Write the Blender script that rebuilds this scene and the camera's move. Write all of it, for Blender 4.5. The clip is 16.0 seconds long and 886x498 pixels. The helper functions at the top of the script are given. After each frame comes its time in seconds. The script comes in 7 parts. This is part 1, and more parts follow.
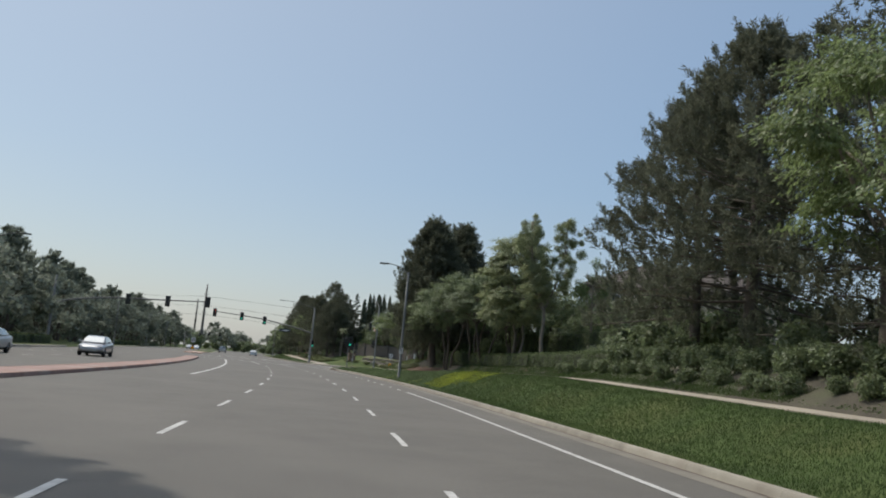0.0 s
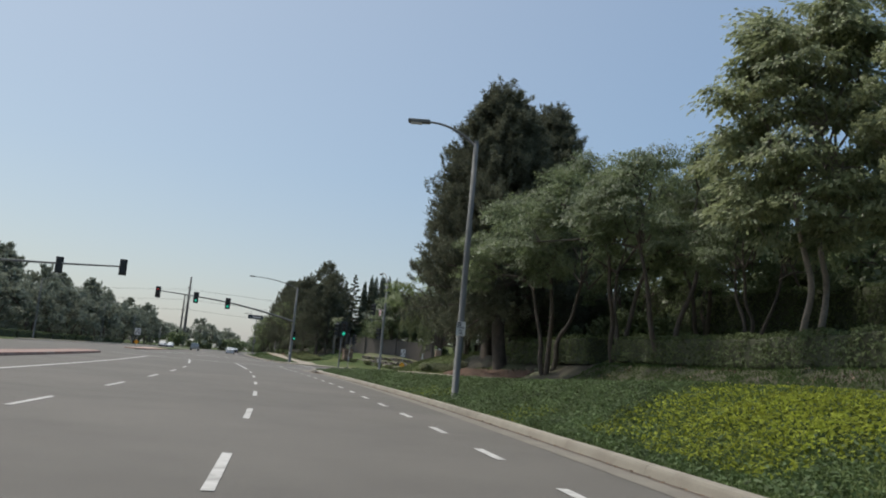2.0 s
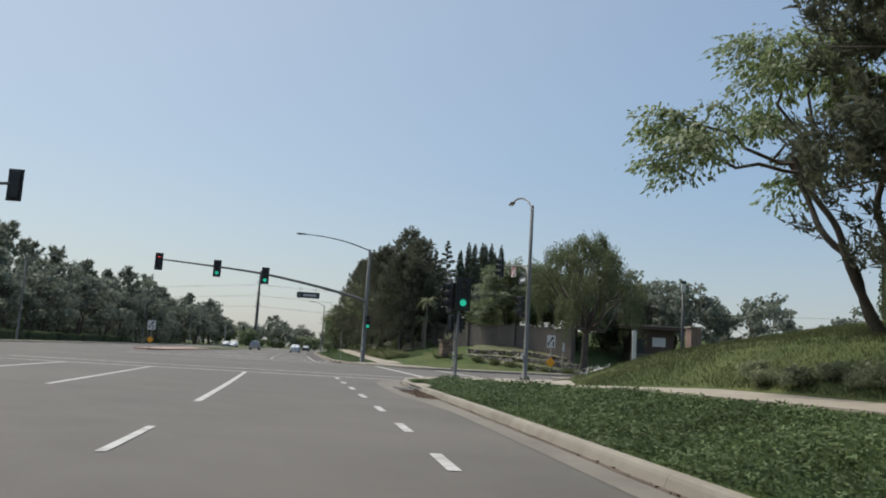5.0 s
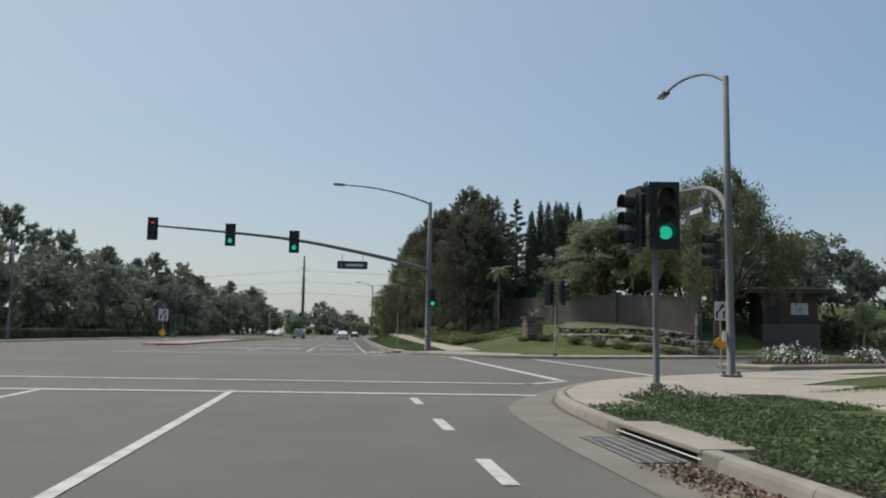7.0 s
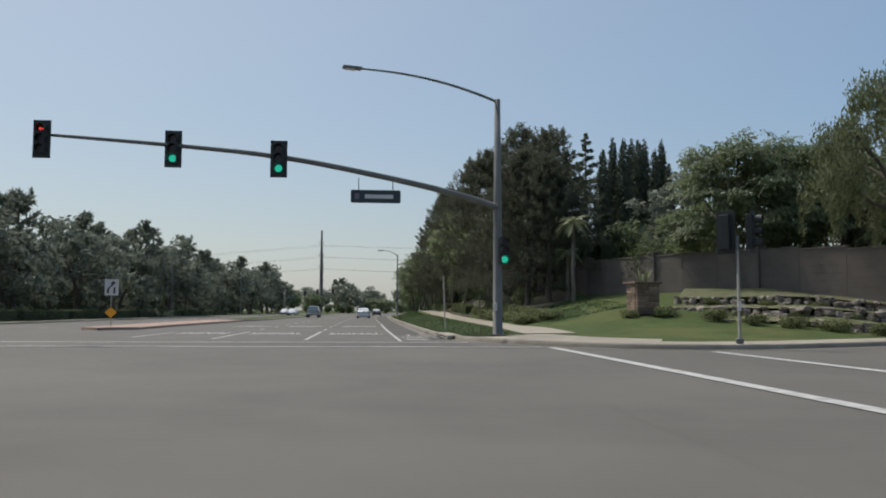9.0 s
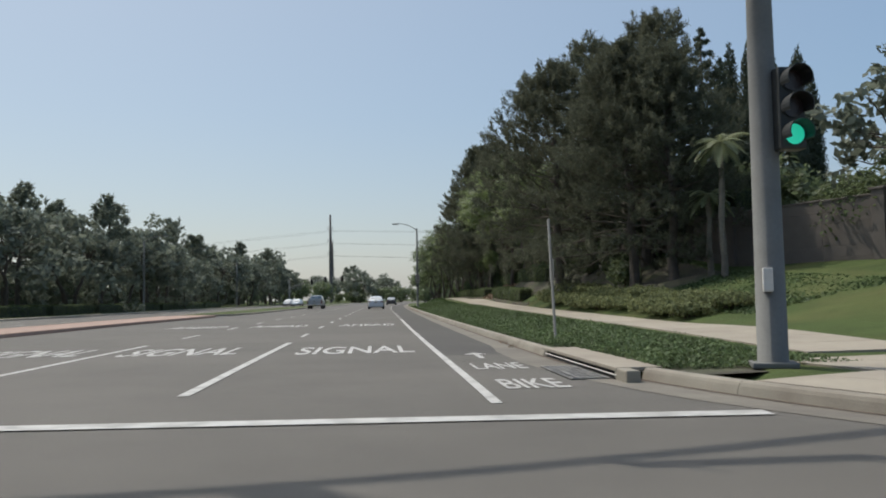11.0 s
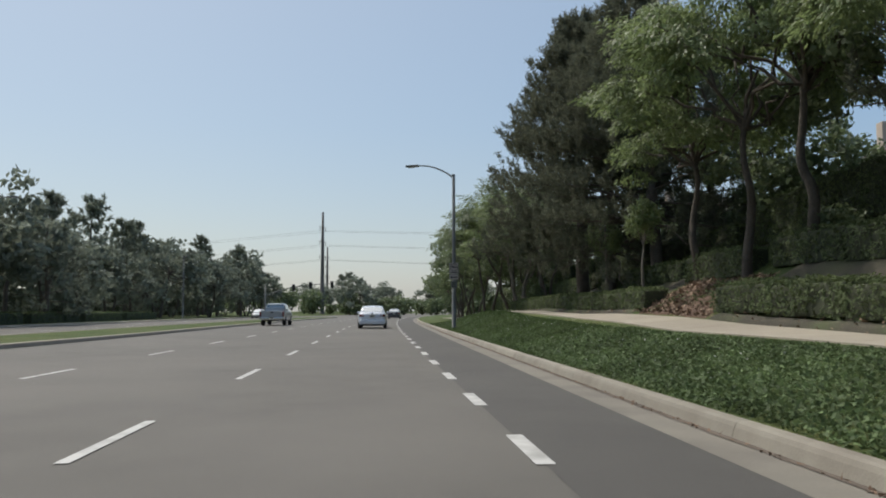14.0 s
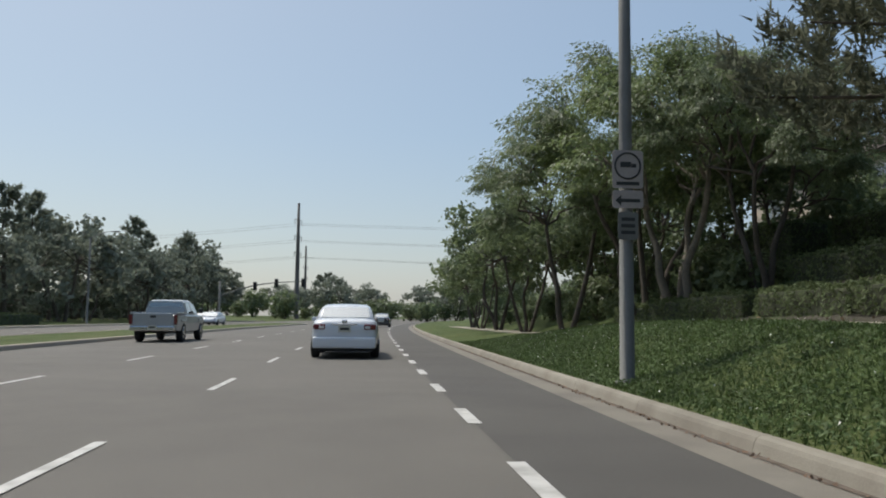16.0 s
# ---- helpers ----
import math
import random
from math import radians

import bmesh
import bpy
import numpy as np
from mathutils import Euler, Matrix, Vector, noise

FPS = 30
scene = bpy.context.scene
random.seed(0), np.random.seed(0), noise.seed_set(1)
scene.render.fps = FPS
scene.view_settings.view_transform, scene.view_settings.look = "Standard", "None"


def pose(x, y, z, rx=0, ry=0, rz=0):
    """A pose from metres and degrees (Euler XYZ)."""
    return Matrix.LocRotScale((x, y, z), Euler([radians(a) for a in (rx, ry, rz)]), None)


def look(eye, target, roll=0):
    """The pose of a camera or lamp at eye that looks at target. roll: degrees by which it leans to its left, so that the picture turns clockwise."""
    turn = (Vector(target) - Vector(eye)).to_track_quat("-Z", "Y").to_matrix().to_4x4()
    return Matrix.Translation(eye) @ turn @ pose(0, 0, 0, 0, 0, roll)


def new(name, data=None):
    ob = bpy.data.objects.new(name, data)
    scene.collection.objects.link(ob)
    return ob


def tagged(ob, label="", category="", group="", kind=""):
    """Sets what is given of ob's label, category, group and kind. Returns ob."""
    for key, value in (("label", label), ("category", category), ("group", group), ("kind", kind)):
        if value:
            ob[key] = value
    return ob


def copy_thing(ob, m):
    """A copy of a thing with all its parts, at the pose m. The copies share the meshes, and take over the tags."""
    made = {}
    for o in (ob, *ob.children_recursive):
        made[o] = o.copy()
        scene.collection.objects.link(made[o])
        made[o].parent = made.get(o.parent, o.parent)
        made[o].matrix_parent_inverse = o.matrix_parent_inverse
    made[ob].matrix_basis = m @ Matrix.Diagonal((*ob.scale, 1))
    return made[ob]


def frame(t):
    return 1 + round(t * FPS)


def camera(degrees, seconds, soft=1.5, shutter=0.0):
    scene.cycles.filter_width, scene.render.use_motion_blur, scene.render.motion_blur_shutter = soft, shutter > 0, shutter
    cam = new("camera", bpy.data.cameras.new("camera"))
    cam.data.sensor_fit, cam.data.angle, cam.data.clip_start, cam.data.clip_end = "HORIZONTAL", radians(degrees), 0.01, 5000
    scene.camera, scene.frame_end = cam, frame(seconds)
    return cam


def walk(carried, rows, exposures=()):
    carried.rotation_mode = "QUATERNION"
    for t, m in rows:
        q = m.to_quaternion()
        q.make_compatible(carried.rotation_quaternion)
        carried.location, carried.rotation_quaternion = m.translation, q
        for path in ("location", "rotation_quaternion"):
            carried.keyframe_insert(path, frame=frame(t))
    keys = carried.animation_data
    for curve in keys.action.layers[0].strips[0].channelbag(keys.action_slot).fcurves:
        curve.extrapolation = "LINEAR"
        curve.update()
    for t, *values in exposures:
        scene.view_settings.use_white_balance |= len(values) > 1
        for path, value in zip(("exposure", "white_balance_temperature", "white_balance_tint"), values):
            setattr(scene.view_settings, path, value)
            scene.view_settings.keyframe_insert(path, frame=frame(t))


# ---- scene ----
cam = camera(57.0, 16.0, 1.9)

PATH = [
    (0, (7.605, -6.21, 1.407), (7.469, -4.235, 1.693), 5.1),
    (0.5, (6.025, 4.246, 1.29), (5.878, 6.22, 1.575), 5.3),
    (1, (4.487, 13.703, 1.217), (4.348, 15.678, 1.503), 5.5),
    (1.5, (3.168, 22.074, 1.175), (3.035, 24.049, 1.461), 5.4),
    (2, (1.846, 30.077, 1.12), (1.713, 32.051, 1.408), 5.2),
    (2.5, (0.549, 37.437, 1.122), (0.409, 39.411, 1.411), 4.9),
    (3, (-0.766, 44.099, 1.106), (-0.922, 46.072, 1.395), 4.6),
    (3.5, (-2.099, 50.165, 1.108), (-2.283, 52.136, 1.399), 4.3),
    (4, (-3.407, 55.55, 1.094), (-3.631, 57.516, 1.381), 3.9),
    (4.5, (-4.692, 60.358, 1.085), (-4.966, 62.32, 1.359), 3.8),
    (7, (-10.99, 80.58, 1.189), (-11.408, 82.525, 1.397), 1.0),
    (7.5, (-12.34, 84.731, 1.172), (-12.77, 86.674, 1.376), 0.3),
    (8, (-13.748, 89.178, 1.104), (-14.192, 91.119, 1.294), -0.1),
    (8.5, (-15.428, 93.834, 1.004), (-15.879, 95.774, 1.179), 0.1),
    (9, (-17.108, 98.561, 1.099), (-17.573, 100.5, 1.25), 0.2),
    (11.5, (-25.767, 124.194, 1.072), (-26.264, 126.127, 1.193), -1.1),
    (12, (-27.880, 130.369, 1.057), (-28.377, 132.302, 1.185), -1.1),
    (12.5, (-30.126, 136.776, 1.072), (-30.621, 138.709, 1.208), -0.9),
    (13, (-32.385, 143.498, 1.058), (-32.880, 145.431, 1.198), -1.4),
    (13.5, (-34.565, 149.823, 1.080), (-35.062, 151.755, 1.226), -0.3),
    (14, (-36.964, 156.83, 1.095), (-37.457, 158.762, 1.247), -0.1),
    (14.5, (-39.387, 163.841, 1.081), (-39.879, 165.773, 1.235), 0.1),
    (15, (-41.83, 170.996, 1.062), (-42.319, 172.929, 1.218), 0.4),
    (15.5, (-44.3, 178.095, 1.118), (-44.775, 180.031, 1.274), 0.8),
    (16, (-46.717, 185.476, 1.109), (-47.170, 187.417, 1.276), 0.6),
]
walk(cam, [(t, look(eye, target, roll)) for t, eye, target, roll in PATH], [(0, 0.0), (1.5, 0.0), (4.0, 0.06), (4.7, 0.05), (6.8, -0.1), (9.2, -0.1), (11.3, 0.0), (16, 0.03)])

# ---- light ----
SUN = Vector((-0.47, 0.26, 0.84)).normalized()
world = bpy.data.worlds.new("sky")
scene.world = world
world.use_nodes = True
wn = world.node_tree.nodes
sky = wn.new("ShaderNodeTexSky")
sky.sky_type, sky.sun_disc = "NISHITA", False
sky.sun_elevation = math.asin(SUN.z)
sky.sun_rotation = math.atan2(SUN.x, SUN.y)
sky.air_density, sky.dust_density, sky.ozone_density, sky.altitude = 1.3, 1.2, 2.0, 50
wn["Background"].inputs["Strength"].default_value = 0.14
# haze evens the clear sky out, from pale grey at the horizon to light blue overhead
wl = world.node_tree.links
sky_dir = wn.new("ShaderNodeSeparateXYZ")
wl.new(wn.new("ShaderNodeTexCoord").outputs["Generated"], sky_dir.inputs["Vector"])
haze = wn.new("ShaderNodeValToRGB")
haze.color_ramp.elements[0].position, haze.color_ramp.elements[0].color = 0.0, (0.295, 0.327, 0.362, 1)
haze.color_ramp.elements[1].position, haze.color_ramp.elements[1].color = 0.75, (0.095, 0.18, 0.333, 1)
mid_tone = haze.color_ramp.elements.new(0.22)
mid_tone.color = (0.172, 0.263, 0.387, 1)
wl.new(sky_dir.outputs["Z"], haze.inputs["Fac"])
gain = wn.new("ShaderNodeVectorMath")
gain.operation = "SCALE"
gain.inputs["Scale"].default_value = 10.0
# the haze is paler towards the sun
toward = wn.new("ShaderNodeVectorMath")
toward.operation = "DOT_PRODUCT"
toward.inputs[1].default_value = SUN
wl.new(sky_dir.inputs["Vector"].links[0].from_socket, toward.inputs[0])
glow = wn.new("ShaderNodeMapRange")
glow.inputs["From Min"].default_value, glow.inputs["From Max"].default_value, glow.inputs["To Max"].default_value = 0.30, 0.90, 0.95
wl.new(toward.outputs["Value"], glow.inputs["Value"])
pale_sky = wn.new("ShaderNodeMix")
pale_sky.data_type = "RGBA"
pale_sky.inputs[7].default_value = (0.36, 0.385, 0.40, 1)
wl.new(glow.outputs["Result"], pale_sky.inputs["Factor"])
wl.new(haze.outputs["Color"], pale_sky.inputs[6])
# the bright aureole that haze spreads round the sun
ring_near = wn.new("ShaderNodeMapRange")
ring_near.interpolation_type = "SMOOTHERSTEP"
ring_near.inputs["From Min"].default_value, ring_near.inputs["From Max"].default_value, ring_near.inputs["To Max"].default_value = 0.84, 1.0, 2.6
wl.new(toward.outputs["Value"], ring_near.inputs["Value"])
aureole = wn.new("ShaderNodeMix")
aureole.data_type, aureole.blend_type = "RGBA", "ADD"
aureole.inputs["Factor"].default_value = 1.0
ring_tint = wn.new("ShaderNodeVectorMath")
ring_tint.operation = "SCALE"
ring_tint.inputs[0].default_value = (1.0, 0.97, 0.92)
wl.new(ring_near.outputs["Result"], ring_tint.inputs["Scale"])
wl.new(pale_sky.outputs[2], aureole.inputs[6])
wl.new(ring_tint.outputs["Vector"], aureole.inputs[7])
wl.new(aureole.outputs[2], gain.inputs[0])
sky_mix = wn.new("ShaderNodeMix")
sky_mix.data_type = "RGBA"
sky_mix.inputs["Factor"].default_value = 0.64
wl.new(sky.outputs["Color"], sky_mix.inputs[6])
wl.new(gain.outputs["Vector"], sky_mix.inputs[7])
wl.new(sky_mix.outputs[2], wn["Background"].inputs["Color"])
sun = new("sun", bpy.data.lights.new("sun", "SUN"))
sun.data.energy, sun.data.angle, sun.data.color = 2.7, radians(1.0), (1.0, 0.94, 0.84)
sun.matrix_world = look((0, 0, 60), Vector((0, 0, 60)) - SUN)

# ---- materials ----


def material(name, color, rough=0.8, metal=0.0, vary=0.25, scale=6.0, fine=60.0, bump=0.15, dirt=None, dirt_scale=0.6, dirt_amount=0.4,
             island=0.0, obj=0.0, emit=0.0, spec=0.5, translucent=0.0, coat=0.0, depth=0.02):
    m = bpy.data.materials.new(name)
    m.use_nodes = True
    t = m.node_tree
    n, l = t.nodes, t.links
    b = n["Principled BSDF"]
    b.inputs["Roughness"].default_value, b.inputs["Metallic"].default_value = rough, metal
    b.inputs["Specular IOR Level"].default_value = spec
    b.inputs["Coat Weight"].default_value = coat
    co = n.new("ShaderNodeTexCoord").outputs["Object"]
    base = n.new("ShaderNodeRGB")
    base.outputs[0].default_value = (*color, 1)
    out = base.outputs[0]

    def shade(value_socket, amount, src):
        hsv = n.new("ShaderNodeHueSaturation")
        mr = n.new("ShaderNodeMapRange")
        mr.inputs["To Min"].default_value, mr.inputs["To Max"].default_value = 1 - amount, 1 + amount
        l.new(value_socket, mr.inputs["Value"])
        l.new(mr.outputs["Result"], hsv.inputs["Value"])
        l.new(src, hsv.inputs["Color"])
        return hsv.outputs["Color"]

    def noise_tex(s, detail=4):
        x = n.new("ShaderNodeTexNoise")
        x.inputs["Scale"].default_value, x.inputs["Detail"].default_value = s, detail
        l.new(co, x.inputs["Vector"])
        return x.outputs["Fac"]

    if vary:
        out = shade(noise_tex(scale), vary * 1.6, out)
        out = shade(noise_tex(fine, 2), vary, out)
    if dirt:
        ramp = n.new("ShaderNodeMapRange")
        ramp.inputs["From Min"].default_value, ramp.inputs["From Max"].default_value = 0.45, 0.7
        ramp.inputs["To Max"].default_value = dirt_amount
        l.new(noise_tex(dirt_scale, 6), ramp.inputs["Value"])
        mix = n.new("ShaderNodeMix")
        mix.data_type = "RGBA"
        l.new(ramp.outputs["Result"], mix.inputs["Factor"])
        l.new(out, mix.inputs[6])
        mix.inputs[7].default_value = (*dirt, 1)
        out = mix.outputs[2]
    if island:
        out = shade(n.new("ShaderNodeNewGeometry").outputs["Random Per Island"], island, out)
    if obj:
        out = shade(n.new("ShaderNodeObjectInfo").outputs["Random"], obj, out)
    l.new(out, b.inputs["Base Color"])
    if bump:
        bp = n.new("ShaderNodeBump")
        bp.inputs["Strength"].default_value, bp.inputs["Distance"].default_value = bump, depth
        l.new(noise_tex(fine, 5), bp.inputs["Height"])
        l.new(bp.outputs["Normal"], b.inputs["Normal"])
    if emit:
        b.inputs["Emission Color"].default_value, b.inputs["Emission Strength"].default_value = (*color, 1), emit
    if translucent:
        tr = n.new("ShaderNodeBsdfTranslucent")
        l.new(out, tr.inputs["Color"])
        mx = n.new("ShaderNodeMixShader")
        mx.inputs[0].default_value = translucent
        l.new(b.outputs[0], mx.inputs[1])
        l.new(tr.outputs[0], mx.inputs[2])
        l.new(mx.outputs[0], n["Material Output"].inputs["Surface"])
    return m


asphalt = material("asphalt", (0.106, 0.098, 0.084), 0.85, vary=0.15, scale=0.7, fine=110, bump=0.45, dirt=(0.138, 0.127, 0.109), dirt_scale=0.16, dirt_amount=0.75, depth=0.012)
asphalt_lane = material("asphalt_bicycle_lane", (0.070, 0.065, 0.058), 0.88, vary=0.14, scale=0.8, fine=120, bump=0.4, dirt=(0.090, 0.084, 0.074), dirt_scale=0.25, dirt_amount=0.6, depth=0.01)
kerb_mat = material("kerb_concrete", (0.265, 0.240, 0.192), 0.85, vary=0.12, scale=2.5, fine=50, bump=0.2, dirt=(0.165, 0.135, 0.105), dirt_scale=1.2, dirt_amount=0.6, obj=0.10)
concrete = material("concrete", (0.335, 0.295, 0.232), 0.85, vary=0.10, scale=2.5, fine=70, bump=0.15, dirt=(0.26, 0.22, 0.18), dirt_scale=0.8, dirt_amount=0.45, obj=0.08)
gutter_mat = material("gutter_concrete", (0.188, 0.170, 0.138), 0.85, vary=0.12, scale=2.0, fine=60, bump=0.15, dirt=(0.115, 0.10, 0.085), dirt_scale=0.7, dirt_amount=0.6)
dirt_mat = material("gutter_dirt", (0.115, 0.09, 0.068), 0.95, vary=0.3, scale=3, fine=40, bump=0.3)
median_mat = material("median_concrete", (0.36, 0.25, 0.20), 0.9, vary=0.12, scale=2, fine=30, bump=0.2)
red_kerb = material("red_kerb_paint", (0.27, 0.165, 0.135), 0.8, vary=0.2, scale=3, fine=40, dirt=(0.35, 0.30, 0.26), dirt_amount=0.6)
paint = material("road_paint", (0.50, 0.49, 0.46), 0.7, vary=0.08, scale=8, fine=90, bump=0.1, dirt=(0.24, 0.23, 0.21), dirt_scale=3.0, dirt_amount=0.75)
grass = material("grass", (0.062, 0.088, 0.027), 0.95, vary=0.28, scale=0.9, fine=25, bump=0.6, dirt=(0.14, 0.13, 0.05), dirt_scale=0.35, dirt_amount=0.5, spec=0.2, depth=0.05)
blade = material("grass_blades", (0.070, 0.108, 0.031), 0.8, vary=0.25, scale=0.8, fine=4, bump=0, island=0.35, translucent=0.3, spec=0.3)
dry_blade = material("olive_grass_blades", (0.125, 0.142, 0.062), 0.8, vary=0.25, scale=0.8, fine=4, bump=0, island=0.35, translucent=0.3, spec=0.2)
ivy = material("ground_cover_leaves", (0.108, 0.150, 0.064), 0.62, vary=0.45, scale=0.7, fine=4, bump=0, island=0.45, translucent=0.3, spec=0.2)
mulch = material("bark_mulch", (0.125, 0.075, 0.05), 0.95, vary=0.35, scale=4, fine=30, bump=0.6, depth=0.05)
bark = material("bark", (0.095, 0.078, 0.062), 0.95, vary=0.35, scale=3, fine=18, bump=0.6, depth=0.04)
bark_pale = material("pale_bark", (0.20, 0.17, 0.135), 0.9, vary=0.3, scale=2, fine=14, bump=0.4, depth=0.03)
pine_leaf = material("pine_needles", (0.130, 0.138, 0.094), 0.8, vary=0.24, scale=0.5, fine=2.5, bump=0, island=0.2, translucent=0.45, spec=0.2)
euc_leaf = material("pale_leaves", (0.270, 0.300, 0.160), 0.5, vary=0.24, scale=0.5, fine=2.5, bump=0, island=0.2, translucent=0.5, spec=0.4)
broad_leaf = material("green_leaves", (0.160, 0.200, 0.100), 0.48, vary=0.24, scale=0.5, fine=2.5, bump=0, island=0.2, translucent=0.5, spec=0.5)
bright_leaf = material("bright_leaves", (0.185, 0.235, 0.098), 0.48, vary=0.24, scale=0.6, fine=2.5, bump=0, island=0.2, translucent=0.5, spec=0.5)
cypress_leaf = material("cypress_leaves", (0.085, 0.102, 0.068), 0.7, vary=0.24, scale=0.8, fine=3, bump=0, island=0.2, translucent=0.25, spec=0.2)
# distance haze is mixed into this leaf colour: paler and greyer than nearby green
hazy_belt_leaf = material("hazy_belt_leaves", (0.205, 0.228, 0.175), 0.7, vary=0.24, scale=0.4, fine=2.5, bump=0, island=0.2, translucent=0.4, spec=0.2)
pepper_leaf = material("drooping_leaves", (0.160, 0.180, 0.090), 0.6, vary=0.24, scale=0.5, fine=2.5, bump=0, island=0.2, translucent=0.35, spec=0.2)
hedge_leaf = material("hedge_leaves", (0.112, 0.142, 0.064), 0.75, vary=0.25, scale=1.0, fine=4, bump=0, island=0.2, translucent=0.35, spec=0.2)
sage_leaf = material("sage_leaves", (0.26, 0.28, 0.17), 0.8, vary=0.25, scale=1.0, fine=4, bump=0, island=0.35, translucent=0.35, spec=0.3)
mound_leaf = material("mounded_leaves", (0.18, 0.20, 0.095), 0.75, vary=0.25, scale=1.0, fine=4, bump=0, island=0.4, translucent=0.4, spec=0.15)
# bright yellow-green that puts sunlight on the verge into the leaf colour
sunlit_clover = material("clover_leaves", (0.29, 0.33, 0.05), 0.75, vary=0.25, scale=1.0, fine=4, bump=0, island=0.4, translucent=0.45, spec=0.15)
# base colour kept dark so that it carries the shade under the trees
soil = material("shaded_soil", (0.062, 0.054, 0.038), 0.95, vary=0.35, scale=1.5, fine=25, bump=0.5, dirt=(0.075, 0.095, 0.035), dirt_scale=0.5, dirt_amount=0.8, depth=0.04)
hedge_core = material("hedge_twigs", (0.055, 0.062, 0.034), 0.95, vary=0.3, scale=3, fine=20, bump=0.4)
galv = material("galvanised_steel", (0.175, 0.176, 0.165), 0.75, 0.1, vary=0.14, scale=1.5, fine=25, bump=0.1, dirt=(0.13, 0.125, 0.11), dirt_scale=1.6, dirt_amount=0.55)
dark_metal = material("dark_metal", (0.035, 0.037, 0.035), 0.5, 0.3, vary=0.15, fine=20, bump=0.05)
lens_off = material("lens_off", (0.03, 0.02, 0.02), 0.25, vary=0)
green_on = material("green_lens", (0.02, 0.50, 0.33), 0.3, vary=0, bump=0, emit=0.75)
red_on = material("red_lens", (0.85, 0.05, 0.04), 0.3, vary=0, bump=0, emit=0.8)
sign_white = material("sign_white", (0.62, 0.60, 0.57), 0.5, vary=0.06, fine=20, bump=0)
# darker copy of sign_white, with the shade on the lamp's signs in its colour
sign_shaded = material("sign_shaded", (0.36, 0.315, 0.295), 0.6, vary=0.12, scale=3, fine=20, bump=0)
sign_black = material("sign_black", (0.03, 0.03, 0.03), 0.5, vary=0)
sign_red = material("sign_red", (0.42, 0.06, 0.05), 0.5, vary=0.05, bump=0)
sign_dark = material("sign_street_blade", (0.03, 0.045, 0.05), 0.5, vary=0.1, bump=0)
sign_orange = material("sign_orange", (0.80, 0.36, 0.02), 0.5, vary=0.05, bump=0)
wall_mat = material("block_wall", (0.135, 0.115, 0.10), 0.9, vary=0.12, scale=2, fine=18, bump=0.3, dirt=(0.18, 0.15, 0.13), dirt_amount=0.5, obj=0.05)
stone_mat = material("ledge_stone", (0.235, 0.20, 0.17), 0.9, vary=0.3, scale=5, fine=25, bump=0.5, obj=0.3, depth=0.03)
pillar_stone = material("pillar_stone", (0.25, 0.175, 0.128), 0.9, vary=0.3, scale=5, fine=25, bump=0.5, obj=0.38, depth=0.03)
stucco = material("stucco", (0.50, 0.42, 0.34), 0.9, vary=0.08, scale=1, fine=40, bump=0.2)
roof_mat = material("roof_tile", (0.095, 0.078, 0.067), 0.9, vary=0.25, scale=2, fine=10, bump=0.4, obj=0.15)
timber = material("brown_timber", (0.085, 0.055, 0.042), 0.8, vary=0.2, scale=2, fine=20, bump=0.2)
glass = material("dark_glass", (0.03, 0.035, 0.04), 0.05, vary=0, bump=0, spec=1.0, coat=1.0)
car_glass = material("car_glass", (0.22, 0.24, 0.25), 0.07, 0.75, vary=0, bump=0, spec=1.0, coat=1.0)
terrace = material("terrace_plants", (0.10, 0.115, 0.045), 0.9, vary=0.35, scale=1.5, fine=12, bump=0.6, dirt=(0.13, 0.10, 0.07), dirt_scale=0.9, dirt_amount=0.7, depth=0.05)
white_paint = material("white_car_paint", (0.66, 0.68, 0.70), 0.25, vary=0.02, scale=1, fine=5, bump=0, coat=0.8)
silver_paint = material("silver_car_paint", (0.40, 0.40, 0.40), 0.3, 0.4, vary=0.03, scale=1, fine=5, bump=0, coat=0.7)
tan_paint = material("silver_grey_car_paint", (0.37, 0.375, 0.37), 0.35, 0.3, vary=0.05, scale=1, fine=5, bump=0, coat=0.5)
dark_paint = material("dark_car_paint", (0.04, 0.04, 0.045), 0.25, 0.3, vary=0.03, scale=1, fine=5, bump=0, coat=0.7)
rubber = material("tyre_rubber", (0.02, 0.02, 0.02), 0.85, vary=0.15, fine=30, bump=0.1)
chrome = material("chrome", (0.6, 0.6, 0.6), 0.2, 1.0, vary=0.0, bump=0)
tail_red = material("tail_lamp_red", (0.17, 0.03, 0.03), 0.2, vary=0, bump=0, coat=0.5)
plate_mat = material("plate", (0.55, 0.52, 0.42), 0.5, vary=0.05, bump=0)
flower_white = material("white_petals", (0.80, 0.78, 0.72), 0.6, vary=0.05, bump=0, island=0.1)
iron = material("grate_iron", (0.34, 0.32, 0.29), 0.7, 0.2, vary=0.2, fine=30, bump=0.1)
# near-black that stands in for the darkness inside the drains
void_mat = material("drain_darkness", (0.012, 0.012, 0.012), 0.95, vary=0)
wood_pole = material("weathering_steel", (0.13, 0.115, 0.105), 0.8, 0.2, vary=0.15, scale=0.5, fine=8, bump=0.1)
leaf_brown = material("fallen_leaves", (0.235, 0.165, 0.112), 0.9, vary=0.25, island=0.6, bump=0)
stick_mat = material("dry_litter", (0.20, 0.13, 0.085), 0.9, vary=0.2, island=0.4, bump=0)

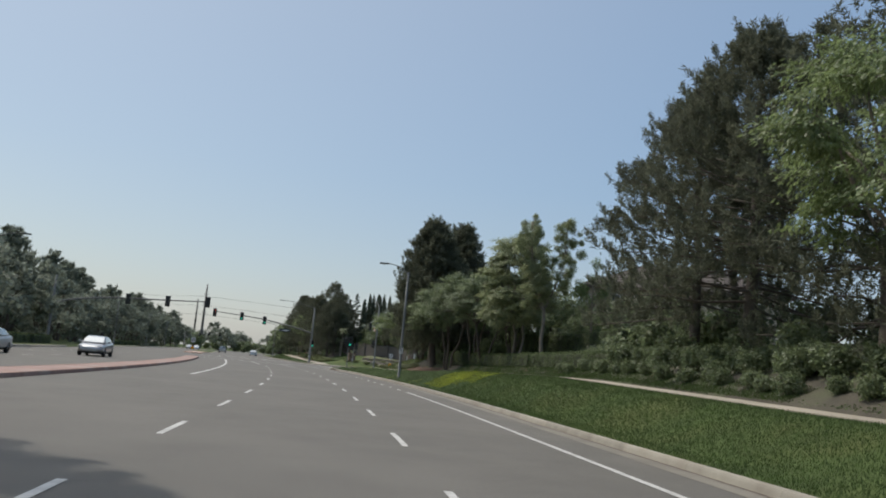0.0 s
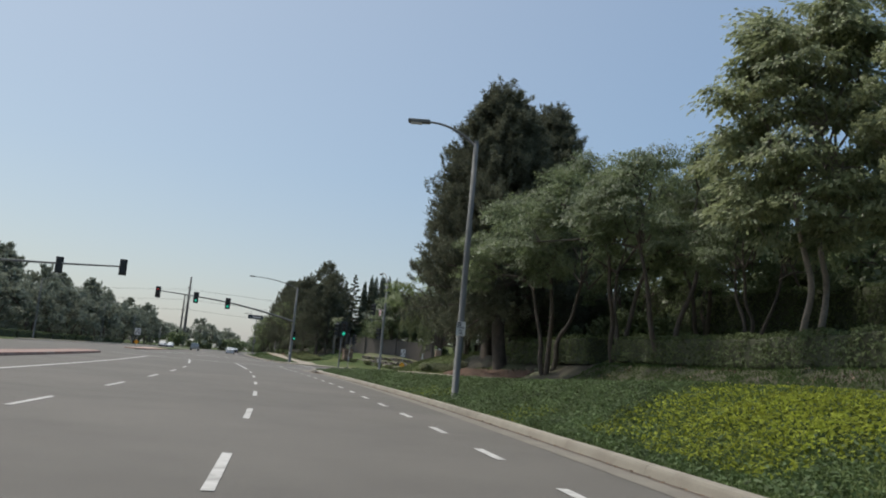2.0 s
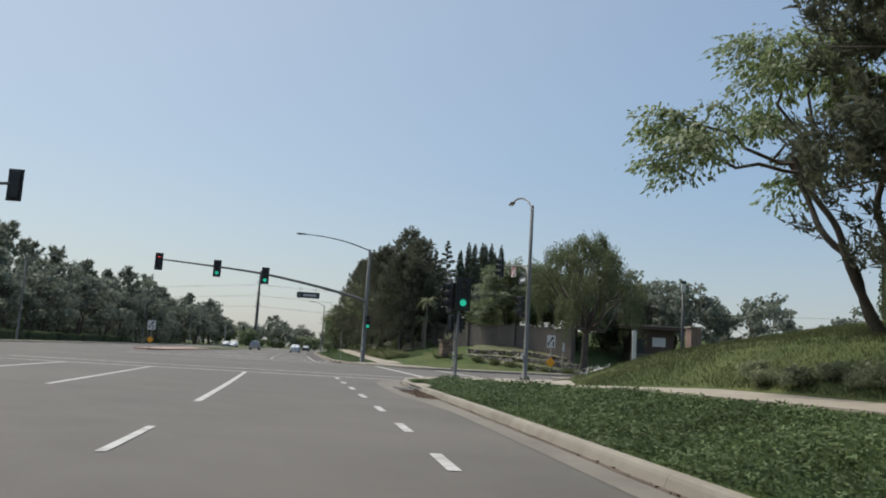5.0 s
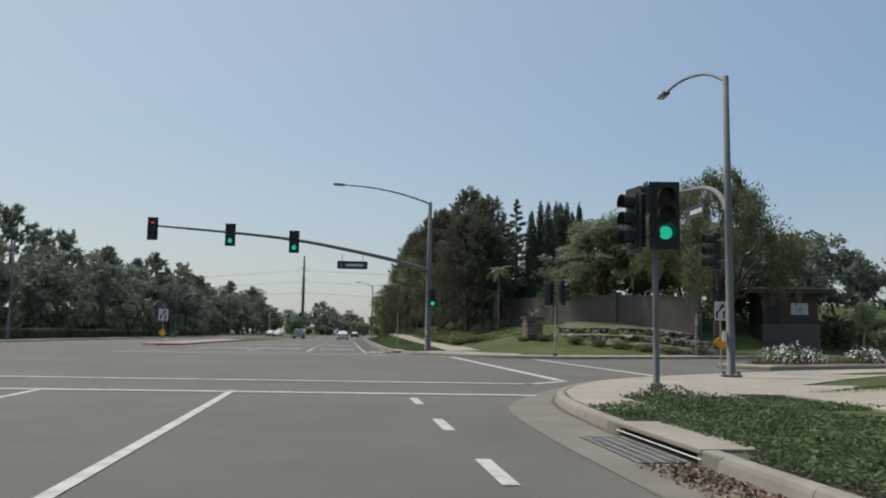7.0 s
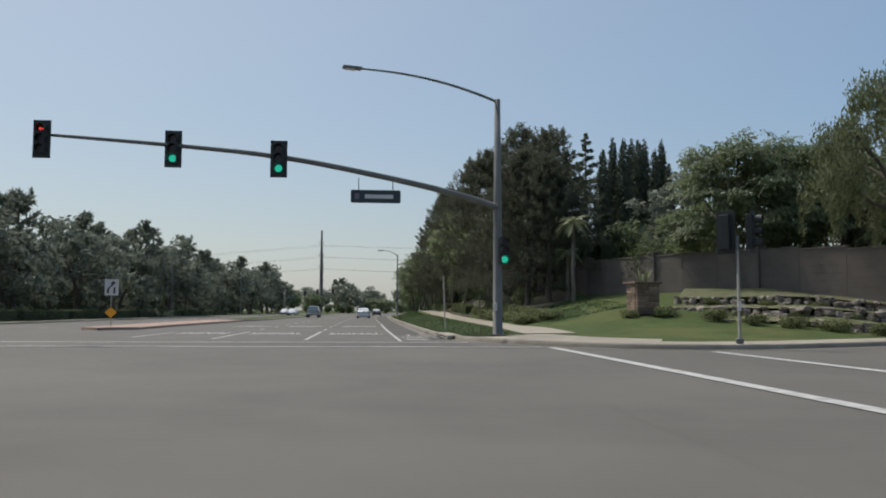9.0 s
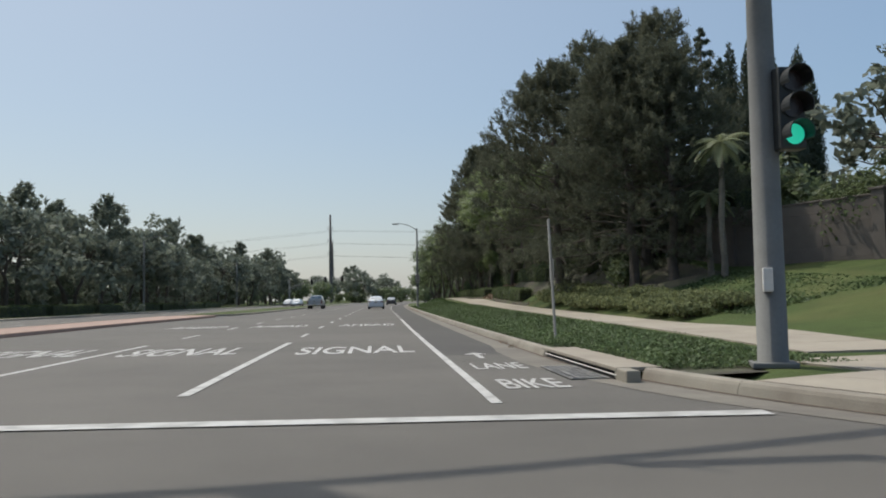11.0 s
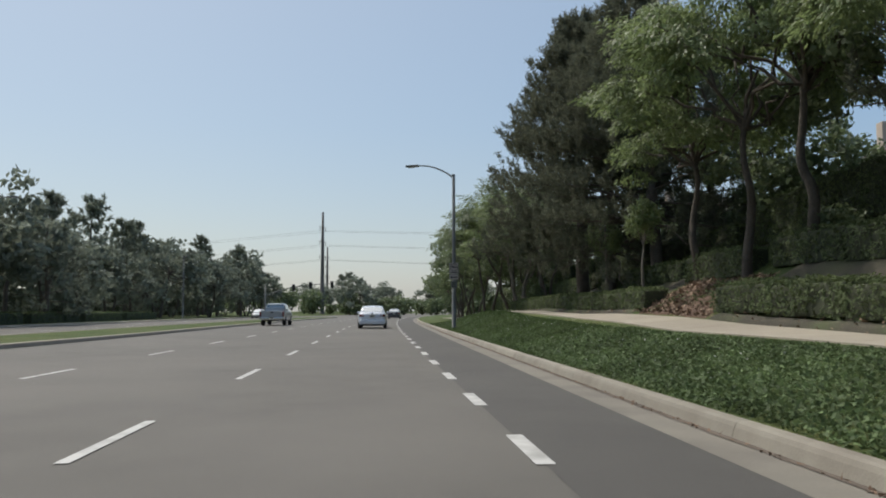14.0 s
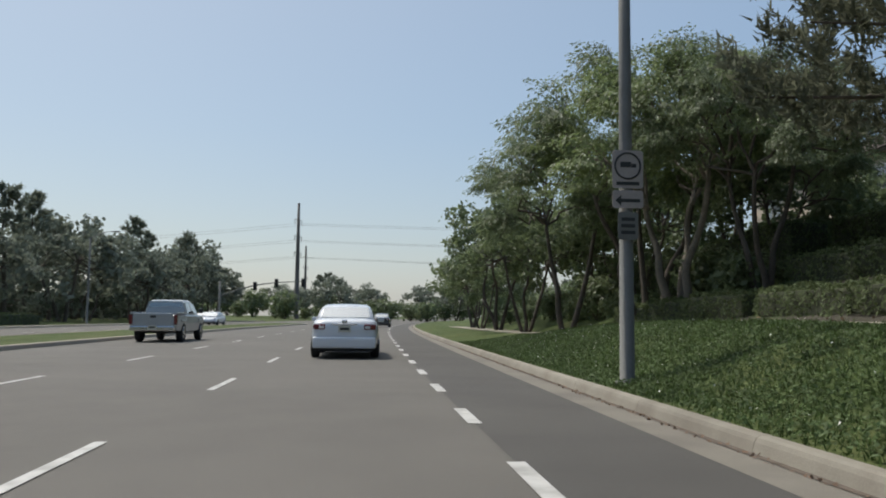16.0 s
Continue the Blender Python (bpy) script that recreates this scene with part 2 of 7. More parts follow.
# ---- plan: the road's bicycle line is the reference curve; s is its y, o the metres to its right ----
HEAD_S = np.array([-3000, -60, 0, 20, 40, 60, 80, 100, 120, 140, 160, 180, 200, 230, 260, 300, 360, 3000.0])
HEAD_A = np.array([11.3, 11.3, 11.4, 12.1, 13.96, 16.2, 18.1, 19.2, 19.4, 19.0, 18.5, 18.3, 18.2, 17.5, 16.0, 13.0, 10.0, 10.0])
GRID_S = np.arange(-3000, 3000.5, 0.5)
SLOPE = -np.tan(np.radians(np.interp(GRID_S, HEAD_S, HEAD_A)))
GRID_X = np.concatenate([[0], np.cumsum((SLOPE[1:] + SLOPE[:-1]) * 0.25)])
GRID_X += -16.15 - np.interp(100.0, GRID_S, GRID_X)


def at(s, o, z=0.0):
    x, k = float(np.interp(s, GRID_S, GRID_X)), float(np.interp(s, GRID_S, SLOPE))
    h = math.hypot(1, k)
    return Vector((x + o / h, s - o * k / h, z))


def turn_at(s):
    """The road's heading at s, degrees to the left of +y."""
    return float(np.interp(s, HEAD_S, HEAD_A))


def where(x, y):
    """s and o of a place."""
    s = y
    for _ in range(12):
        k, rx = float(np.interp(s, GRID_S, SLOPE)), float(np.interp(s, GRID_S, GRID_X))
        s -= ((s - y) + (rx - x) * k) / (1 + k * k)
    k = float(np.interp(s, GRID_S, SLOPE))
    h = math.hypot(1, k)
    return s, (x - float(np.interp(s, GRID_S, GRID_X))) / h - (y - s) * k / h


WALK_S = [-60, 9, 27, 45, 56, 68, 75, 80, 90, 96, 130, 137, 158, 170, 174, 178, 184, 190, 197, 202, 208, 215, 222, 260]
WALK_Z = [1.0, 1.1, 1.42, 1.3, 0.98, 0.80, 0.73, 0.70, 0.34, 0.16, 0.17, 0.28, 0.50, 0.66, 0.70, 0.83, 0.92, 0.96, 1.08, 1.02, 0.78, 0.52, 0.40, 0.2]
RISE_S = [-60, 48, 56, 76, 84, 88, 91, 94, 97, 126, 138, 150, 157, 175, 188, 206, 225, 260]
RISE_K = [0.38, 0.38, 0.58, 0.54, 0.56, 0.50, 0.42, 0.22, 0.05, 0.05, 0.20, 0.30, 0.50, 0.58, 0.42, 0.42, 0.38, 0.15]
KERB = 1.92


def smooth(a, b, x):
    t = min(max((x - a) / (b - a), 0.0), 1.0)
    return t * t * (3 - 2 * t)


def cross_centre(o):
    return 115.2 + 0.5 * (o - 15.6)


def chaikin(pts, times=3):
    for _ in range(times):
        out = [pts[0]]
        for a, b in zip(pts, pts[1:]):
            out += [a * 0.75 + b * 0.25, a * 0.25 + b * 0.75]
        pts = out + [pts[-1]]
    return pts


def resample(pts, step):
    d = [0.0]
    for a, b in zip(pts, pts[1:]):
        d.append(d[-1] + (b - a).length)
    n = max(2, int(round(d[-1] / step)) + 1)
    out = []
    for i in range(n):
        w = d[-1] * i / (n - 1)
        out.append(Vector([float(np.interp(w, d, [p[k] for p in pts])) for k in range(3)]))
    return out


def shifted(pts, d):
    """A plan line moved d metres to the right of its run."""
    out = []
    for i, p in enumerate(pts):
        t = (pts[min(i + 1, len(pts) - 1)] - pts[max(i - 1, 0)])
        n = Vector((t.y, -t.x, 0)).normalized()
        out.append(p + n * d)
    return out


# kerb lines, seen from above: near side with its corner, far side with its corner
NEAR_LINE = [at(s, KERB) for s in np.arange(-80, 90, 2.0)] + [at(90.5, KERB)] + [at(s, o) for s, o in ((94.5, 2.2), (97.3, 3.2), (99.8, 4.9), (102.0, 7.5), (104.4, 11.0), (107.6, 16.2), (113.0, 27.0), (128.0, 57.0))]
FAR_LINE = [at(s, o) for s, o in ((141.5, 54.0), (129.5, 30.0), (125.6, 21.9), (122.6, 15.5), (120.6, 11.0), (120.4, 7.9), (122.0, 5.2), (125.0, 3.3), (128.0, 2.3))] + [at(131.0, KERB)] + [at(s, KERB) for s in np.arange(133, 330, 2.0)]
NEAR_LINE = resample(chaikin(NEAR_LINE, 3), 1.0)
FAR_LINE = resample(chaikin(FAR_LINE, 3), 1.0)


STREET = [p.xy for p in shifted(NEAR_LINE, 0.9)] + [p.xy for p in shifted(FAR_LINE, 0.9)] + [at(330, -40).xy, at(-80, -40).xy]


def in_street(p):
    """Whether a place lies between the two kerb lines."""
    inside = False
    j = len(STREET) - 1
    for i in range(len(STREET)):
        a, b = STREET[i], STREET[j]
        if (a.y > p.y) != (b.y > p.y) and p.x < (b.x - a.x) * (p.y - a.y) / (b.y - a.y) + a.x:
            inside = not inside
        j = i
    return inside


def ground(s, o):
    """Height of the ground."""
    if o <= KERB + 0.1:
        if o > -27.6:
            return -0.06
        return 0.13 + 0.8 * smooth(-30, -60, o)
    zs = float(np.interp(s, WALK_S, WALK_Z))
    tip = 0.07 * smooth(166, 176, s) * (1 - smooth(182, 190, s)) + 0.03 * smooth(58, 66, s) * (1 - smooth(80, 87, s))
    if o < 5.3:
        u = (o - 2.0) / 3.3
        swell = 0.14 * smooth(186.5, 193, s) * (1 - smooth(206, 213, s))
        z = 0.13 + (zs - tip - 0.13) * smooth(2.0, 5.3, o) + swell * 6.75 * u * u * (1 - u)
    elif o < 7.15:
        z = zs + tip * ((o - 5.3) / 0.925 - 1)
    else:
        zs += tip
        k = float(np.interp(s, RISE_S, RISE_K))
        knee = 9.4 + 2.8 * smooth(100, 150, s)
        z = zs + k * (min(o, knee) - 7.15) + (0.12 + 0.15 * k) * (min(max(o, knee), 22.0) - knee)
    f = smooth(9.5, 24.0, abs(s - cross_centre(o))) if o > 5 else smooth(9.5, 24.0, abs(s - cross_centre(5)))
    z = 0.13 + (z - 0.13) * f
    if 85 < s < 150 and o < 56 and in_street(at(s, o)):
        z = -0.06
    return z


def ground_at(x, y):
    return ground(*where(x, y))


# ---- mesh helpers ----


def mesh_of(name, verts, faces, mat, flat=True):
    me = bpy.data.meshes.new(name)
    me.from_pydata([tuple(v) for v in verts], [], faces)
    me.materials.append(mat)
    if not flat:
        me.polygons.foreach_set("use_smooth", [True] * len(me.polygons))
    me.update()
    return me


def thing(name, label, category, m=None, group="", kind=""):
    ob = new(name)
    ob.empty_display_size = 0.2
    if m is not None:
        ob.matrix_basis = m
    return tagged(ob, label, category, group, kind)


def put(name, me, parent=None, label="", m=None):
    ob = new(name, me)
    if parent is not None:
        ob.parent = parent
    if m is not None:
        ob.matrix_basis = m
    if label:
        ob["label"] = label
    return ob


def part(name, bm, mat, parent, label="", flat=True, m=None):
    me = bpy.data.meshes.new(name)
    bm.to_mesh(me)
    bm.free()
    me.materials.append(mat)
    if not flat:
        me.polygons.foreach_set("use_smooth", [True] * len(me.polygons))
    return put(name, me, parent, label, m)


def box_bm(sx, sy, sz, c=(0, 0, 0), bevel=0.0, seg=2):
    bm = bmesh.new()
    bmesh.ops.create_cube(bm, size=1, matrix=Matrix.Translation(c) @ Matrix.Diagonal((sx, sy, sz, 1)))
    if bevel:
        bmesh.ops.bevel(bm, geom=bm.edges[:], offset=bevel, segments=seg, profile=0.6, affect="EDGES")
    return bm


def tube(points, radii, sides=8, caps=True):
    """Vertices and faces of a tube along points."""
    pts = [Vector(p) for p in points]
    vs, fs = [], []
    up = Vector((0.13, 0.97, 0.2))
    for i, p in enumerate(pts):
        d = (pts[min(i + 1, len(pts) - 1)] - pts[max(i - 1, 0)]).normalized()
        a = d.cross(up)
        if a.length < 0.05:
            a = d.cross(Vector((1, 0, 0)))
        a.normalize()
        b = d.cross(a)
        for k in range(sides):
            w = 2 * math.pi * k / sides
            vs.append(p + (a * math.cos(w) + b * math.sin(w)) * radii[i])
        if i:
            o = (i - 1) * sides
            for k in range(sides):
                j = (k + 1) % sides
                fs.append((o + k, o + j, o + sides + j, o + sides + k))
    if caps:
        fs.append(tuple(range(sides)))
        fs.append(tuple(range(len(vs) - sides, len(vs))))
    return vs, fs


def joined(pieces):
    vs, fs = [], []
    for v, f in pieces:
        o = len(vs)
        vs += list(v)
        fs += [tuple(i + o for i in face) for face in f]
    return vs, fs


def tube_part(name, points, radii, mat, parent, sides=10, label=""):
    if not isinstance(radii, (list, tuple)):
        radii = [radii] * len(points)
    return put(name, mesh_of(name, *tube(points, radii, sides), mat, flat=False), parent, label)


def ribbon(left, right, z_add=0.0):
    """A strip between two rows of points."""
    vs, fs = [], []
    for a, b in zip(left, right):
        vs += [Vector(a) + Vector((0, 0, z_add)), Vector(b) + Vector((0, 0, z_add))]
    for i in range(len(left) - 1):
        fs.append((2 * i, 2 * i + 1, 2 * i + 3, 2 * i + 2))
    return vs, fs


def strip(s0, s1, o0, o1, z, step=2.0):
    n = max(2, int(abs(s1 - s0) / step) + 1)
    ss = [s0 + (s1 - s0) * i / (n - 1) for i in range(n)]
    f0 = o0 if callable(o0) else (lambda s: o0)
    f1 = o1 if callable(o1) else (lambda s: o1)
    fz = z if callable(z) else (lambda s, o: z)
    return ribbon([at(s, f0(s), fz(s, f0(s))) for s in ss], [at(s, f1(s), fz(s, f1(s))) for s in ss])


# ---- ground ----
def build_ground():
    ss = [-3000, -1500, -700, -300, -150, -100, -80] + list(np.arange(-60, 300, 1.5)) + [300, 310, 325, 345, 370, 400, 450, 520, 620, 800, 1100, 1600, 2300, 3000]
    oo = [-550, -350, -220, -140, -100, -80, -65, -55, -48, -42, -37, -33, -30, -28.5, -27.7, -27.5, -20, -10, 0, 1.7, 2.02, 2.1, 2.3, 2.6, 3.1, 3.7, 4.3, 4.9, 5.3,
          5.9, 6.5, 7.15, 7.5, 7.9, 8.4, 9, 10, 11, 12.5, 14, 16, 18, 20, 23, 26, 30, 35, 40, 46, 52, 60, 80, 110, 160, 250, 380, 550]
    vs, fs = [], []
    w = len(oo)
    for s in ss:
        for o in oo:
            z = ground(s, o)
            if o > 7.3 and z > 0.2:
                z += 0.10 * noise.noise(Vector((s * 0.3, o * 0.3, 1.0)))
            vs.append(at(s, o, z))
    for i in range(len(ss) - 1):
        for j in range(w - 1):
            fs.append((i * w + j, i * w + j + 1, (i + 1) * w + j + 1, (i + 1) * w + j))
    ob = put("ground", mesh_of("ground", vs, fs, grass, flat=False))
    tagged(ob, "green lawn and planted banks beside the road", "ground", kind="structure")


build_ground()

BIKE = lambda s: float(np.interp(s, [-60, 20, 37, 55, 75, 95, 128, 163, 200, 240], [0.3, 0.3, 0.25, 0.12, 0.08, -0.12, 0.11, 0.10, -0.2, -0.3]))


def build_road():
    road = thing("road", "grey asphalt road with six lanes and bicycle lanes", "road", kind="structure")
    main = strip(-80, 1500, -27.4, 1.47, 0.0, 3.0)
    put("asphalt", mesh_of("asphalt", *main, asphalt), road)
    a = [p for p in shifted(NEAR_LINE, -0.45) if where(p.x, p.y)[0] > 89.5]
    b = [p for p in reversed(shifted(FAR_LINE, -0.45)) if where(p.x, p.y)[0] < 132.5 or where(p.x, p.y)[1] > 6]
    n = 60
    a, b = resample(a, 0.5), resample(b, 0.5)
    la = [a[int(i * (len(a) - 1) / n)] for i in range(n + 1)]
    lb = [b[int(i * (len(b) - 1) / n)] for i in range(n + 1)]
    vs, fs = [], []
    for i, (p, q) in enumerate(zip(la, lb)):
        for k in range(9):
            if i == 0:
                vs.append(at(89.5 + 43.0 * k / 8, 1.25, -0.004))
            else:
                vs.append(p.lerp(q, k / 8))
    for i in range(n):
        for k in range(8):
            fs.append((9 * i + k, 9 * i + k + 1, 9 * i + k + 10, 9 * i + k + 9))
    put("side_street_asphalt", mesh_of("side_street_asphalt", vs, fs, asphalt), road)
    put("bicycle_lane_asphalt", mesh_of("bicycle_lane_asphalt", *strip(133.5, 420, lambda s: BIKE(s), 1.46, 0.004, 1.5), asphalt_lane), road, "darker newer asphalt of the bicycle lane")
    return road


road = build_road()


def build_kerb(line, name, label, gap=None):
    """Kerb stones three metres long with joints, and the gutter in front of them."""
    root = thing(name, label, "kerb", kind="structure")
    inner = []
    for p, lo, hi in zip(line, shifted(line, -0.47), shifted(line, -0.92)):
        q = where(p.x, p.y)[0] if where(p.x, p.y)[1] < 4.5 else 0.0
        f = smooth(80.0, 87.0, q) * (1 - smooth(93.0, 97.0, q)) + 0.4 * smooth(124.0, 127.5, q) * (1 - smooth(134.0, 136.0, q))
        inner.append(lo.lerp(hi, f))
    gl = ribbon(inner, shifted(line, 0.02), 0.006)
    put("gutter", mesh_of("gutter", *gl, gutter_mat), root, "stained concrete gutter")
    rng = random.Random(len(line))
    foot = resample(line, 0.4)
    edge = []
    for i in range(len(foot)):
        edge.append(0.035 + 0.05 * (0.5 + 0.5 * noise.noise(Vector((i * 0.21, 0.3, 0)))) + 0.03 * rng.random())
    a = shifted(foot, 0.03)
    b = []
    for i, p in enumerate(foot):
        t = foot[min(i + 1, len(foot) - 1)] - foot[max(i - 1, 0)]
        b.append(p - Vector((t.y, -t.x, 0)).normalized() * edge[i])
    put("gutter_dirt", mesh_of("gutter_dirt", *ribbon(b, a, 0.012), dirt_mat), root, "dark dirt line at the kerb's foot")
    fine = resample(line, 0.375)
    prof = [(0.0, 0.0), (0.03, 0.10), (0.05, 0.137), (0.08, 0.152), (0.17, 0.155), (0.19, 0.14), (0.19, -0.05)]
    rows = [shifted(fine, d) for d, _ in prof]
    places = [where(p.x, p.y) for p in fine]
    free = [not (gap and gap[0] < q[0] < gap[1] and q[1] < 3.2) for q in places]
    i, m = 0, len(prof)
    while i < len(fine) - 1:
        e = i
        while e < len(fine) - 1 and e < (i // 8 + 1) * 8 and free[e] and free[e + 1]:
            e += 1
        if e == i:
            i += 1
            continue
        vs, fs = [], []
        for k in range(i, e + 1):
            for r, (d, z) in zip(rows, prof):
                p = r[k].copy()
                if k == i:
                    p = p.lerp(r[k + 1], 0.012)
                elif k == e:
                    p = p.lerp(r[k - 1], 0.012)
                p.z = z
                vs.append(p)
        for k in range(e - i):
            for j in range(m - 1):
                fs.append((k * m + j, (k + 1) * m + j, (k + 1) * m + j + 1, k * m + j + 1))
        fs += [tuple(range(m)), tuple(range(len(vs) - 1, len(vs) - m - 1, -1))]
        put("kerb_stone", mesh_of("kerb_stone", vs, fs, kerb_mat), root)
        i = e
    return root


build_kerb(NEAR_LINE, "kerb", "pale concrete kerb and gutter along the lawn", (88.1, 90.4))
build_kerb(FAR_LINE, "kerb", "pale concrete kerb and gutter beyond the crossing", (128.6, 132.7))


def build_pavement():
    root = thing("pavement", "pale concrete pavement panels between lawn and bank", "pavement", kind="structure")

    def panels(s0, s1, o0, o1, step=1.52):
        s = s0
        while s < s1:
            e = min(s + step - 0.02, s1)
            n = 3
            ss = [s + (e - s) * i / (n - 1) for i in range(n)]
            top0 = [at(q, o0(q), ground(q, o0(q)) + 0.03) for q in ss]
            top1 = [at(q, o1(q), ground(q, o1(q)) + 0.03) for q in ss]
            vs, fs = ribbon(top0, top1)
            k = len(vs)
            vs += [v - Vector((0, 0, 0.12)) for v in vs]
            for i in range(n - 1):
                fs.append((2 * i, 2 * i + 2, k + 2 * i + 2, k + 2 * i))
                fs.append((2 * i + 1, k + 2 * i + 1, k + 2 * i + 3, 2 * i + 3))
            fs.append((0, k, k + 1, 1))
            fs.append((2 * n - 2, 2 * n - 1, k + 2 * n - 1, k + 2 * n - 2))
            put("paving_panel", mesh_of("paving_panel", vs, fs, concrete), root)
            s += step

    panels(-40, 86, lambda s: 5.35 + (0.9 * smooth(70, 86, s) * -1), lambda s: 7.1 - 0.5 * smooth(74, 86, s))
    panels(86, 95, lambda s: 4.45 + 2.2 * smooth(86, 95, s), lambda s: 6.6 + 1.9 * smooth(86, 95, s))
    panels(130, 262, lambda s: 5.35, lambda s: 7.1 + 0.4 * (1 - smooth(134, 140, s)))
    # corner slabs, laid in rings round the kerb
    for line, lo, hi, steps in ((NEAR_LINE, 90.0, 128.0, [0.2, 1.15, 2.1, 3.2, 4.4, 5.6, 6.8]), (FAR_LINE, 0.0, 131.0, [0.2, 1.1, 2.0, 3.0, 4.0, 5.2])):
        run = [p for p in line if lo <= where(p.x, p.y)[0] <= hi and where(p.x, p.y)[1] < 42]
        rows = [shifted(run, d) for d in steps]
        n = 0
        while n < len(run) - 2:
            m = min(n + 2, len(run) - 1)
            for j in range(len(steps) - 1):
                a, b = rows[j], rows[j + 1]
                corners = [a[n], b[n], b[m], a[m]]
                c = sum(corners, Vector()) / 4
                cs, co = where(c.x, c.y)
                if line is NEAR_LINE and (cs < 92.6 + 0.42 * (co - 2.3) or co > 13.5 and j > 1 or cs < 95.5 and j > 4 or co > 9.0 and j > 3):
                    continue
                if line is FAR_LINE and (co > 8.5 and j > 1 or cs > 129.5 or cs > 127.6 and co < 4.6 or co > 6.5 and j > 3):
                    continue
                corners = [c + (p - c) * 0.992 for p in corners]
                zz = []
                for p in corners:
                    s, o = where(p.x, p.y)
                    zz.append(max(0.157, ground(s, o) + 0.03))
                vs = [Vector((p.x, p.y, z)) for p, z in zip(corners, zz)] + [Vector((p.x, p.y, z - 0.12)) for p, z in zip(corners, zz)]
                fs = [(0, 1, 2, 3), (0, 4, 5, 1), (1, 5, 6, 2), (2, 6, 7, 3), (3, 7, 4, 0)]
                put("corner_panel", mesh_of("corner_panel", vs, fs, concrete), root)
            n = m


build_pavement()


def build_verge_edge(line, lo, hi):
    """The strip of soil right behind the kerb at a corner."""
    run = [p for p in line if lo < where(p.x, p.y)[0] < hi and where(p.x, p.y)[1] < 3.4]
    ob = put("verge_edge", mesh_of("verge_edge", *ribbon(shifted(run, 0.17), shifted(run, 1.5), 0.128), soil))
    tagged(ob, "dark soil under the plants behind the corner kerb", "soil", kind="structure")


build_verge_edge(NEAR_LINE, 83.0, 97.5)
build_verge_edge(FAR_LINE, 127.0, 152.0)


def build_median():
    def island(s0, s1, right, left, top, edge, label):
        root = thing("median", label, "median", kind="structure")
        n = int((s1 - s0) / 2) + 1
        ss = [s0 + (s1 - s0) * i / (n - 1) for i in range(n)]

        def w(s):
            return min(1.0, math.sqrt(max(0.0, (s - s0) / 1.5)) + 0.02, math.sqrt(max(0.0, (s1 - s) / 1.5)) + 0.02)
        mid = lambda s: (right(s) + left(s)) / 2
        ro = lambda s: mid(s) + (right(s) - mid(s)) * w(s)
        lo = lambda s: mid(s) + (left(s) - mid(s)) * w(s)
        prof = [(0, 0.0), (0.03, 0.13), (0.07, 0.155), (0.18, 0.157)]
        for side, sg in ((ro, -1), (lo, 1)):
            vs, fs = [], []
            for s in ss:
                for d, z in prof:
                    vs.append(at(s, side(s) + sg * d * w(s), z))
            for i in range(n - 1):
                for j in range(3):
                    fs.append((4 * i + j, 4 * i + j + 1, 4 * i + 5 + j, 4 * i + 4 + j))
            put("kerb_edge", mesh_of("kerb_edge", vs, fs, edge), root)
        put("top", mesh_of("top", *ribbon([at(s, lo(s) + 0.17 * w(s), 0.15) for s in ss], [at(s, ro(s) - 0.17 * w(s), 0.15) for s in ss]), top), root)

    island(-80, 95.5, lambda s: -13.4, lambda s: -14.9, red_kerb, red_kerb, "low raised median with faded red kerbs")
    island(141, 177, lambda s: -13.5 + 1.0 * smooth(150, 190, s), lambda s: -16.6, median_mat, median_mat, "raised median paved in reddish concrete")
    island(177.5, 290, lambda s: -13.5 + 1.6 * smooth(150, 195, s), lambda s: -16.6, grass, concrete, "raised median planted with dry grass")
    island(-80, 92, lambda s: -27.3, lambda s: -28.0, concrete, concrete, "pale kerb along the opposite lanes")
    island(132, 330, lambda s: -27.3, lambda s: -28.0, concrete, concrete, "pale kerb along the opposite lanes")


build_median()

# ---- road markings ----
marks = thing("road_markings", "white worn lane lines, dashes, crossing lines and words on the road", "road marking", kind="structure")


def mark(name, s0, s1, o, w, step=1.5):
    f0 = (lambda s: o(s) - w / 2) if callable(o) else o - w / 2
    f1 = (lambda s: o(s) + w / 2) if callable(o) else o + w / 2
    return put(name, mesh_of(name, *strip(s0, s1, f0, f1, 0.009, step), paint), marks)


def dashes(name, first, last, period, length, o, w, along=0.95):
    s = first
    while s < last:
        mark(name, s, s + length * along, o, w, 1.0)
        s += period * along


def marks_between(a, b, w, name="crossing_line"):
    """A straight line on the ground between two places (s, o)."""
    p, q = at(*a, 0.013), at(*b, 0.013)
    d = (q - p).normalized()
    n = Vector((-d.y, d.x, 0)) * w / 2
    put(name, mesh_of(name, [p - n, q - n, q + n, p + n], [(0, 1, 2, 3)], paint), marks)


LANE = lambda s: float(np.interp(s, [-60, 10, 40, 75, 97, 128, 143, 165, 207, 240], [-2.9, -2.95, -3.2, -3.26, -3.6, -3.35, -3.34, -3.37, -3.66, -3.7]))
LANE2 = lambda s: float(np.interp(s, [-60, 10, 40, 75, 97, 128, 207, 240], [-6.95, -6.9, -6.67, -6.6, -7.2, -6.9, -7.0, -7.0]))
# bicycle line: solid, then dashes up to the crossing; beyond it solid again, then dashes
mark("bicycle_line", -60, 35.2, BIKE, 0.14)
dashes("bicycle_dash", 37.5, 82, 3.66, 1.3, BIKE, 0.14, 0.961)
dashes("bicycle_dash", 83.7, 96.0, 3.66, 1.35, BIKE, 0.15, 0.956)
mark("bicycle_line", 126.7, 160.2, BIKE, 0.12)
dashes("bicycle_dash", 162.7, 300, 3.66, 1.4, BIKE, 0.15, 0.951)
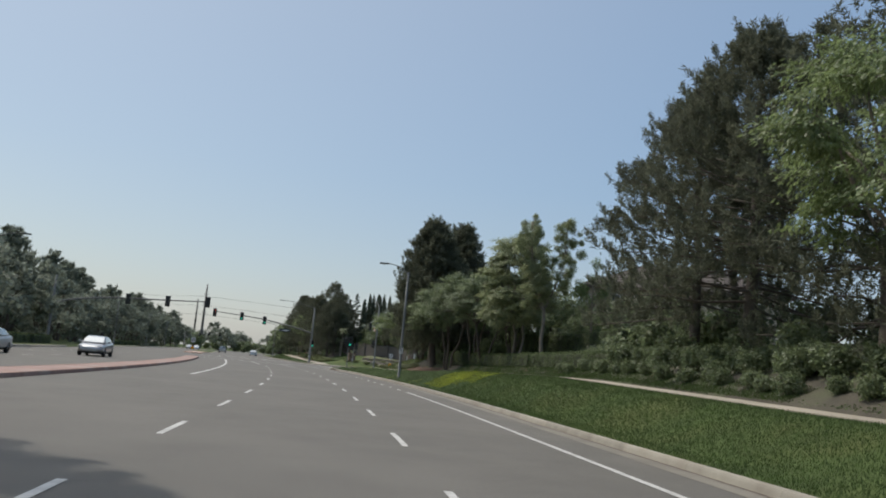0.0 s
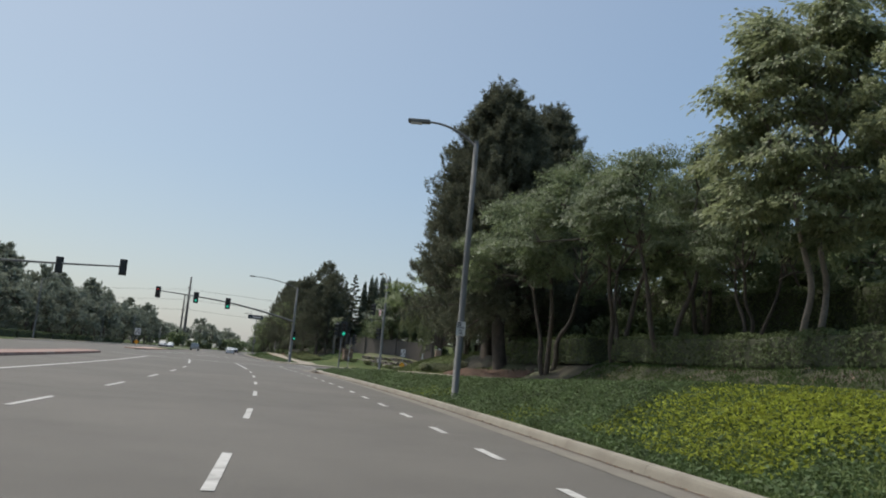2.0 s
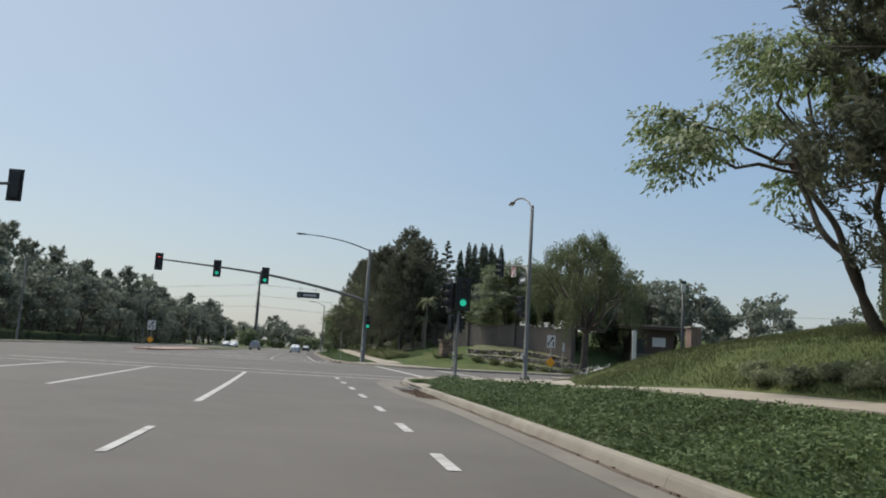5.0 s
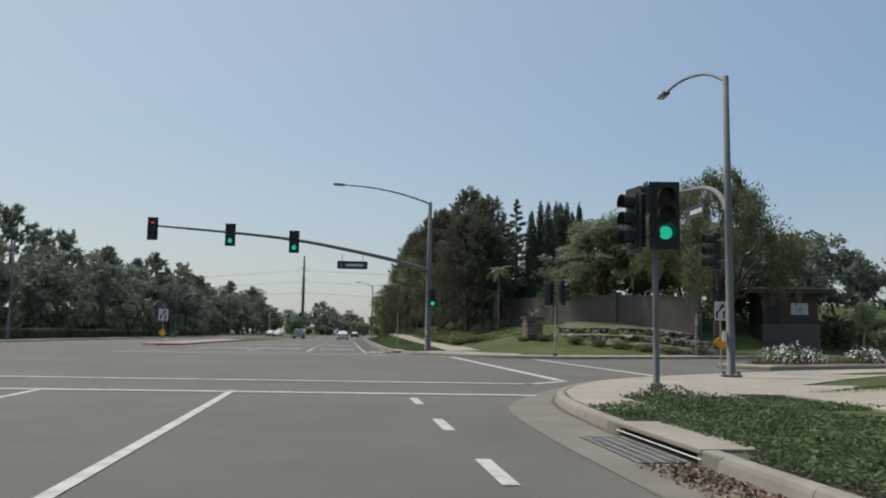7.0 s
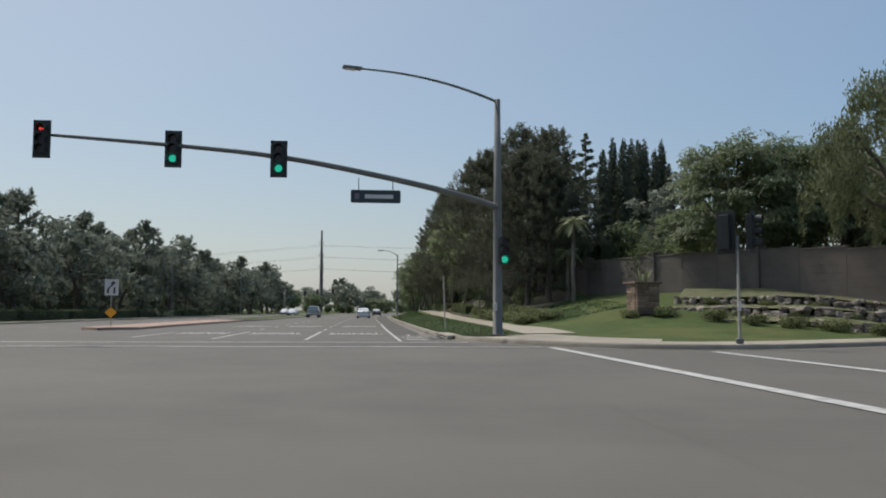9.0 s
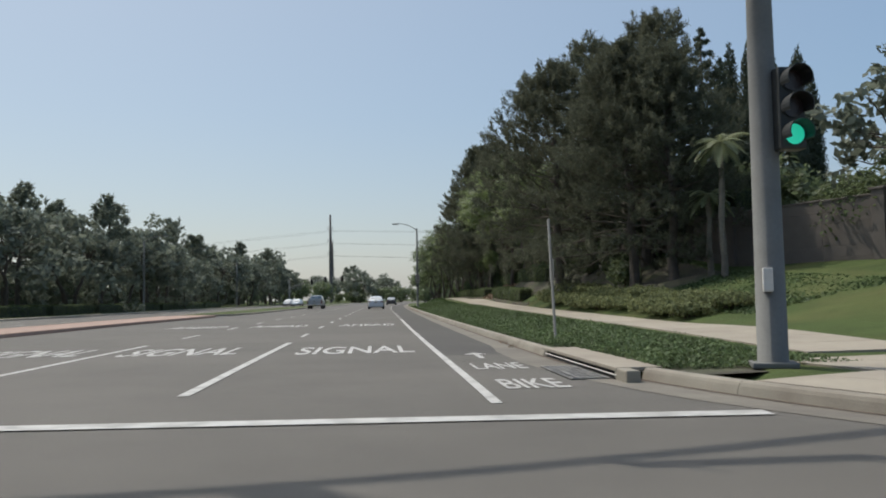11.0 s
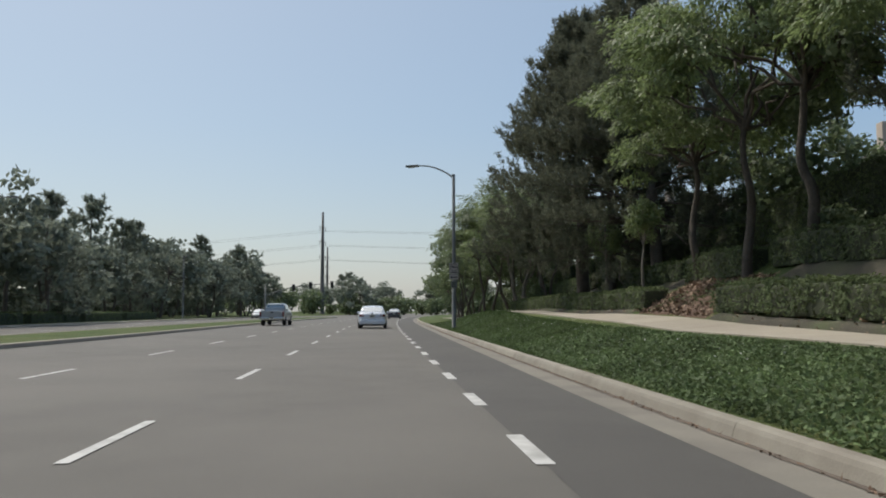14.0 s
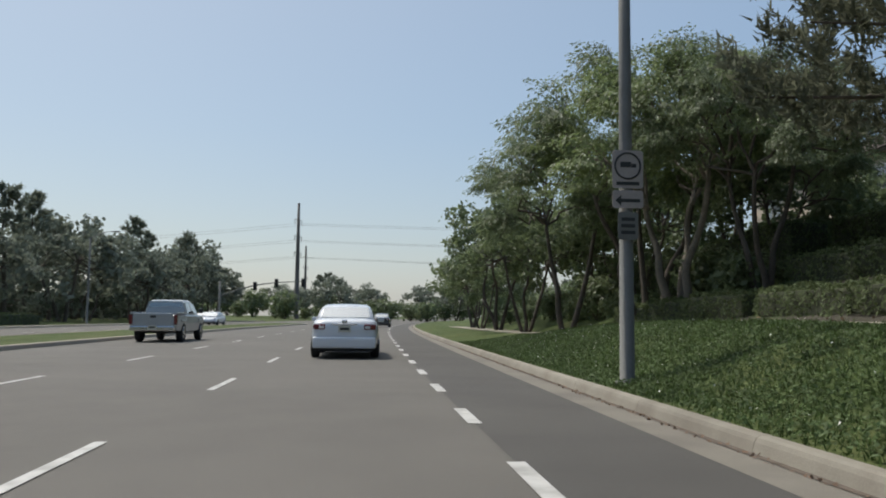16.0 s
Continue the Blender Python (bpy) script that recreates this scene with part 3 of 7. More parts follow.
# lane lines
dashes("lane_dash", 8.8 - 8 * 7.15, 78, 7.32, 2.5, LANE, 0.11, 0.976)
mark("lane_line", 80.0, 97.0, LANE, 0.14)
mark("lane_line", 128, 139.1, LANE, 0.14)
dashes("lane_dash", 142.2, 300, 7.32, 2.3, LANE, 0.11, 0.947)
dashes("lane_dash", 7.9 - 8 * 7.17, 78, 7.32, 2.5, LANE2, 0.11, 0.979)
mark("lane_line", 83.0, 97.0, LANE2, 0.14)
mark("lane_line", 129, 139, LANE2, 0.14)
dashes("lane_dash", 142.6, 300, 7.32, 2.3, LANE2, 0.11, 0.947)
mark("lane_line", 36, 96.8, -10.35, 0.18)
mark("lane_line", 131, 138, -10.4, 0.15)
for o in (-20.6, -24.0):
    dashes("lane_dash", -60, 88, 7.32, 2.13, o, 0.11)
    dashes("lane_dash", 140, 300, 7.32, 2.13, o, 0.11)
# crossings
marks_between((97.2, -13.2), (96.3, 2.4), 0.3)
marks_between((101.1, -13.6), (99.9, 3.2), 0.3)
marks_between((99.9, 3.2), (101.0, 4.4), 0.3)
marks_between((101.4, 4.4), (122.0, 4.4), 0.3)
marks_between((103.6, 8.3), (119.4, 8.3), 0.3)
marks_between((126.4, -13.5), (125.6, 2.4), 0.3)
marks_between((123.2, -13.4), (122.2, 4.2), 0.3)


def road_word(text, s, o, height, width):
    cu = bpy.data.curves.new("word", "FONT")
    cu.body, cu.align_x, cu.size, cu.offset = text, "CENTER", 1.0, 0.012
    tmp = new("word", cu)
    bpy.context.view_layer.update()
    me = bpy.data.meshes.new_from_object(tmp.evaluated_get(bpy.context.evaluated_depsgraph_get()))
    bpy.data.objects.remove(tmp)
    co = np.array([v.co[:] for v in me.vertices])
    w, h = np.ptp(co[:, 0]), np.ptp(co[:, 1])
    cx = (co[:, 0].max() + co[:, 0].min()) / 2
    for v in me.vertices:
        v.co = ((v.co.x - cx) * width / w, (v.co.y - co[:, 1].min()) * height / h, 0)
    me.materials.clear()
    me.materials.append(paint)
    m = Matrix.Translation(at(s, o, 0.010)) @ pose(0, 0, 0, 0, 0, turn_at(s))
    put("road_word", me, marks, 'worn white road word "%s"' % text, m)


road_word("SIGNAL", 134.5, -1.55, 2.45, 2.45)
road_word("SIGNAL", 135.0, -5.25, 2.45, 2.45)
road_word("SIGNAL", 135.4, -8.6, 2.45, 2.4)
road_word("AHEAD", 150.9, -1.55, 2.6, 2.31)
road_word("AHEAD", 151.1, -5.25, 2.6, 2.31)
road_word("AHEAD", 151.3, -8.7, 2.6, 2.31)
road_word("BIKE", 127.9, 0.81, 1.1, 0.78)
road_word("LANE", 130.45, 0.80, 1.1, 0.80)


def road_arrow(s, o):
    vs = [(-0.05, 0, 0), (0.05, 0, 0), (0.05, 0.95, 0), (0.22, 0.95, 0), (0, 1.45, 0), (-0.22, 0.95, 0), (-0.05, 0.95, 0)]
    m = Matrix.Translation(at(s, o, 0.010)) @ pose(0, 0, 0, 0, 0, turn_at(s))
    put("road_arrow", mesh_of("road_arrow", vs, [tuple(range(7))], paint), marks, m=m)


road_arrow(132.6, 0.78)

# ---- trees ----


def leaf_cloud(rng, centres, radii, count, length, width, droop=0.0, shell=0.5, squash=1.0, bend=0.25):
    """Many small folded leaves spread through the shells of clumps."""
    c, r = np.array(centres), np.array(radii)
    w = r ** 2 / (r ** 2).sum()
    idx = rng.choice(len(c), count, p=w)
    d = rng.normal(size=(count, 3))
    d /= np.linalg.norm(d, axis=1)[:, None]
    rad = r[idx] * (shell + (1.05 - shell) * rng.random(count) ** 0.6)
    # uneven clump surface
    rad *= 1 + 0.22 * np.sin(d[:, 0] * 5 + idx) * np.cos(d[:, 1] * 6 + idx * 2)
    p = c[idx] + d * rad[:, None] * np.array([1, 1, squash])
    n = d + rng.normal(size=(count, 3)) * 0.7 + np.array([0, 0, 0.35])
    n /= np.linalg.norm(n, axis=1)[:, None]
    t = np.cross(n, rng.normal(size=(count, 3)))
    t /= np.linalg.norm(t, axis=1)[:, None]
    t[:, 2] -= droop
    t /= np.linalg.norm(t, axis=1)[:, None]
    b = np.cross(n, t)
    ln = (length * (0.6 + 0.8 * rng.random(count)))[:, None]
    wd = (width * (0.6 + 0.8 * rng.random(count)))[:, None]
    v = np.empty((count, 4, 3))
    v[:, 0] = p - t * ln * 0.5
    v[:, 1] = p + b * wd * 0.5 - n * ln * bend * 0.15
    v[:, 2] = p + t * ln * 0.5 - n * ln * bend * 0.4
    v[:, 3] = p - b * wd * 0.5 - n * ln * bend * 0.15
    return v.reshape(-1, 3)


def quads(name, v, mat, k=4):
    """A mesh of loose faces with k corners each."""
    me = bpy.data.meshes.new(name)
    n = len(v) // k
    me.vertices.add(len(v))
    me.vertices.foreach_set("co", v.astype(np.float32).ravel())
    me.loops.add(len(v))
    me.loops.foreach_set("vertex_index", np.arange(len(v), dtype=np.int32))
    me.polygons.add(n)
    me.polygons.foreach_set("loop_start", np.arange(0, len(v), k, dtype=np.int32))
    me.polygons.foreach_set("loop_total", np.full(n, k, dtype=np.int32))
    me.materials.append(mat)
    me.update(calc_edges=True)
    me.validate()
    return me


def wobble(rng, a, b, n, amount):
    a, b = Vector(a), Vector(b)
    return [a.lerp(b, i / (n - 1)) + Vector(rng.normal(size=3)) * amount * math.sin(math.pi * i / (n - 1)) for i in range(n)]


def limb(rng, a, b, r0, r1, n=5, amount=0.15, sides=6):
    return tube(wobble(rng, a, b, n, amount), [r0 + (r1 - r0) * i / (n - 1) for i in range(n)], sides)


def stem(rng, a, b, amount, r0, r1, sides=8):
    """A smoothly bent stem."""
    pts = chaikin(wobble(rng, a, b, 6, amount), 2)
    n = len(pts)
    return tube(pts, [r0 + (r1 - r0) * i / (n - 1) for i in range(n)], sides)


def tree_thing(name, label, wood, wood_mat, leaves, leaf_mat, group="", corners=4):
    root = thing(name, label, "tree", group=group)
    put("trunk", mesh_of("trunk", *joined(wood), wood_mat, flat=False), root, "bark-covered trunk and limbs")
    put("crown", quads("crown", leaves, leaf_mat, corners), root)
    return root


def tufts(rng, centres, outward, per, ln, wd, lift=0.75):
    """Brushes of needles along short upturned shoots; three corners for each needle."""
    o = np.array(outward) * 0.55 + np.array([0, 0, lift]) + rng.normal(size=(len(centres), 3)) * 0.25
    o /= np.linalg.norm(o, axis=1)[:, None]
    c, o = np.repeat(np.array(centres), per, 0), np.repeat(o, per, 0)
    n = len(c)
    c = c + o * (rng.random(n)[:, None] * 0.55 - 0.1) + rng.normal(size=(n, 3)) * 0.06
    d = rng.normal(size=(n, 3)) * 0.6 + o * 0.75
    d /= np.linalg.norm(d, axis=1)[:, None]
    side = np.cross(d, rng.normal(size=(n, 3)))
    side /= np.linalg.norm(side, axis=1)[:, None]
    l = (ln * (0.6 + 0.8 * rng.random(n)))[:, None]
    w = (wd * (0.7 + 0.6 * rng.random(n)))[:, None]
    q = np.empty((n, 3, 3))
    q[:, 0], q[:, 1], q[:, 2] = c - side * w * 0.5, c + side * w * 0.5, c + d * l
    return q.reshape(-1, 3)


def make_pine(seed, h=13.0, w=4.7, base=1.8, branches=84, per=54, ln=0.175, wd=0.036, spread=20, leaf=None, girth=1.0):
    """A pine: rising limbs, each with a broad pad of needle brushes that turn up at their tips."""
    rng = np.random.default_rng(seed)
    wood, cs, outs = [], [], []
    lean = rng.normal(size=2) * 0.5
    top = Vector((lean[0], lean[1], h * 0.95))
    wood.append(tube(wobble(rng, (0, 0, -0.3), top, 8, 0.2), [r * girth for r in (0.30, 0.26, 0.23, 0.19, 0.15, 0.11, 0.07, 0.03)], 9))
    for i in range(branches):
        f = (i + 0.5) / branches
        z = base + (h - base) * f
        out = w * (1 - f ** 1.25) ** 0.75 * (0.84 + 0.16 * rng.random()) * (1 + 0.10 * math.sin(i * 0.9 + seed)) + 0.25
        a = i * 2.4 + rng.normal() * 0.5
        s = Vector((lean[0] * z / h, lean[1] * z / h, z - out * 0.15))
        e = s + Vector((math.cos(a) * out, math.sin(a) * out, out * (0.12 + 0.3 * rng.random() - 0.5 * max(0.0, 1 - f * 3.5))))
        wood.append(limb(rng, s, e, 0.05 * (1.25 - f), 0.012, 4, 0.12, 5))
        away = Vector((math.cos(a), math.sin(a), 0))
        side = Vector((-math.sin(a), math.cos(a), 0))
        for k in range(spread):
            u = 0.25 + 0.75 * math.sqrt((k + 0.5) / spread)
            fan = 0.25 + 0.75 * math.sin(math.pi * min(u * 0.88, 1.0)) * min(1.0, out / 3.0)
            q = s.lerp(e, u) + side * rng.normal() * fan + away * rng.normal() * 0.15 + Vector((0, 0, rng.normal() * 0.26 + 0.1))
            cs.append(q)
            outs.append(away)
    for k in range(16):
        cs.append(top + Vector((rng.normal() * 0.3, rng.normal() * 0.3, -1.2 + 0.11 * k)))
        outs.append(Vector((0, 0, 0.8)))
    v = tufts(rng, cs, outs, per, ln, wd)
    return tree_thing("pine_tree", "tall dark green pine with ragged layered crown", wood, bark, v, leaf or pine_leaf, corners=3)


def spray_cloud(rng, centres, outward, radii, per, length, width, droop=0.45, thick=0.2):
    """Feathery sprays: each a drooping, shallow dome of leaves that point away from its stalk."""
    c, o, r = np.repeat(np.array(centres), per, 0), np.repeat(np.array(outward), per, 0), np.repeat(np.array(radii), per)
    n = len(c)
    o = o + 1e-6
    o /= np.linalg.norm(o, axis=1)[:, None]
    up = np.array([0, 0, 1.0])
    side = np.cross(o, up)
    side /= np.linalg.norm(side, axis=1)[:, None] + 1e-9
    over = np.cross(side, o)
    rho, th = np.sqrt(rng.random(n)), rng.random(n) * 2 * math.pi
    # ragged outline: lobes that differ from spray to spray
    phase = np.repeat(rng.random(len(centres)) * 6.28, per)
    lobe = 1 + 0.28 * np.sin(3 * th + phase) + 0.18 * np.sin(7 * th + 2 * phase)
    x, y = rho * np.cos(th) * lobe, rho * np.sin(th) * lobe * 0.85
    z = -droop * rho ** 2 + thick * rng.normal(size=n) * (1.1 - rho)
    p = c + (o * x[:, None] + side * y[:, None] + over * z[:, None]) * r[:, None]
    t = o * (x + 0.5)[:, None] + side * y[:, None] - up * (0.35 + 0.6 * rho)[:, None] + rng.normal(size=(n, 3)) * 0.35
    t /= np.linalg.norm(t, axis=1)[:, None]
    nn = over + o * 0.3 + rng.normal(size=(n, 3)) * 0.42
    b = np.cross(nn, t)
    b /= np.linalg.norm(b, axis=1)[:, None]
    nn = np.cross(t, b)
    ln = (length * (0.6 + 0.8 * rng.random(n)))[:, None]
    wd = (width * (0.6 + 0.8 * rng.random(n)))[:, None]
    v = np.empty((n, 4, 3))
    v[:, 0] = p - t * ln * 0.5
    v[:, 1] = p + b * wd * 0.5
    v[:, 2] = p + t * ln * 0.5 - nn * ln * 0.12
    v[:, 3] = p - b * wd * 0.5
    return v.reshape(-1, 3)


def make_feathery(seed, h=8.5, w=3.8, base=2.6, sprays=145, per=300, mat=None, label="", name="shade_tree", stems=3, wood_mat=None, leaf=(0.118, 0.054), lean=0.0, girth=1.0, size=1.0):
    """A broad crown of layered, drooping sprays over open forking limbs."""
    rng = np.random.default_rng(seed)
    wood, cs, outs, rs, forks = [], [], [], [], []
    for k in range(stems):
        a = 2 * math.pi * k / stems + rng.random()
        far = 0.42 * w * (0.6 + 0.5 * rng.random()) if stems > 1 else 0.3
        e = Vector((math.cos(a) * far - lean * 2.0, math.sin(a) * far, h * (0.46 + 0.12 * rng.random())))
        r = (0.16 if stems > 1 else 0.2) * girth
        wood.append(stem(rng, (math.cos(a) * 0.12, math.sin(a) * 0.12, -0.3), e, 0.16, r * 1.1, r * 0.45))
        forks.append(e)
    hubs = []
    for i in range(max(9, sprays // 9)):
        u = (i + 0.5) / max(9, sprays // 9)
        a = i * 2.399963 + rng.normal() * 0.25
        zf = 1 - 1.12 * u
        rr = math.sqrt(max(0.06, 1 - max(zf, -0.3) ** 2)) * (0.62 + 0.26 * rng.random())
        q = Vector((math.cos(a) * w * rr - lean * 3.0 * (0.5 + u), math.sin(a) * w * rr, base + (h - base) * (0.36 + 0.54 * max(zf, -0.25))))
        f = min(forks, key=lambda p: (p - q).length)
        wood.append(limb(rng, f.lerp(Vector((f.x * 0.75, f.y * 0.75, f.z * 0.8)), rng.random() * 0.6), q, 0.07 * girth, 0.03, 6, 0.2, 6))
        hubs.append(q)
    mid = Vector((-lean * 2.6, 0, base + (h - base) * 0.3))
    for i in range(sprays):
        q = hubs[i % len(hubs)]
        away = (q - mid).normalized()
        d = (away * 0.8 + Vector(rng.normal(size=3)) * 0.62).normalized()
        reach = (0.55 + 0.75 * rng.random()) * (0.6 + 0.12 * w)
        p = q + Vector((d.x * reach, d.y * reach, d.z * reach * 0.75))
        wood.append(limb(rng, q, p, 0.026, 0.008, 4, 0.06, 4))
        cs.append(p)
        outs.append(Vector((d.x + away.x * 0.5, d.y + away.y * 0.5, 0.25 * d.z)))
        rs.append((0.55 + 0.4 * rng.random()) * size * (0.62 + 0.1 * w))
    v = spray_cloud(rng, cs, outs, rs, per, leaf[0], leaf[1])
    return tree_thing(name, label or "rounded dark green shade tree with several trunks and feathery layered crown", wood, wood_mat or bark, v, mat or broad_leaf)


def make_weeping(seed, h=9.6, w=4.2, strands=430, per=90, mat=None, label=""):
    """A rounded crown of heavy limbs from which long strands of narrow leaves hang."""
    rng = np.random.default_rng(seed)
    wood = []
    fork = Vector((0.2, 0.1, h * 0.27))
    wood.append(tube(wobble(rng, (0, 0, -0.3), fork, 6, 0.08), [0.36, 0.32, 0.29, 0.27, 0.26, 0.25], 10))
    hubs = []
    for i in range(22):
        u = (i + 0.5) / 22
        a = i * 2.399963 + rng.normal() * 0.2
        zf = 1 - u
        rr = math.sqrt(max(0.05, 1 - zf * zf)) * (0.7 + 0.25 * rng.random())
        q = Vector((math.cos(a) * w * rr, math.sin(a) * w * rr, h * (0.46 + 0.46 * zf)))
        wood.append(limb(rng, fork, q, 0.12, 0.035, 7, 0.3, 7))
        hubs.append(q)
    v = []
    for i in range(strands):
        q = hubs[i % len(hubs)]
        d = rng.normal(size=3)
        d /= np.linalg.norm(d)
        start = np.array(q) + d * np.array([1.15, 1.15, 0.75]) * (0.3 + 0.7 * rng.random())
        drop = (0.7 + 1.7 * rng.random() ** 1.5) * (0.55 + 0.6 * math.hypot(start[0], start[1]) / w)
        drop = min(drop, start[2] - 1.3)
        side = np.array([start[0], start[1], 0.0]) / (math.hypot(start[0], start[1]) + 0.1)
        f = rng.random(per) ** 0.85
        p = start + side * (0.35 * np.sqrt(f))[:, None] - np.array([0, 0, 1.0]) * (drop * f)[:, None]
        p += rng.normal(size=(per, 3)) * np.array([0.17, 0.17, 0.09]) * (1.15 - 0.75 * f)[:, None]
        t = rng.normal(size=(per, 3)) * 0.5 + np.array([0, 0, -0.8])
        t /= np.linalg.norm(t, axis=1)[:, None]
        b = np.cross(t, rng.normal(size=(per, 3)))
        b /= np.linalg.norm(b, axis=1)[:, None]
        ln = (0.19 * (0.6 + 0.8 * rng.random(per)))[:, None]
        leaf = np.empty((per, 4, 3))
        leaf[:, 0], leaf[:, 2] = p - t * ln * 0.5, p + t * ln * 0.5
        leaf[:, 1], leaf[:, 3] = p + b * ln * 0.14, p - b * ln * 0.14
        v.append(leaf.reshape(-1, 3))
    return tree_thing("pepper_tree", label, wood, bark, np.concatenate(v), mat)


def make_broad(seed, h=8.5, w=3.8, base=2.0, count=12000, mat=None, label="", name="shade_tree", stems=3, wood_mat=None, leaf=(0.22, 0.125), lean=0.0, girth=1.0):
    rng = np.random.default_rng(seed)
    wood, cs, rs = [], [], []
    forks = []
    for k in range(stems):
        a = 2 * math.pi * k / stems + rng.random()
        spread = 0.45 * w * (0.6 + 0.5 * rng.random()) if stems > 1 else 0.3
        e = Vector((math.cos(a) * spread - lean * 2.0, math.sin(a) * spread, h * (0.5 + 0.12 * rng.random())))
        r = (0.17 if stems > 1 else 0.2) * girth
        wood.append(stem(rng, (math.cos(a) * 0.12, math.sin(a) * 0.12, -0.3), e, 0.16, r * 1.1, r * 0.42))
        forks.append(e)
    n = 26
    for i in range(n):
        u = (i + 0.5) / n
        a = i * 2.399963 + rng.normal() * 0.3
        zf = 1 - 1.05 * u
        rr = math.sqrt(max(0.05, 1 - max(zf, -0.4) ** 2)) * (0.7 + 0.4 * rng.random())
        q = Vector((math.cos(a) * w * rr - lean * 3.0 * (0.5 + u), math.sin(a) * w * rr, base + (h - base) * (0.30 + 0.62 * max(zf, -0.12)) + rng.normal() * 0.25))
        f = min(forks, key=lambda x: (x - q).length)
        wood.append(limb(rng, f.lerp(Vector((f.x * 0.7, f.y * 0.7, f.z * 0.75)), rng.random() * 0.6), q, 0.06, 0.015, 5, 0.18, 5))
        for k in range(2):
            cs.append(q + Vector(rng.normal(size=3)) * 0.45)
            rs.append(0.62 + 0.5 * rng.random())
    v = leaf_cloud(rng, cs, rs, count, leaf[0], leaf[1], droop=0.25, shell=0.3, squash=0.75)
    return tree_thing(name, label or "rounded dark green shade tree with several trunks", wood, wood_mat or bark, v, mat or broad_leaf)


def make_euc(seed, h=11.0, count=38000):
    """Two slim leaders, each hung with small clumps of leaves from a third of its height up."""
    rng = np.random.default_rng(seed)
    wood, cs, rs = [], [], []
    fork = Vector((0.1, 0.0, h * 0.34))
    wood.append(tube(wobble(rng, (0, 0, -0.3), fork, 5, 0.05), [0.15, 0.14, 0.13, 0.12, 0.11], 8))
    for a, top, sp, fat, n in ((6.15, 0.95, 1.35, 1.0, 46), (3.35, 0.97, 1.2, 0.95, 46), (2.4, 0.55, 1.5, 0.8, 18)):
        e = Vector((math.cos(a) * sp, math.sin(a) * sp, h * top))
        pts = [fork.lerp(e, u) + Vector((math.cos(a), math.sin(a), 0)) * 0.45 * math.sin(math.pi * u) + Vector(rng.normal(size=3)) * 0.06 * math.sin(math.pi * u) for u in [k / 8 for k in range(9)]]
        wood.append(tube(pts, [0.09 - 0.072 * k / 8 for k in range(9)], 7))
        for i in range(n):
            f = 0.08 + 0.92 * (i + 0.5) / n
            p = pts[min(8, int(f * 8))].lerp(pts[min(8, int(f * 8) + 1)], f * 8 % 1)
            b = i * 2.4 + rng.normal() * 0.4
            out = fat * (0.3 + 0.75 * rng.random()) * (0.7 + 0.5 * math.sin(math.pi * min(f * 1.05, 1.0)))
            q = p + Vector((math.cos(b) * out, math.sin(b) * out, 0.25 * rng.normal()))
            wood.append(limb(rng, p - Vector((0, 0, 0.35)), q, 0.022, 0.007, 3, 0.05, 4))
            cs.append(q)
            rs.append(0.24 + 0.2 * rng.random())
    v = leaf_cloud(rng, cs, rs, count, 0.115, 0.06, droop=0.5, shell=0.15)
    return tree_thing("gum_tree", "slender pale green tree with two forked white-barked leaders", wood, bark_pale, v, euc_leaf)


def make_cypress(seed, h=10.0, w=0.92, count=5200):
    rng = np.random.default_rng(seed)
    cs, rs = [], []
    for i in range(70):
        f = (i + 0.5) / 70
        r = w * min(1, f * 5 + 0.4) * (1 - f ** 3) ** 0.65
        a = i * 2.4
        cs.append(Vector((math.cos(a) * r * 0.2, math.sin(a) * r * 0.2, 0.3 + f * (h - 0.5))))
        rs.append(r * 0.8 + 0.05)
    wood = [tube([(0, 0, -0.3), (0, 0, h * 0.5), (0, 0, h * 0.9)], [0.13, 0.08, 0.02], 6)]
    v = leaf_cloud(rng, cs, rs, count, 0.32, 0.11, droop=-1.2, shell=0.75)
    return tree_thing("cypress_tree", "narrow dark column cypress behind the wall", wood, bark, v, cypress_leaf)


def make_spruce(seed, h=11.5, w=2.1, count=8000):
    rng = np.random.default_rng(seed)
    wood = [tube([(0, 0, -0.3), (0, 0, h * 0.5), (0, 0, h * 0.97)], [0.2, 0.12, 0.03], 7)]
    cs, rs = [], []
    for i in range(46):
        f = (i + 0.5) / 46
        out = w * (1 - f) ** 0.85
        a = i * 2.4 + rng.normal() * 0.3
        s = Vector((0, 0, 0.9 + f * (h - 1.0)))
        e = s + Vector((math.cos(a) * out, math.sin(a) * out, 0.12 * out))
        wood.append(limb(rng, s, e, 0.035, 0.01, 3, 0.03, 4))
        for k in (0.4, 0.7, 1.0):
            cs.append(s.lerp(e, k))
            rs.append(0.14 + 0.24 * (1 - f))
    v = leaf_cloud(rng, cs, rs, count, 0.26, 0.08, shell=0.2)
    return tree_thing("spruce_tree", "dark conical conifer with tiered branches", wood, bark, v, cypress_leaf)


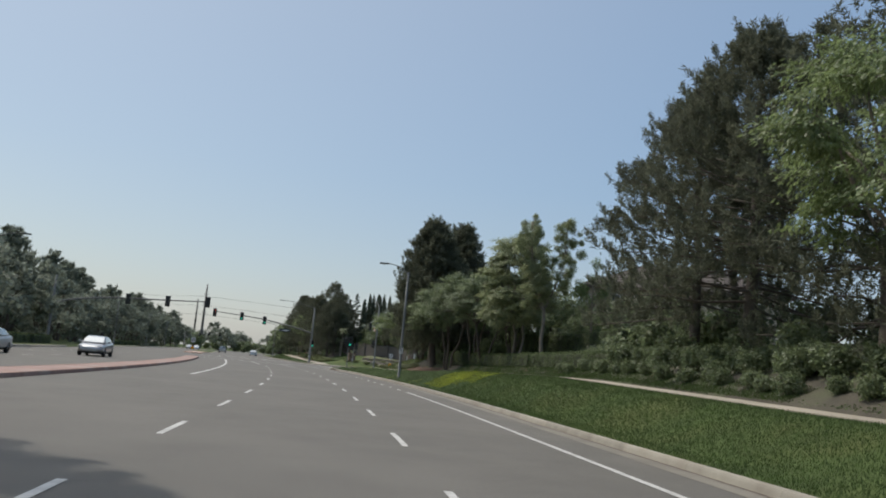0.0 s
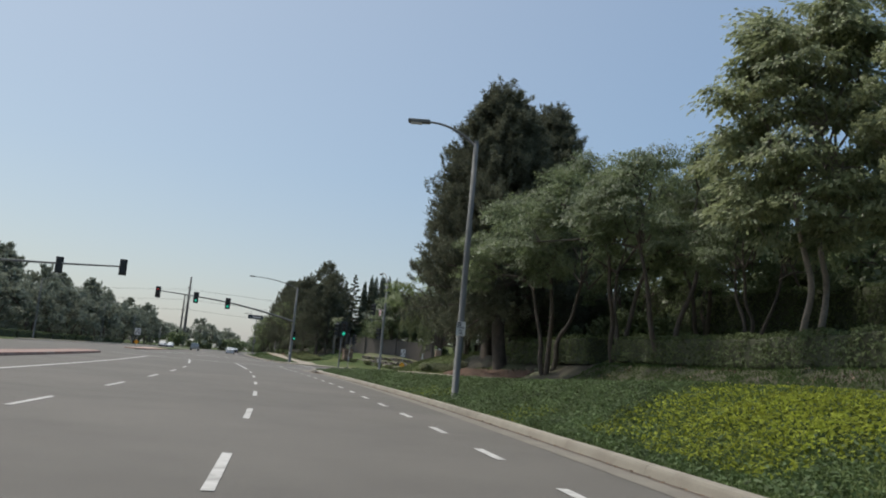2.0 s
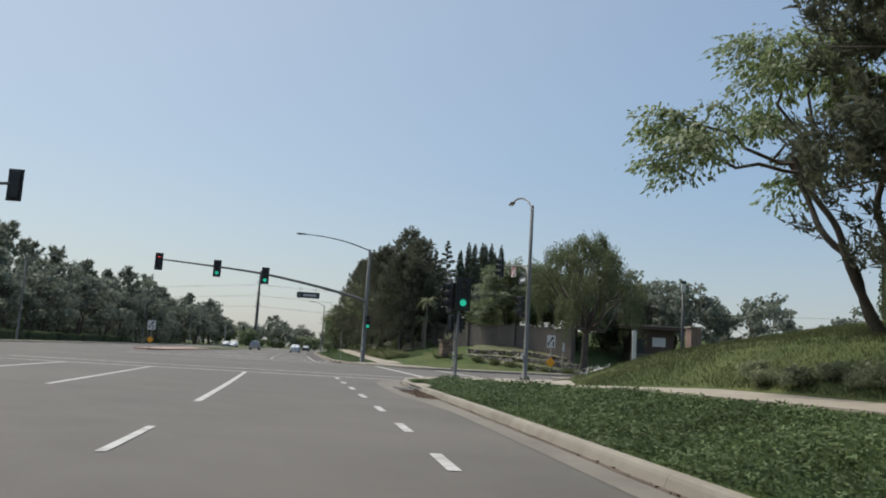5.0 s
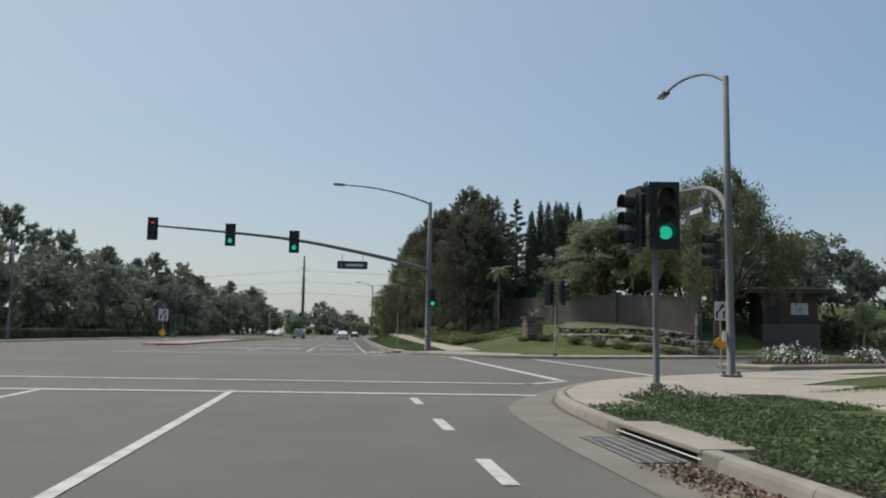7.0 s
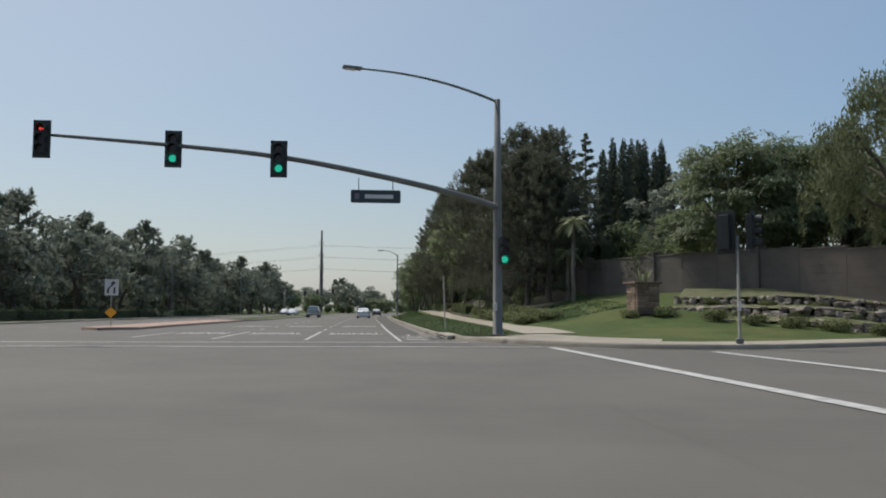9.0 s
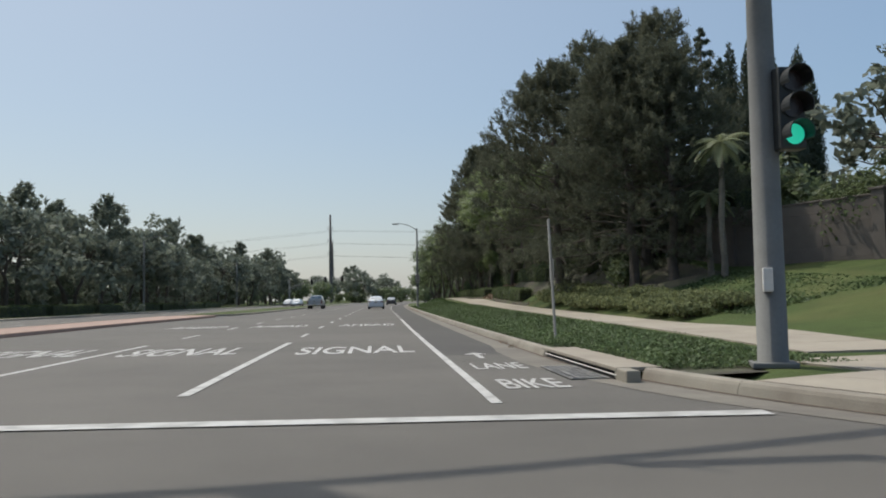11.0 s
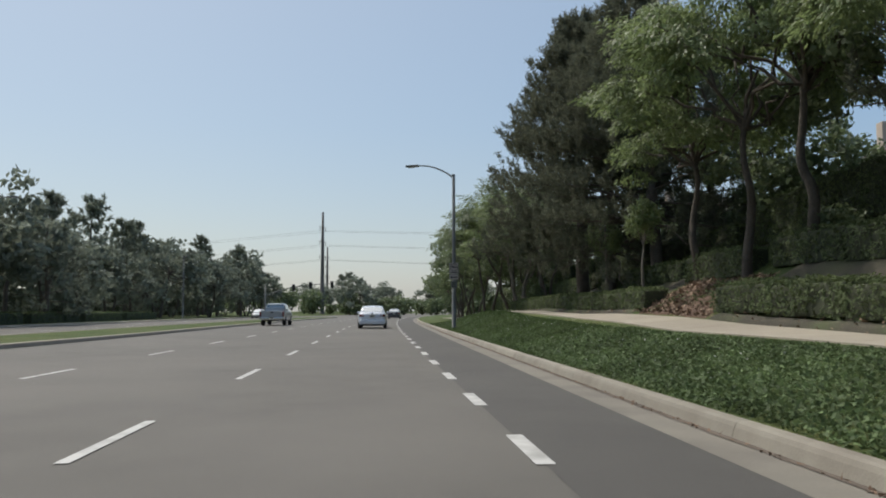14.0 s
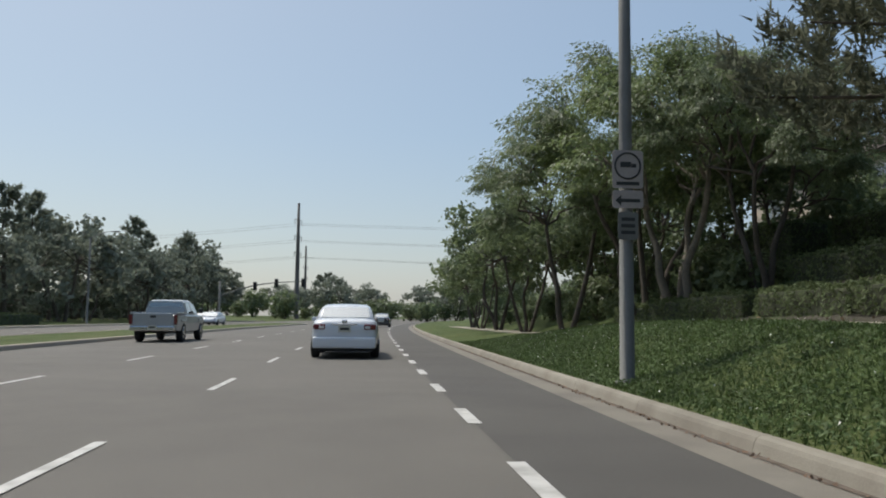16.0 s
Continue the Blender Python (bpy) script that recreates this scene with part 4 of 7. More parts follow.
def make_young(seed, h=4.6, count=3000):
    rng = np.random.default_rng(seed)
    wood = [tube(wobble(rng, (0, 0, -0.2), (0.1, 0, h * 0.8), 6, 0.05), [0.06, 0.055, 0.05, 0.04, 0.03, 0.02], 6)]
    cs, rs = [], []
    for i in range(10):
        q = Vector((rng.normal() * 0.42, rng.normal() * 0.42, h * (0.55 + 0.43 * rng.random())))
        wood.append(limb(rng, (0.05, 0, h * 0.5), q, 0.02, 0.008, 3, 0.04, 4))
        cs.append(q)
        rs.append(0.26 + 0.2 * rng.random())
    v = leaf_cloud(rng, cs, rs, count, 0.11, 0.055, droop=0.4, shell=0.2)
    return tree_thing("young_tree", "thin young tree with sparse bright leaves", wood, bark_pale, v, bright_leaf)


def stand(proto_list, places, group=""):
    """Trees of the given kinds at (x, y, height scale, turn); the first of a kind is moved, the others are copies."""
    for i, (x, y, k, a) in enumerate(places):
        p = proto_list[i % len(proto_list)]
        m = pose(x, y, ground_at(x, y), 0, 0, a) @ Matrix.Diagonal((k, k, k, 1))
        if "used" not in p:
            p["used"] = 1
            p.matrix_basis = m
        else:
            q = copy_thing(p, m)
            q["group"] = group
        if group:
            p["group"] = group


def so(s, o, k, a):
    p = at(s, o)
    return (p.x, p.y, k, a)


pines = [make_pine(1, 13.0, 5.5, 2.8, wd=0.05), make_pine(2, 12.5, 5.7, 3.0, wd=0.05), make_pine(3, 13.5, 5.2, 3.0, wd=0.05)]
broads = [make_feathery(11, girth=0.75), make_feathery(12, 8.0, 4.1, 2.4, girth=0.7), make_feathery(13, 9.0, 3.6, 2.9, stems=2, girth=0.8)]
back_pines = [make_pine(4, 12.6, 5.2, 1.8, 60, 34, 0.24, 0.06, 15), make_pine(5, 13.0, 5.4, 1.8, 60, 34, 0.24, 0.06, 15)]
back_broads = [make_broad(14, 8.5, 3.9, 2.0, 5500, None, "", "shade_tree", 3, None, (0.33, 0.19), 0.0, 0.75), make_broad(15, 8.2, 4.2, 2.0, 5500, None, "", "shade_tree", 3, None, (0.33, 0.19), 0.0, 0.75)]
gums = [make_euc(21)]
pale = make_feathery(55, 9.2, 2.2, 0.4, 250, 220, euc_leaf, "tall oval pale green tree on the bank", "pale_tree", 2, bark_pale, (0.14, 0.07), 0.0, 0.55, 0.95)
cypresses = [make_cypress(31, 10.0, 0.72), make_cypress(32, 10.5, 0.62)]
spruces = [make_spruce(41, 11.5, 2.7, 11000), make_spruce(42, 10.5, 2.4, 11000)]
bright = [make_feathery(51, 7.5, 3.4, 2.6, 125, 290, bright_leaf, "bright green street tree with airy layered crown", "street_tree", 3, bark_pale, (0.12, 0.055), 0.0, 0.8)]
slim = make_feathery(52, 8.4, 3.5, 3.2, 120, 230, bright_leaf, "slim single-trunked tree with open bright green crown on the bank", "bank_tree", 1, bark, (0.14, 0.062), 0.0, 0.75)
leaning = make_feathery(61, 7.6, 3.5, 1.9, 130, 180, bright_leaf, "leaning many-trunked tree with airy green crown on the bank", "bank_tree", 5, bark, (0.14, 0.07), 0.46, 0.7, 0.95)
pepper = make_weeping(71, 10.0, 4.6, 430, 95, pepper_leaf, "large grey-green tree with fine drooping foliage")
youngs = [make_young(81), make_young(82, 4.0)]

stand(pines, [so(28.5, 12.0, 0.93, 10), so(22.5, 11.0, 1.0, 50)], "pines on the bank before the crossing")
stand([make_pine(6, 12.4, 4.2, 2.9, 104, 62, 0.17, 0.05, 25, None, 1.15)], [so(67.0, 8.1, 1.03, 160), so(73.1, 9.3, 1.02, 40), so(70.0, 9.9, 0.97, 275)], "pines on the bank before the crossing")
stand(back_pines, [so(31, 15.2, 0.85, 200), so(17, 12.5, 1.05, 150), so(11, 11.5, 1.0, 300), so(3, 12, 1.0, 20), so(69.5, 11.0, 0.8, 90), so(76.5, 13.6, 0.72, 10), so(71.0, 14.5, 0.85, 200)], "pines on the bank before the crossing")
stand(pines, [so(151.5, 10.0, 0.86, 75), so(160.6, 8.8, 0.96, 330), so(188.5, 10.2, 0.95, 170), so(192, 9.2, 1.0, 290)], "pines on the bank beyond the crossing")
stand([make_pine(7, 13.2, 4.5, 3.1, 96, 62, 0.17, 0.05, 23, None, 1.1)], [so(195.2, 8.8, 1.05, 45)], "pines on the bank beyond the crossing")
stand(back_pines, [so(163.0, 12.0, 0.9, 140), so(168.0, 12.2, 1.0, 75), so(191, 13.5, 0.95, 225)], "pines on the bank beyond the crossing")
stand([make_pine(8, 12.8, 4.8, 4.6, 62, 34, 0.24, 0.06, 15)], [so(154.8, 11.6, 0.90, 120), so(150.0, 11.2, 0.84, 250), so(158.4, 11.9, 0.92, 60)], "pines on the bank beyond the crossing")
stand(gums[:1], [(10.7, 46.0, 0.88, 0)])
stand([pale], [(9.2, 49.6, 1.0, 0)])
stand(broads, [(4.1, 62.0, 0.85, 0), (6.2, 59.0, 0.88, 70), (7.2, 55.5, 0.75, 150), (9.0, 53.0, 0.62, 220)], "shade trees before the crossing")
stand(back_broads, [(9.5, 60, 0.72, 20), (12, 56, 0.60, 90), (14, 51, 0.48, 180), (8, 66, 0.8, 250), so(74, 14, 0.75, 40), so(80, 14, 0.6, 120), so(62, 15, 0.9, 33)], "shade trees before the crossing")
stand([slim], [so(171.0, 10.2, 0.92, 10), so(175.8, 9.9, 1.16, 130), so(178.4, 9.1, 1.12, 250), so(181.9, 9.2, 1.05, 60)], "slim trees on the bank")
stand(broads, [so(205.5, 9.0, 0.92, 125), so(211, 7.8, 1.28, 205), so(218, 6.9, 1.32, 285)], "shade trees beyond the crossing")
stand(back_broads, [so(176, 13, 1.1, 300), so(184.5, 13.5, 1.05, 45), so(214, 12.5, 1.2, 25), so(209.5, 11.6, 0.95, 60), so(219.5, 10.6, 1.05, 145), so(224, 10.0, 1.1, 215), so(232, 10.2, 1.1, 320), so(203, 17.5, 0.8, 75), so(228, 12.5, 1.25, 105), so(225, 6.5, 1.35, 5), so(233, 6.3, 1.3, 95), so(242, 6.4, 1.1, 175), so(252, 6.8, 1.1, 255), so(263, 8, 1.1, 185)], "shade trees beyond the crossing")
stand(bright, [(17.2, 12.0, 1.08, 30), so(208.5, 8.0, 1.0, 10)], "bright street trees")
pl = at(78.8, 9.8)
leaning.matrix_basis = pose(pl.x, pl.y, ground(78.8, 9.8), 0, 0, 10) @ Matrix.Diagonal((0.87, 0.87, 0.85, 1))
pepper.matrix_basis = pose(-4.7, 136.6, ground_at(-4.7, 136.6), 0, 0, 0) @ Matrix.Diagonal((1.1, 1.1, 1.3, 1))
stand(youngs, [so(189.5, 8.2, 0.9, 0), so(184.5, 8.2, 1.0, 60), (13.6, 45.4, 1.5, 0), (3.6, 134.5, 1.0, 30)], "young trees")
stand(cypresses, [(x, y, (z - ground_at(x, y)) / 9.8, a) for x, y, z, a in ((-19.82, 166.0, 14.4, 0), (-19.06, 168.0, 15.2, 40), (-18.16, 167.0, 15.1, 80), (-17.55, 170.0, 14.8, 120), (-16.97, 168.5, 15.3, 160), (-16.45, 171.0, 14.8, 200), (-15.67, 167.5, 14.2, 240), (-15.06, 170.0, 14.6, 280), (-14.51, 169.0, 13.3, 320))], "cypresses behind the wall")
stand(spruces, [(x, y, (z - ground_at(x, y)) / 11.2, a) for x, y, z, a in ((-21.0, 162.6, 14.8, 0), (-22.5, 163.5, 14.6, 90), (-23.8, 159.5, 12.2, 180))], "conifers behind the wall")
# distant trees in the leaf colour that is paled for haze
far_pine = [make_pine(91, 13, 4.2, 1.0, 30, 26, 0.48, 0.17, 7, hazy_belt_leaf), make_pine(92, 12, 4.6, 1.2, 30, 26, 0.48, 0.17, 7, hazy_belt_leaf)]
far_broad = [make_broad(95, 8.5, 4.2, 0.9, 2400, hazy_belt_leaf, "rounded tree in a tree belt, its green paled for haze", "belt_tree", 2, None, (0.52, 0.33)), make_broad(96, 8.0, 4.6, 0.8, 2400, hazy_belt_leaf, "rounded tree in a tree belt, its green paled for haze", "belt_tree", 2, None, (0.52, 0.33))]
dense = make_feathery(16, 9.0, 3.4, 0.6, 210, 150, broad_leaf, "dense rounded green tree with foliage down to the garden wall", "shade_tree", 3, None, (0.2, 0.1), 0.0, 0.75, 1.25)
stand([dense], [(-12.0, 145.8, 0.93, 0), (-9.0, 147.2, 0.98, 100), (-5.4, 149.5, 0.95, 210)], "shade trees behind the wall")
stand(far_broad, [(-5.5, 152, 0.92, 60), (-1.0, 158, 1.0, 120), (-13, 154, 0.95, 180), (5.5, 160, 1.0, 240), (-2.5, 154.5, 0.9, 20), (2.5, 156, 0.95, 77), (9, 160, 1.0, 300), (16, 163, 1.1, 30), (24, 160, 1.0, 80), (32, 163, 1.0, 140),
              (14, 152, 0.7, 10), (22, 150, 0.8, 200), (41, 160, 1.1, 10), (45, 148, 1.0, 90), (38, 138, 1.0, 10), (30, 126, 0.9, 60), (24, 112, 0.8, 100), (20, 100, 0.8, 200), (52, 150, 1.2, 70)], "trees along the side street")
# far side of the road
rng = np.random.default_rng(5)
row, row2 = [], []
for i in range(46):
    s = 24 + i * 6.6
    row.append(so(s + rng.normal() * 1.2, -35.5 + rng.normal() * 1.6, (1.08 + 0.36 * rng.random()) * (0.78 if i % 5 in (1, 3) else 1.0), rng.random() * 360))
    if i % 2:
        row2.append(so(s + 3 + rng.normal() * 1.5, -42 + rng.normal() * 2.0, (1.15 + 0.3 * rng.random()) * (0.85 if len(row2) % 3 != 1 else 1.15), rng.random() * 360))
stand([far_broad[0], far_pine[0], far_broad[1], far_pine[1], far_broad[0]], row, "trees along the opposite side")
stand([far_pine[0], far_broad[1], far_pine[1]], row2, "trees along the opposite side")
# unseen tree added on the median to cast the crown shadow on the road
stand(gums[:1], [so(7.7, -13.6, 1.3, 0)])
far = []
for i in range(30):
    far.append((-50 - i * 6.5 + rng.normal() * 2, 396 + rng.normal() * 12 + i * 1.5, 1.0 + 0.35 * rng.random(), rng.random() * 360))
stand(far_broad, far, "trees at the far end of the road")
stand([far_pine[0]], [(-142, 432, 1.15, 0), (-146, 436, 1.1, 90)], "trees at the far end of the road")



def make_palm(seed, h=5.2, reach=1.15):
    """A feather palm: ringed trunk and arching fronds of many leaflets."""
    rng = np.random.default_rng(seed)
    root = thing("palm_tree", "feather palm with arching pale fronds beside the garden wall", "tree")
    n = 12
    put("trunk", mesh_of("trunk", *tube([(0.03 * math.sin(i), 0, -0.3 + (h + 0.3) * i / (n - 1)) for i in range(n)], [0.13 - 0.04 * i / n + (0.012 if i % 2 else 0) for i in range(n)], 9), bark_pale), root, "ringed palm trunk")
    for k in range(18):
        a = k * 2.4
        up = 0.9 - 1.3 * (k / 18)
        ln = reach * (0.85 + 0.3 * rng.random())
        spine, tips, fs = [], [], []
        for j in range(18):
            u = j / 17
            c = Vector((math.cos(a) * ln * u, math.sin(a) * ln * u, h + ln * (up * u - 0.75 * u * u)))
            side = Vector((-math.sin(a), math.cos(a), -0.45))
            spine.append(c)
            for sg in (-1, 1):
                l = 0.26 * reach * math.sin(math.pi * (0.12 + 0.85 * u))
                tips.append(c + Vector((side.x * sg, side.y * sg, side.z)) * l + Vector((math.cos(a), math.sin(a), 0)) * l * 0.5)
        vs = spine + tips
        for j in range(17):
            if j:
                fs += [(j, j + 1, 18 + 2 * j), (j, j + 1, 19 + 2 * j)]
        put("frond", mesh_of("frond", vs, fs, euc_leaf), root)
    return root


stand([make_palm(5, 6.9 - ground(147.3, 12.1))], [so(147.3, 12.1, 1.0, 0)], "palms beside the garden wall")
stand([make_palm(6, 5.0 - ground(148.3, 12.0), 1.0)], [so(148.3, 12.0, 1.0, 40)], "palms beside the garden wall")

# ---- street furniture ----


def cobra_head(parent, at_point, direction):
    """A flat street light head at the end of its arm."""
    d = Vector(direction).normalized()
    a = math.degrees(math.atan2(d.y, d.x))
    head = part("lamp_head", box_bm(0.72, 0.26, 0.11, (0.33, 0, 0), 0.045, 3), galv, parent, "grey street light head", m=Matrix.Translation(at_point) @ pose(0, 0, 0, 0, 0, a))
    part("lens", box_bm(0.36, 0.2, 0.05, (0.42, 0, -0.06), 0.02, 2), sign_white, head)


def street_lamp(name, base, height, head, label, radius=0.11, group="street lights"):
    """A tall pole with a curved arm that reaches the head, given in metres from the base."""
    root = thing(name, label, "street lamp", Matrix.Translation(base), group)
    tube_part("pole", [(0, 0, -0.1), (0, 0, height * 0.5), (0, 0, height)], [radius, radius * 0.85, radius * 0.7], galv, root, 14)
    h = Vector(head)
    flat = Vector((h.x, h.y, 0))
    top = Vector((0, 0, height - 0.15))
    rise = h.z - top.z
    pts = []
    for i in range(12):
        u = i / 11
        pts.append(top + flat * (u * 0.95) + Vector((0, 0, rise * (1 - (1 - u) ** 2.2))))
    tube_part("arm", pts, [0.045 - 0.015 * i / 11 for i in range(12)], galv, root, 8)
    cobra_head(root, pts[-1] - flat.normalized() * 0.08, flat)
    part("base_plate", box_bm(0.36, 0.36, 0.05, (0, 0, 0.03), 0.015), galv, root)
    part("pole_cap", box_bm(0.17, 0.17, 0.06, (0, 0, height + 0.02), 0.02), galv, root)
    return root


def signal_head(parent, m, lit=None, face=True, arrow=False):
    """A three-lamp traffic signal with back plate; its face looks along -y."""
    head = part("signal_head", box_bm(0.34, 0.22, 1.05, (0, 0, 0), 0.03), dark_metal, parent, "black three-lamp traffic signal", m=m)
    if face:
        part("back_plate", box_bm(0.58, 0.02, 1.30, (0, -0.06, 0), 0.008), dark_metal, head)
    for k, (z, c) in enumerate(((0.34, "red"), (0.0, "amber"), (-0.34, "green"))):
        vs, fs = [], []
        for i in range(20):
            w = 2 * math.pi * i / 20
            vs.append((0.13 * math.cos(w), -0.135, z + 0.13 * math.sin(w)))
        fs = [tuple(range(20))]
        mat = green_on if lit == c == "green" else (red_on if lit == c == "red" else lens_off)
        if lit == c == "red":
            put("lens", mesh_of("lens", vs, fs, lens_off), head)
            arrow = [(-0.10, -0.139, z), (-0.02, -0.139, z + 0.08), (-0.02, -0.139, z + 0.025), (0.10, -0.139, z + 0.025), (0.10, -0.139, z - 0.025), (-0.02, -0.139, z - 0.025), (-0.02, -0.139, z - 0.08)]
            put("arrow_lens", mesh_of("arrow_lens", arrow, [tuple(range(7))], red_on), head, "red arrow lit")
        else:
            put("lens", mesh_of("lens", vs, fs, mat), head, (c + " lens lit") if lit == c else "")
        vs, fs = [], []
        for i in range(15):
            w = math.pi * (-0.15 + 1.3 * i / 14)
            for y, r in ((-0.11, 0.145), (-0.34, 0.155)):
                vs.append((r * math.cos(w), y, z + r * math.sin(w)))
        for i in range(14):
            fs.append((2 * i, 2 * i + 1, 2 * i + 3, 2 * i + 2))
        hood = put("visor", mesh_of("visor", vs, fs, dark_metal), head)
        sol = hood.modifiers.new("thick", "SOLIDIFY")
        sol.thickness = 0.012
    return head


def bars(parent, w, h, rows, mat, y=-0.006, seed=0, fill=0.8):
    """Plain bars that stand for writing."""
    r = random.Random(seed)
    for i in range(rows):
        z = h * (0.5 - (i + 0.5) / rows) * 0.8
        ln = w * fill * (0.7 + 0.3 * r.random())
        part("writing_bar", box_bm(ln, 0.004, h / rows * 0.42, (0, y, z)), mat, parent)


def sign_plate(parent, name, w, h, m, mat, label, bevel=0.02):
    bm = box_bm(w, 0.008, h, (0, 0, 0), 0.0)
    bmesh.ops.bevel(bm, geom=[e for e in bm.edges if abs((e.verts[0].co - e.verts[1].co).y) > 0.001], offset=bevel, segments=3, affect="EDGES")
    return part(name, bm, mat, parent, label, m=m)


def sign_word(parent, text, x, y, z, width, height, mat):
    """A word on a plate that looks along -y."""
    cu = bpy.data.curves.new("word", "FONT")
    cu.body, cu.align_x, cu.size, cu.offset = text, "CENTER", 1.0, 0.02
    tmp = new("word", cu)
    bpy.context.view_layer.update()
    me = bpy.data.meshes.new_from_object(tmp.evaluated_get(bpy.context.evaluated_depsgraph_get()))
    bpy.data.objects.remove(tmp)
    co = np.array([v.co[:] for v in me.vertices])
    lo, size = co.min(axis=0), np.ptp(co, axis=0)
    for v in me.vertices:
        v.co = (x + ((v.co.x - lo[0]) / size[0] - 0.5) * width, y, z + ((v.co.y - lo[1]) / size[1] - 0.5) * height)
    me.materials.clear()
    me.materials.append(mat)
    put("sign_word", me, parent, 'word "%s"' % text)


FACE = lambda s: turn_at(s)  # a sign that faces the traffic coming along the road

# lamp on the verge before the crossing
pA = at(54.55, 2.68)
zA = 0.19
hA = Vector((-0.91, 55.24, 8.85))
lampA = street_lamp("street_lamp", (pA.x, pA.y, zA), 8.1, (hA.x - pA.x + 0.1, hA.y - pA.y, hA.z - zA), "tall grey steel street light on the lawn verge")
sA = sign_plate(lampA, "parking_sign", 0.28, 0.44, Matrix.Translation((0, 0, 2.17)) @ pose(0.02, -0.13, 0, 0, 0, FACE(55)), sign_white, "small white no stopping sign with black square")
part("sign_square", box_bm(0.12, 0.004, 0.12, (-0.06, -0.007, 0.14)), sign_black, sA)
sign_word(sA, "NO", -0.06, -0.0105, 0.14, 0.10, 0.075, sign_white)
sign_word(sA, "STOPPING", 0.0, -0.006, 0.035, 0.24, 0.055, sign_black)
sign_word(sA, "ANY", 0.0, -0.006, -0.048, 0.12, 0.055, sign_black)
sign_word(sA, "TIME", 0.0, -0.006, -0.135, 0.13, 0.055, sign_black)

# lamp beyond the crossing, with truck sign
pF = at(196.9, 2.45)
zF = 0.16
lampF = street_lamp("street_lamp", (pF.x, pF.y, zF), 7.98, (-2.15, 0.2, 8.6), "tall grey steel street light with traffic signs")
sF = sign_plate(lampF, "no_truck_sign", 0.46, 0.56, Matrix.Translation((0, 0, 3.13)) @ pose(0.03, -0.12, 0, 0, 0, FACE(197)), sign_shaded, "white sign toned down for shade, dark ring over a dark lorry shape")
ring = []
for i in range(25):
    w = 2 * math.pi * i / 24
    ring.append((0.19 * math.cos(w), -0.008, 0.05 + 0.19 * math.sin(w)))
put("ring", mesh_of("ring", *tube(ring, [0.014] * 25, 6, False), sign_black), sF)
part("lorry_box", box_bm(0.16, 0.004, 0.08, (-0.03, -0.007, 0.07)), sign_black, sF)
part("lorry_cab", box_bm(0.07, 0.004, 0.055, (0.09, -0.007, 0.055)), sign_black, sF)
part("writing_bar", box_bm(0.34, 0.004, 0.05, (0, -0.007, -0.21)), sign_black, sF)
sF2 = sign_plate(lampF, "arrow_sign", 0.46, 0.26, Matrix.Translation((0, 0, 2.69)) @ pose(0.03, -0.12, 0, 0, 0, FACE(197)), sign_shaded, "white sign with black arrow")
part("arrow_shaft", box_bm(0.30, 0.004, 0.05, (0.03, -0.007, -0.02)), sign_black, sF2)
put("arrow_tip", mesh_of("arrow_tip", [(-0.19, -0.007, -0.02), (-0.10, -0.007, 0.06), (-0.10, -0.007, -0.10)], [(0, 1, 2)], sign_black), sF2)
# faces like the plates above; the grey material stands in for its shade
sF3 = sign_plate(lampF, "small_sign", 0.30, 0.40, Matrix.Translation((0, 0, 2.30)) @ pose(0.03, -0.12, 0, 0, 0, FACE(197)), galv, "small sign coloured grey as if turned from the sun")
bars(sF3, 0.28, 0.36, 3, sign_black, -0.007, 5)

# signal mast on the far corner
pB = at(128.3, 3.9)


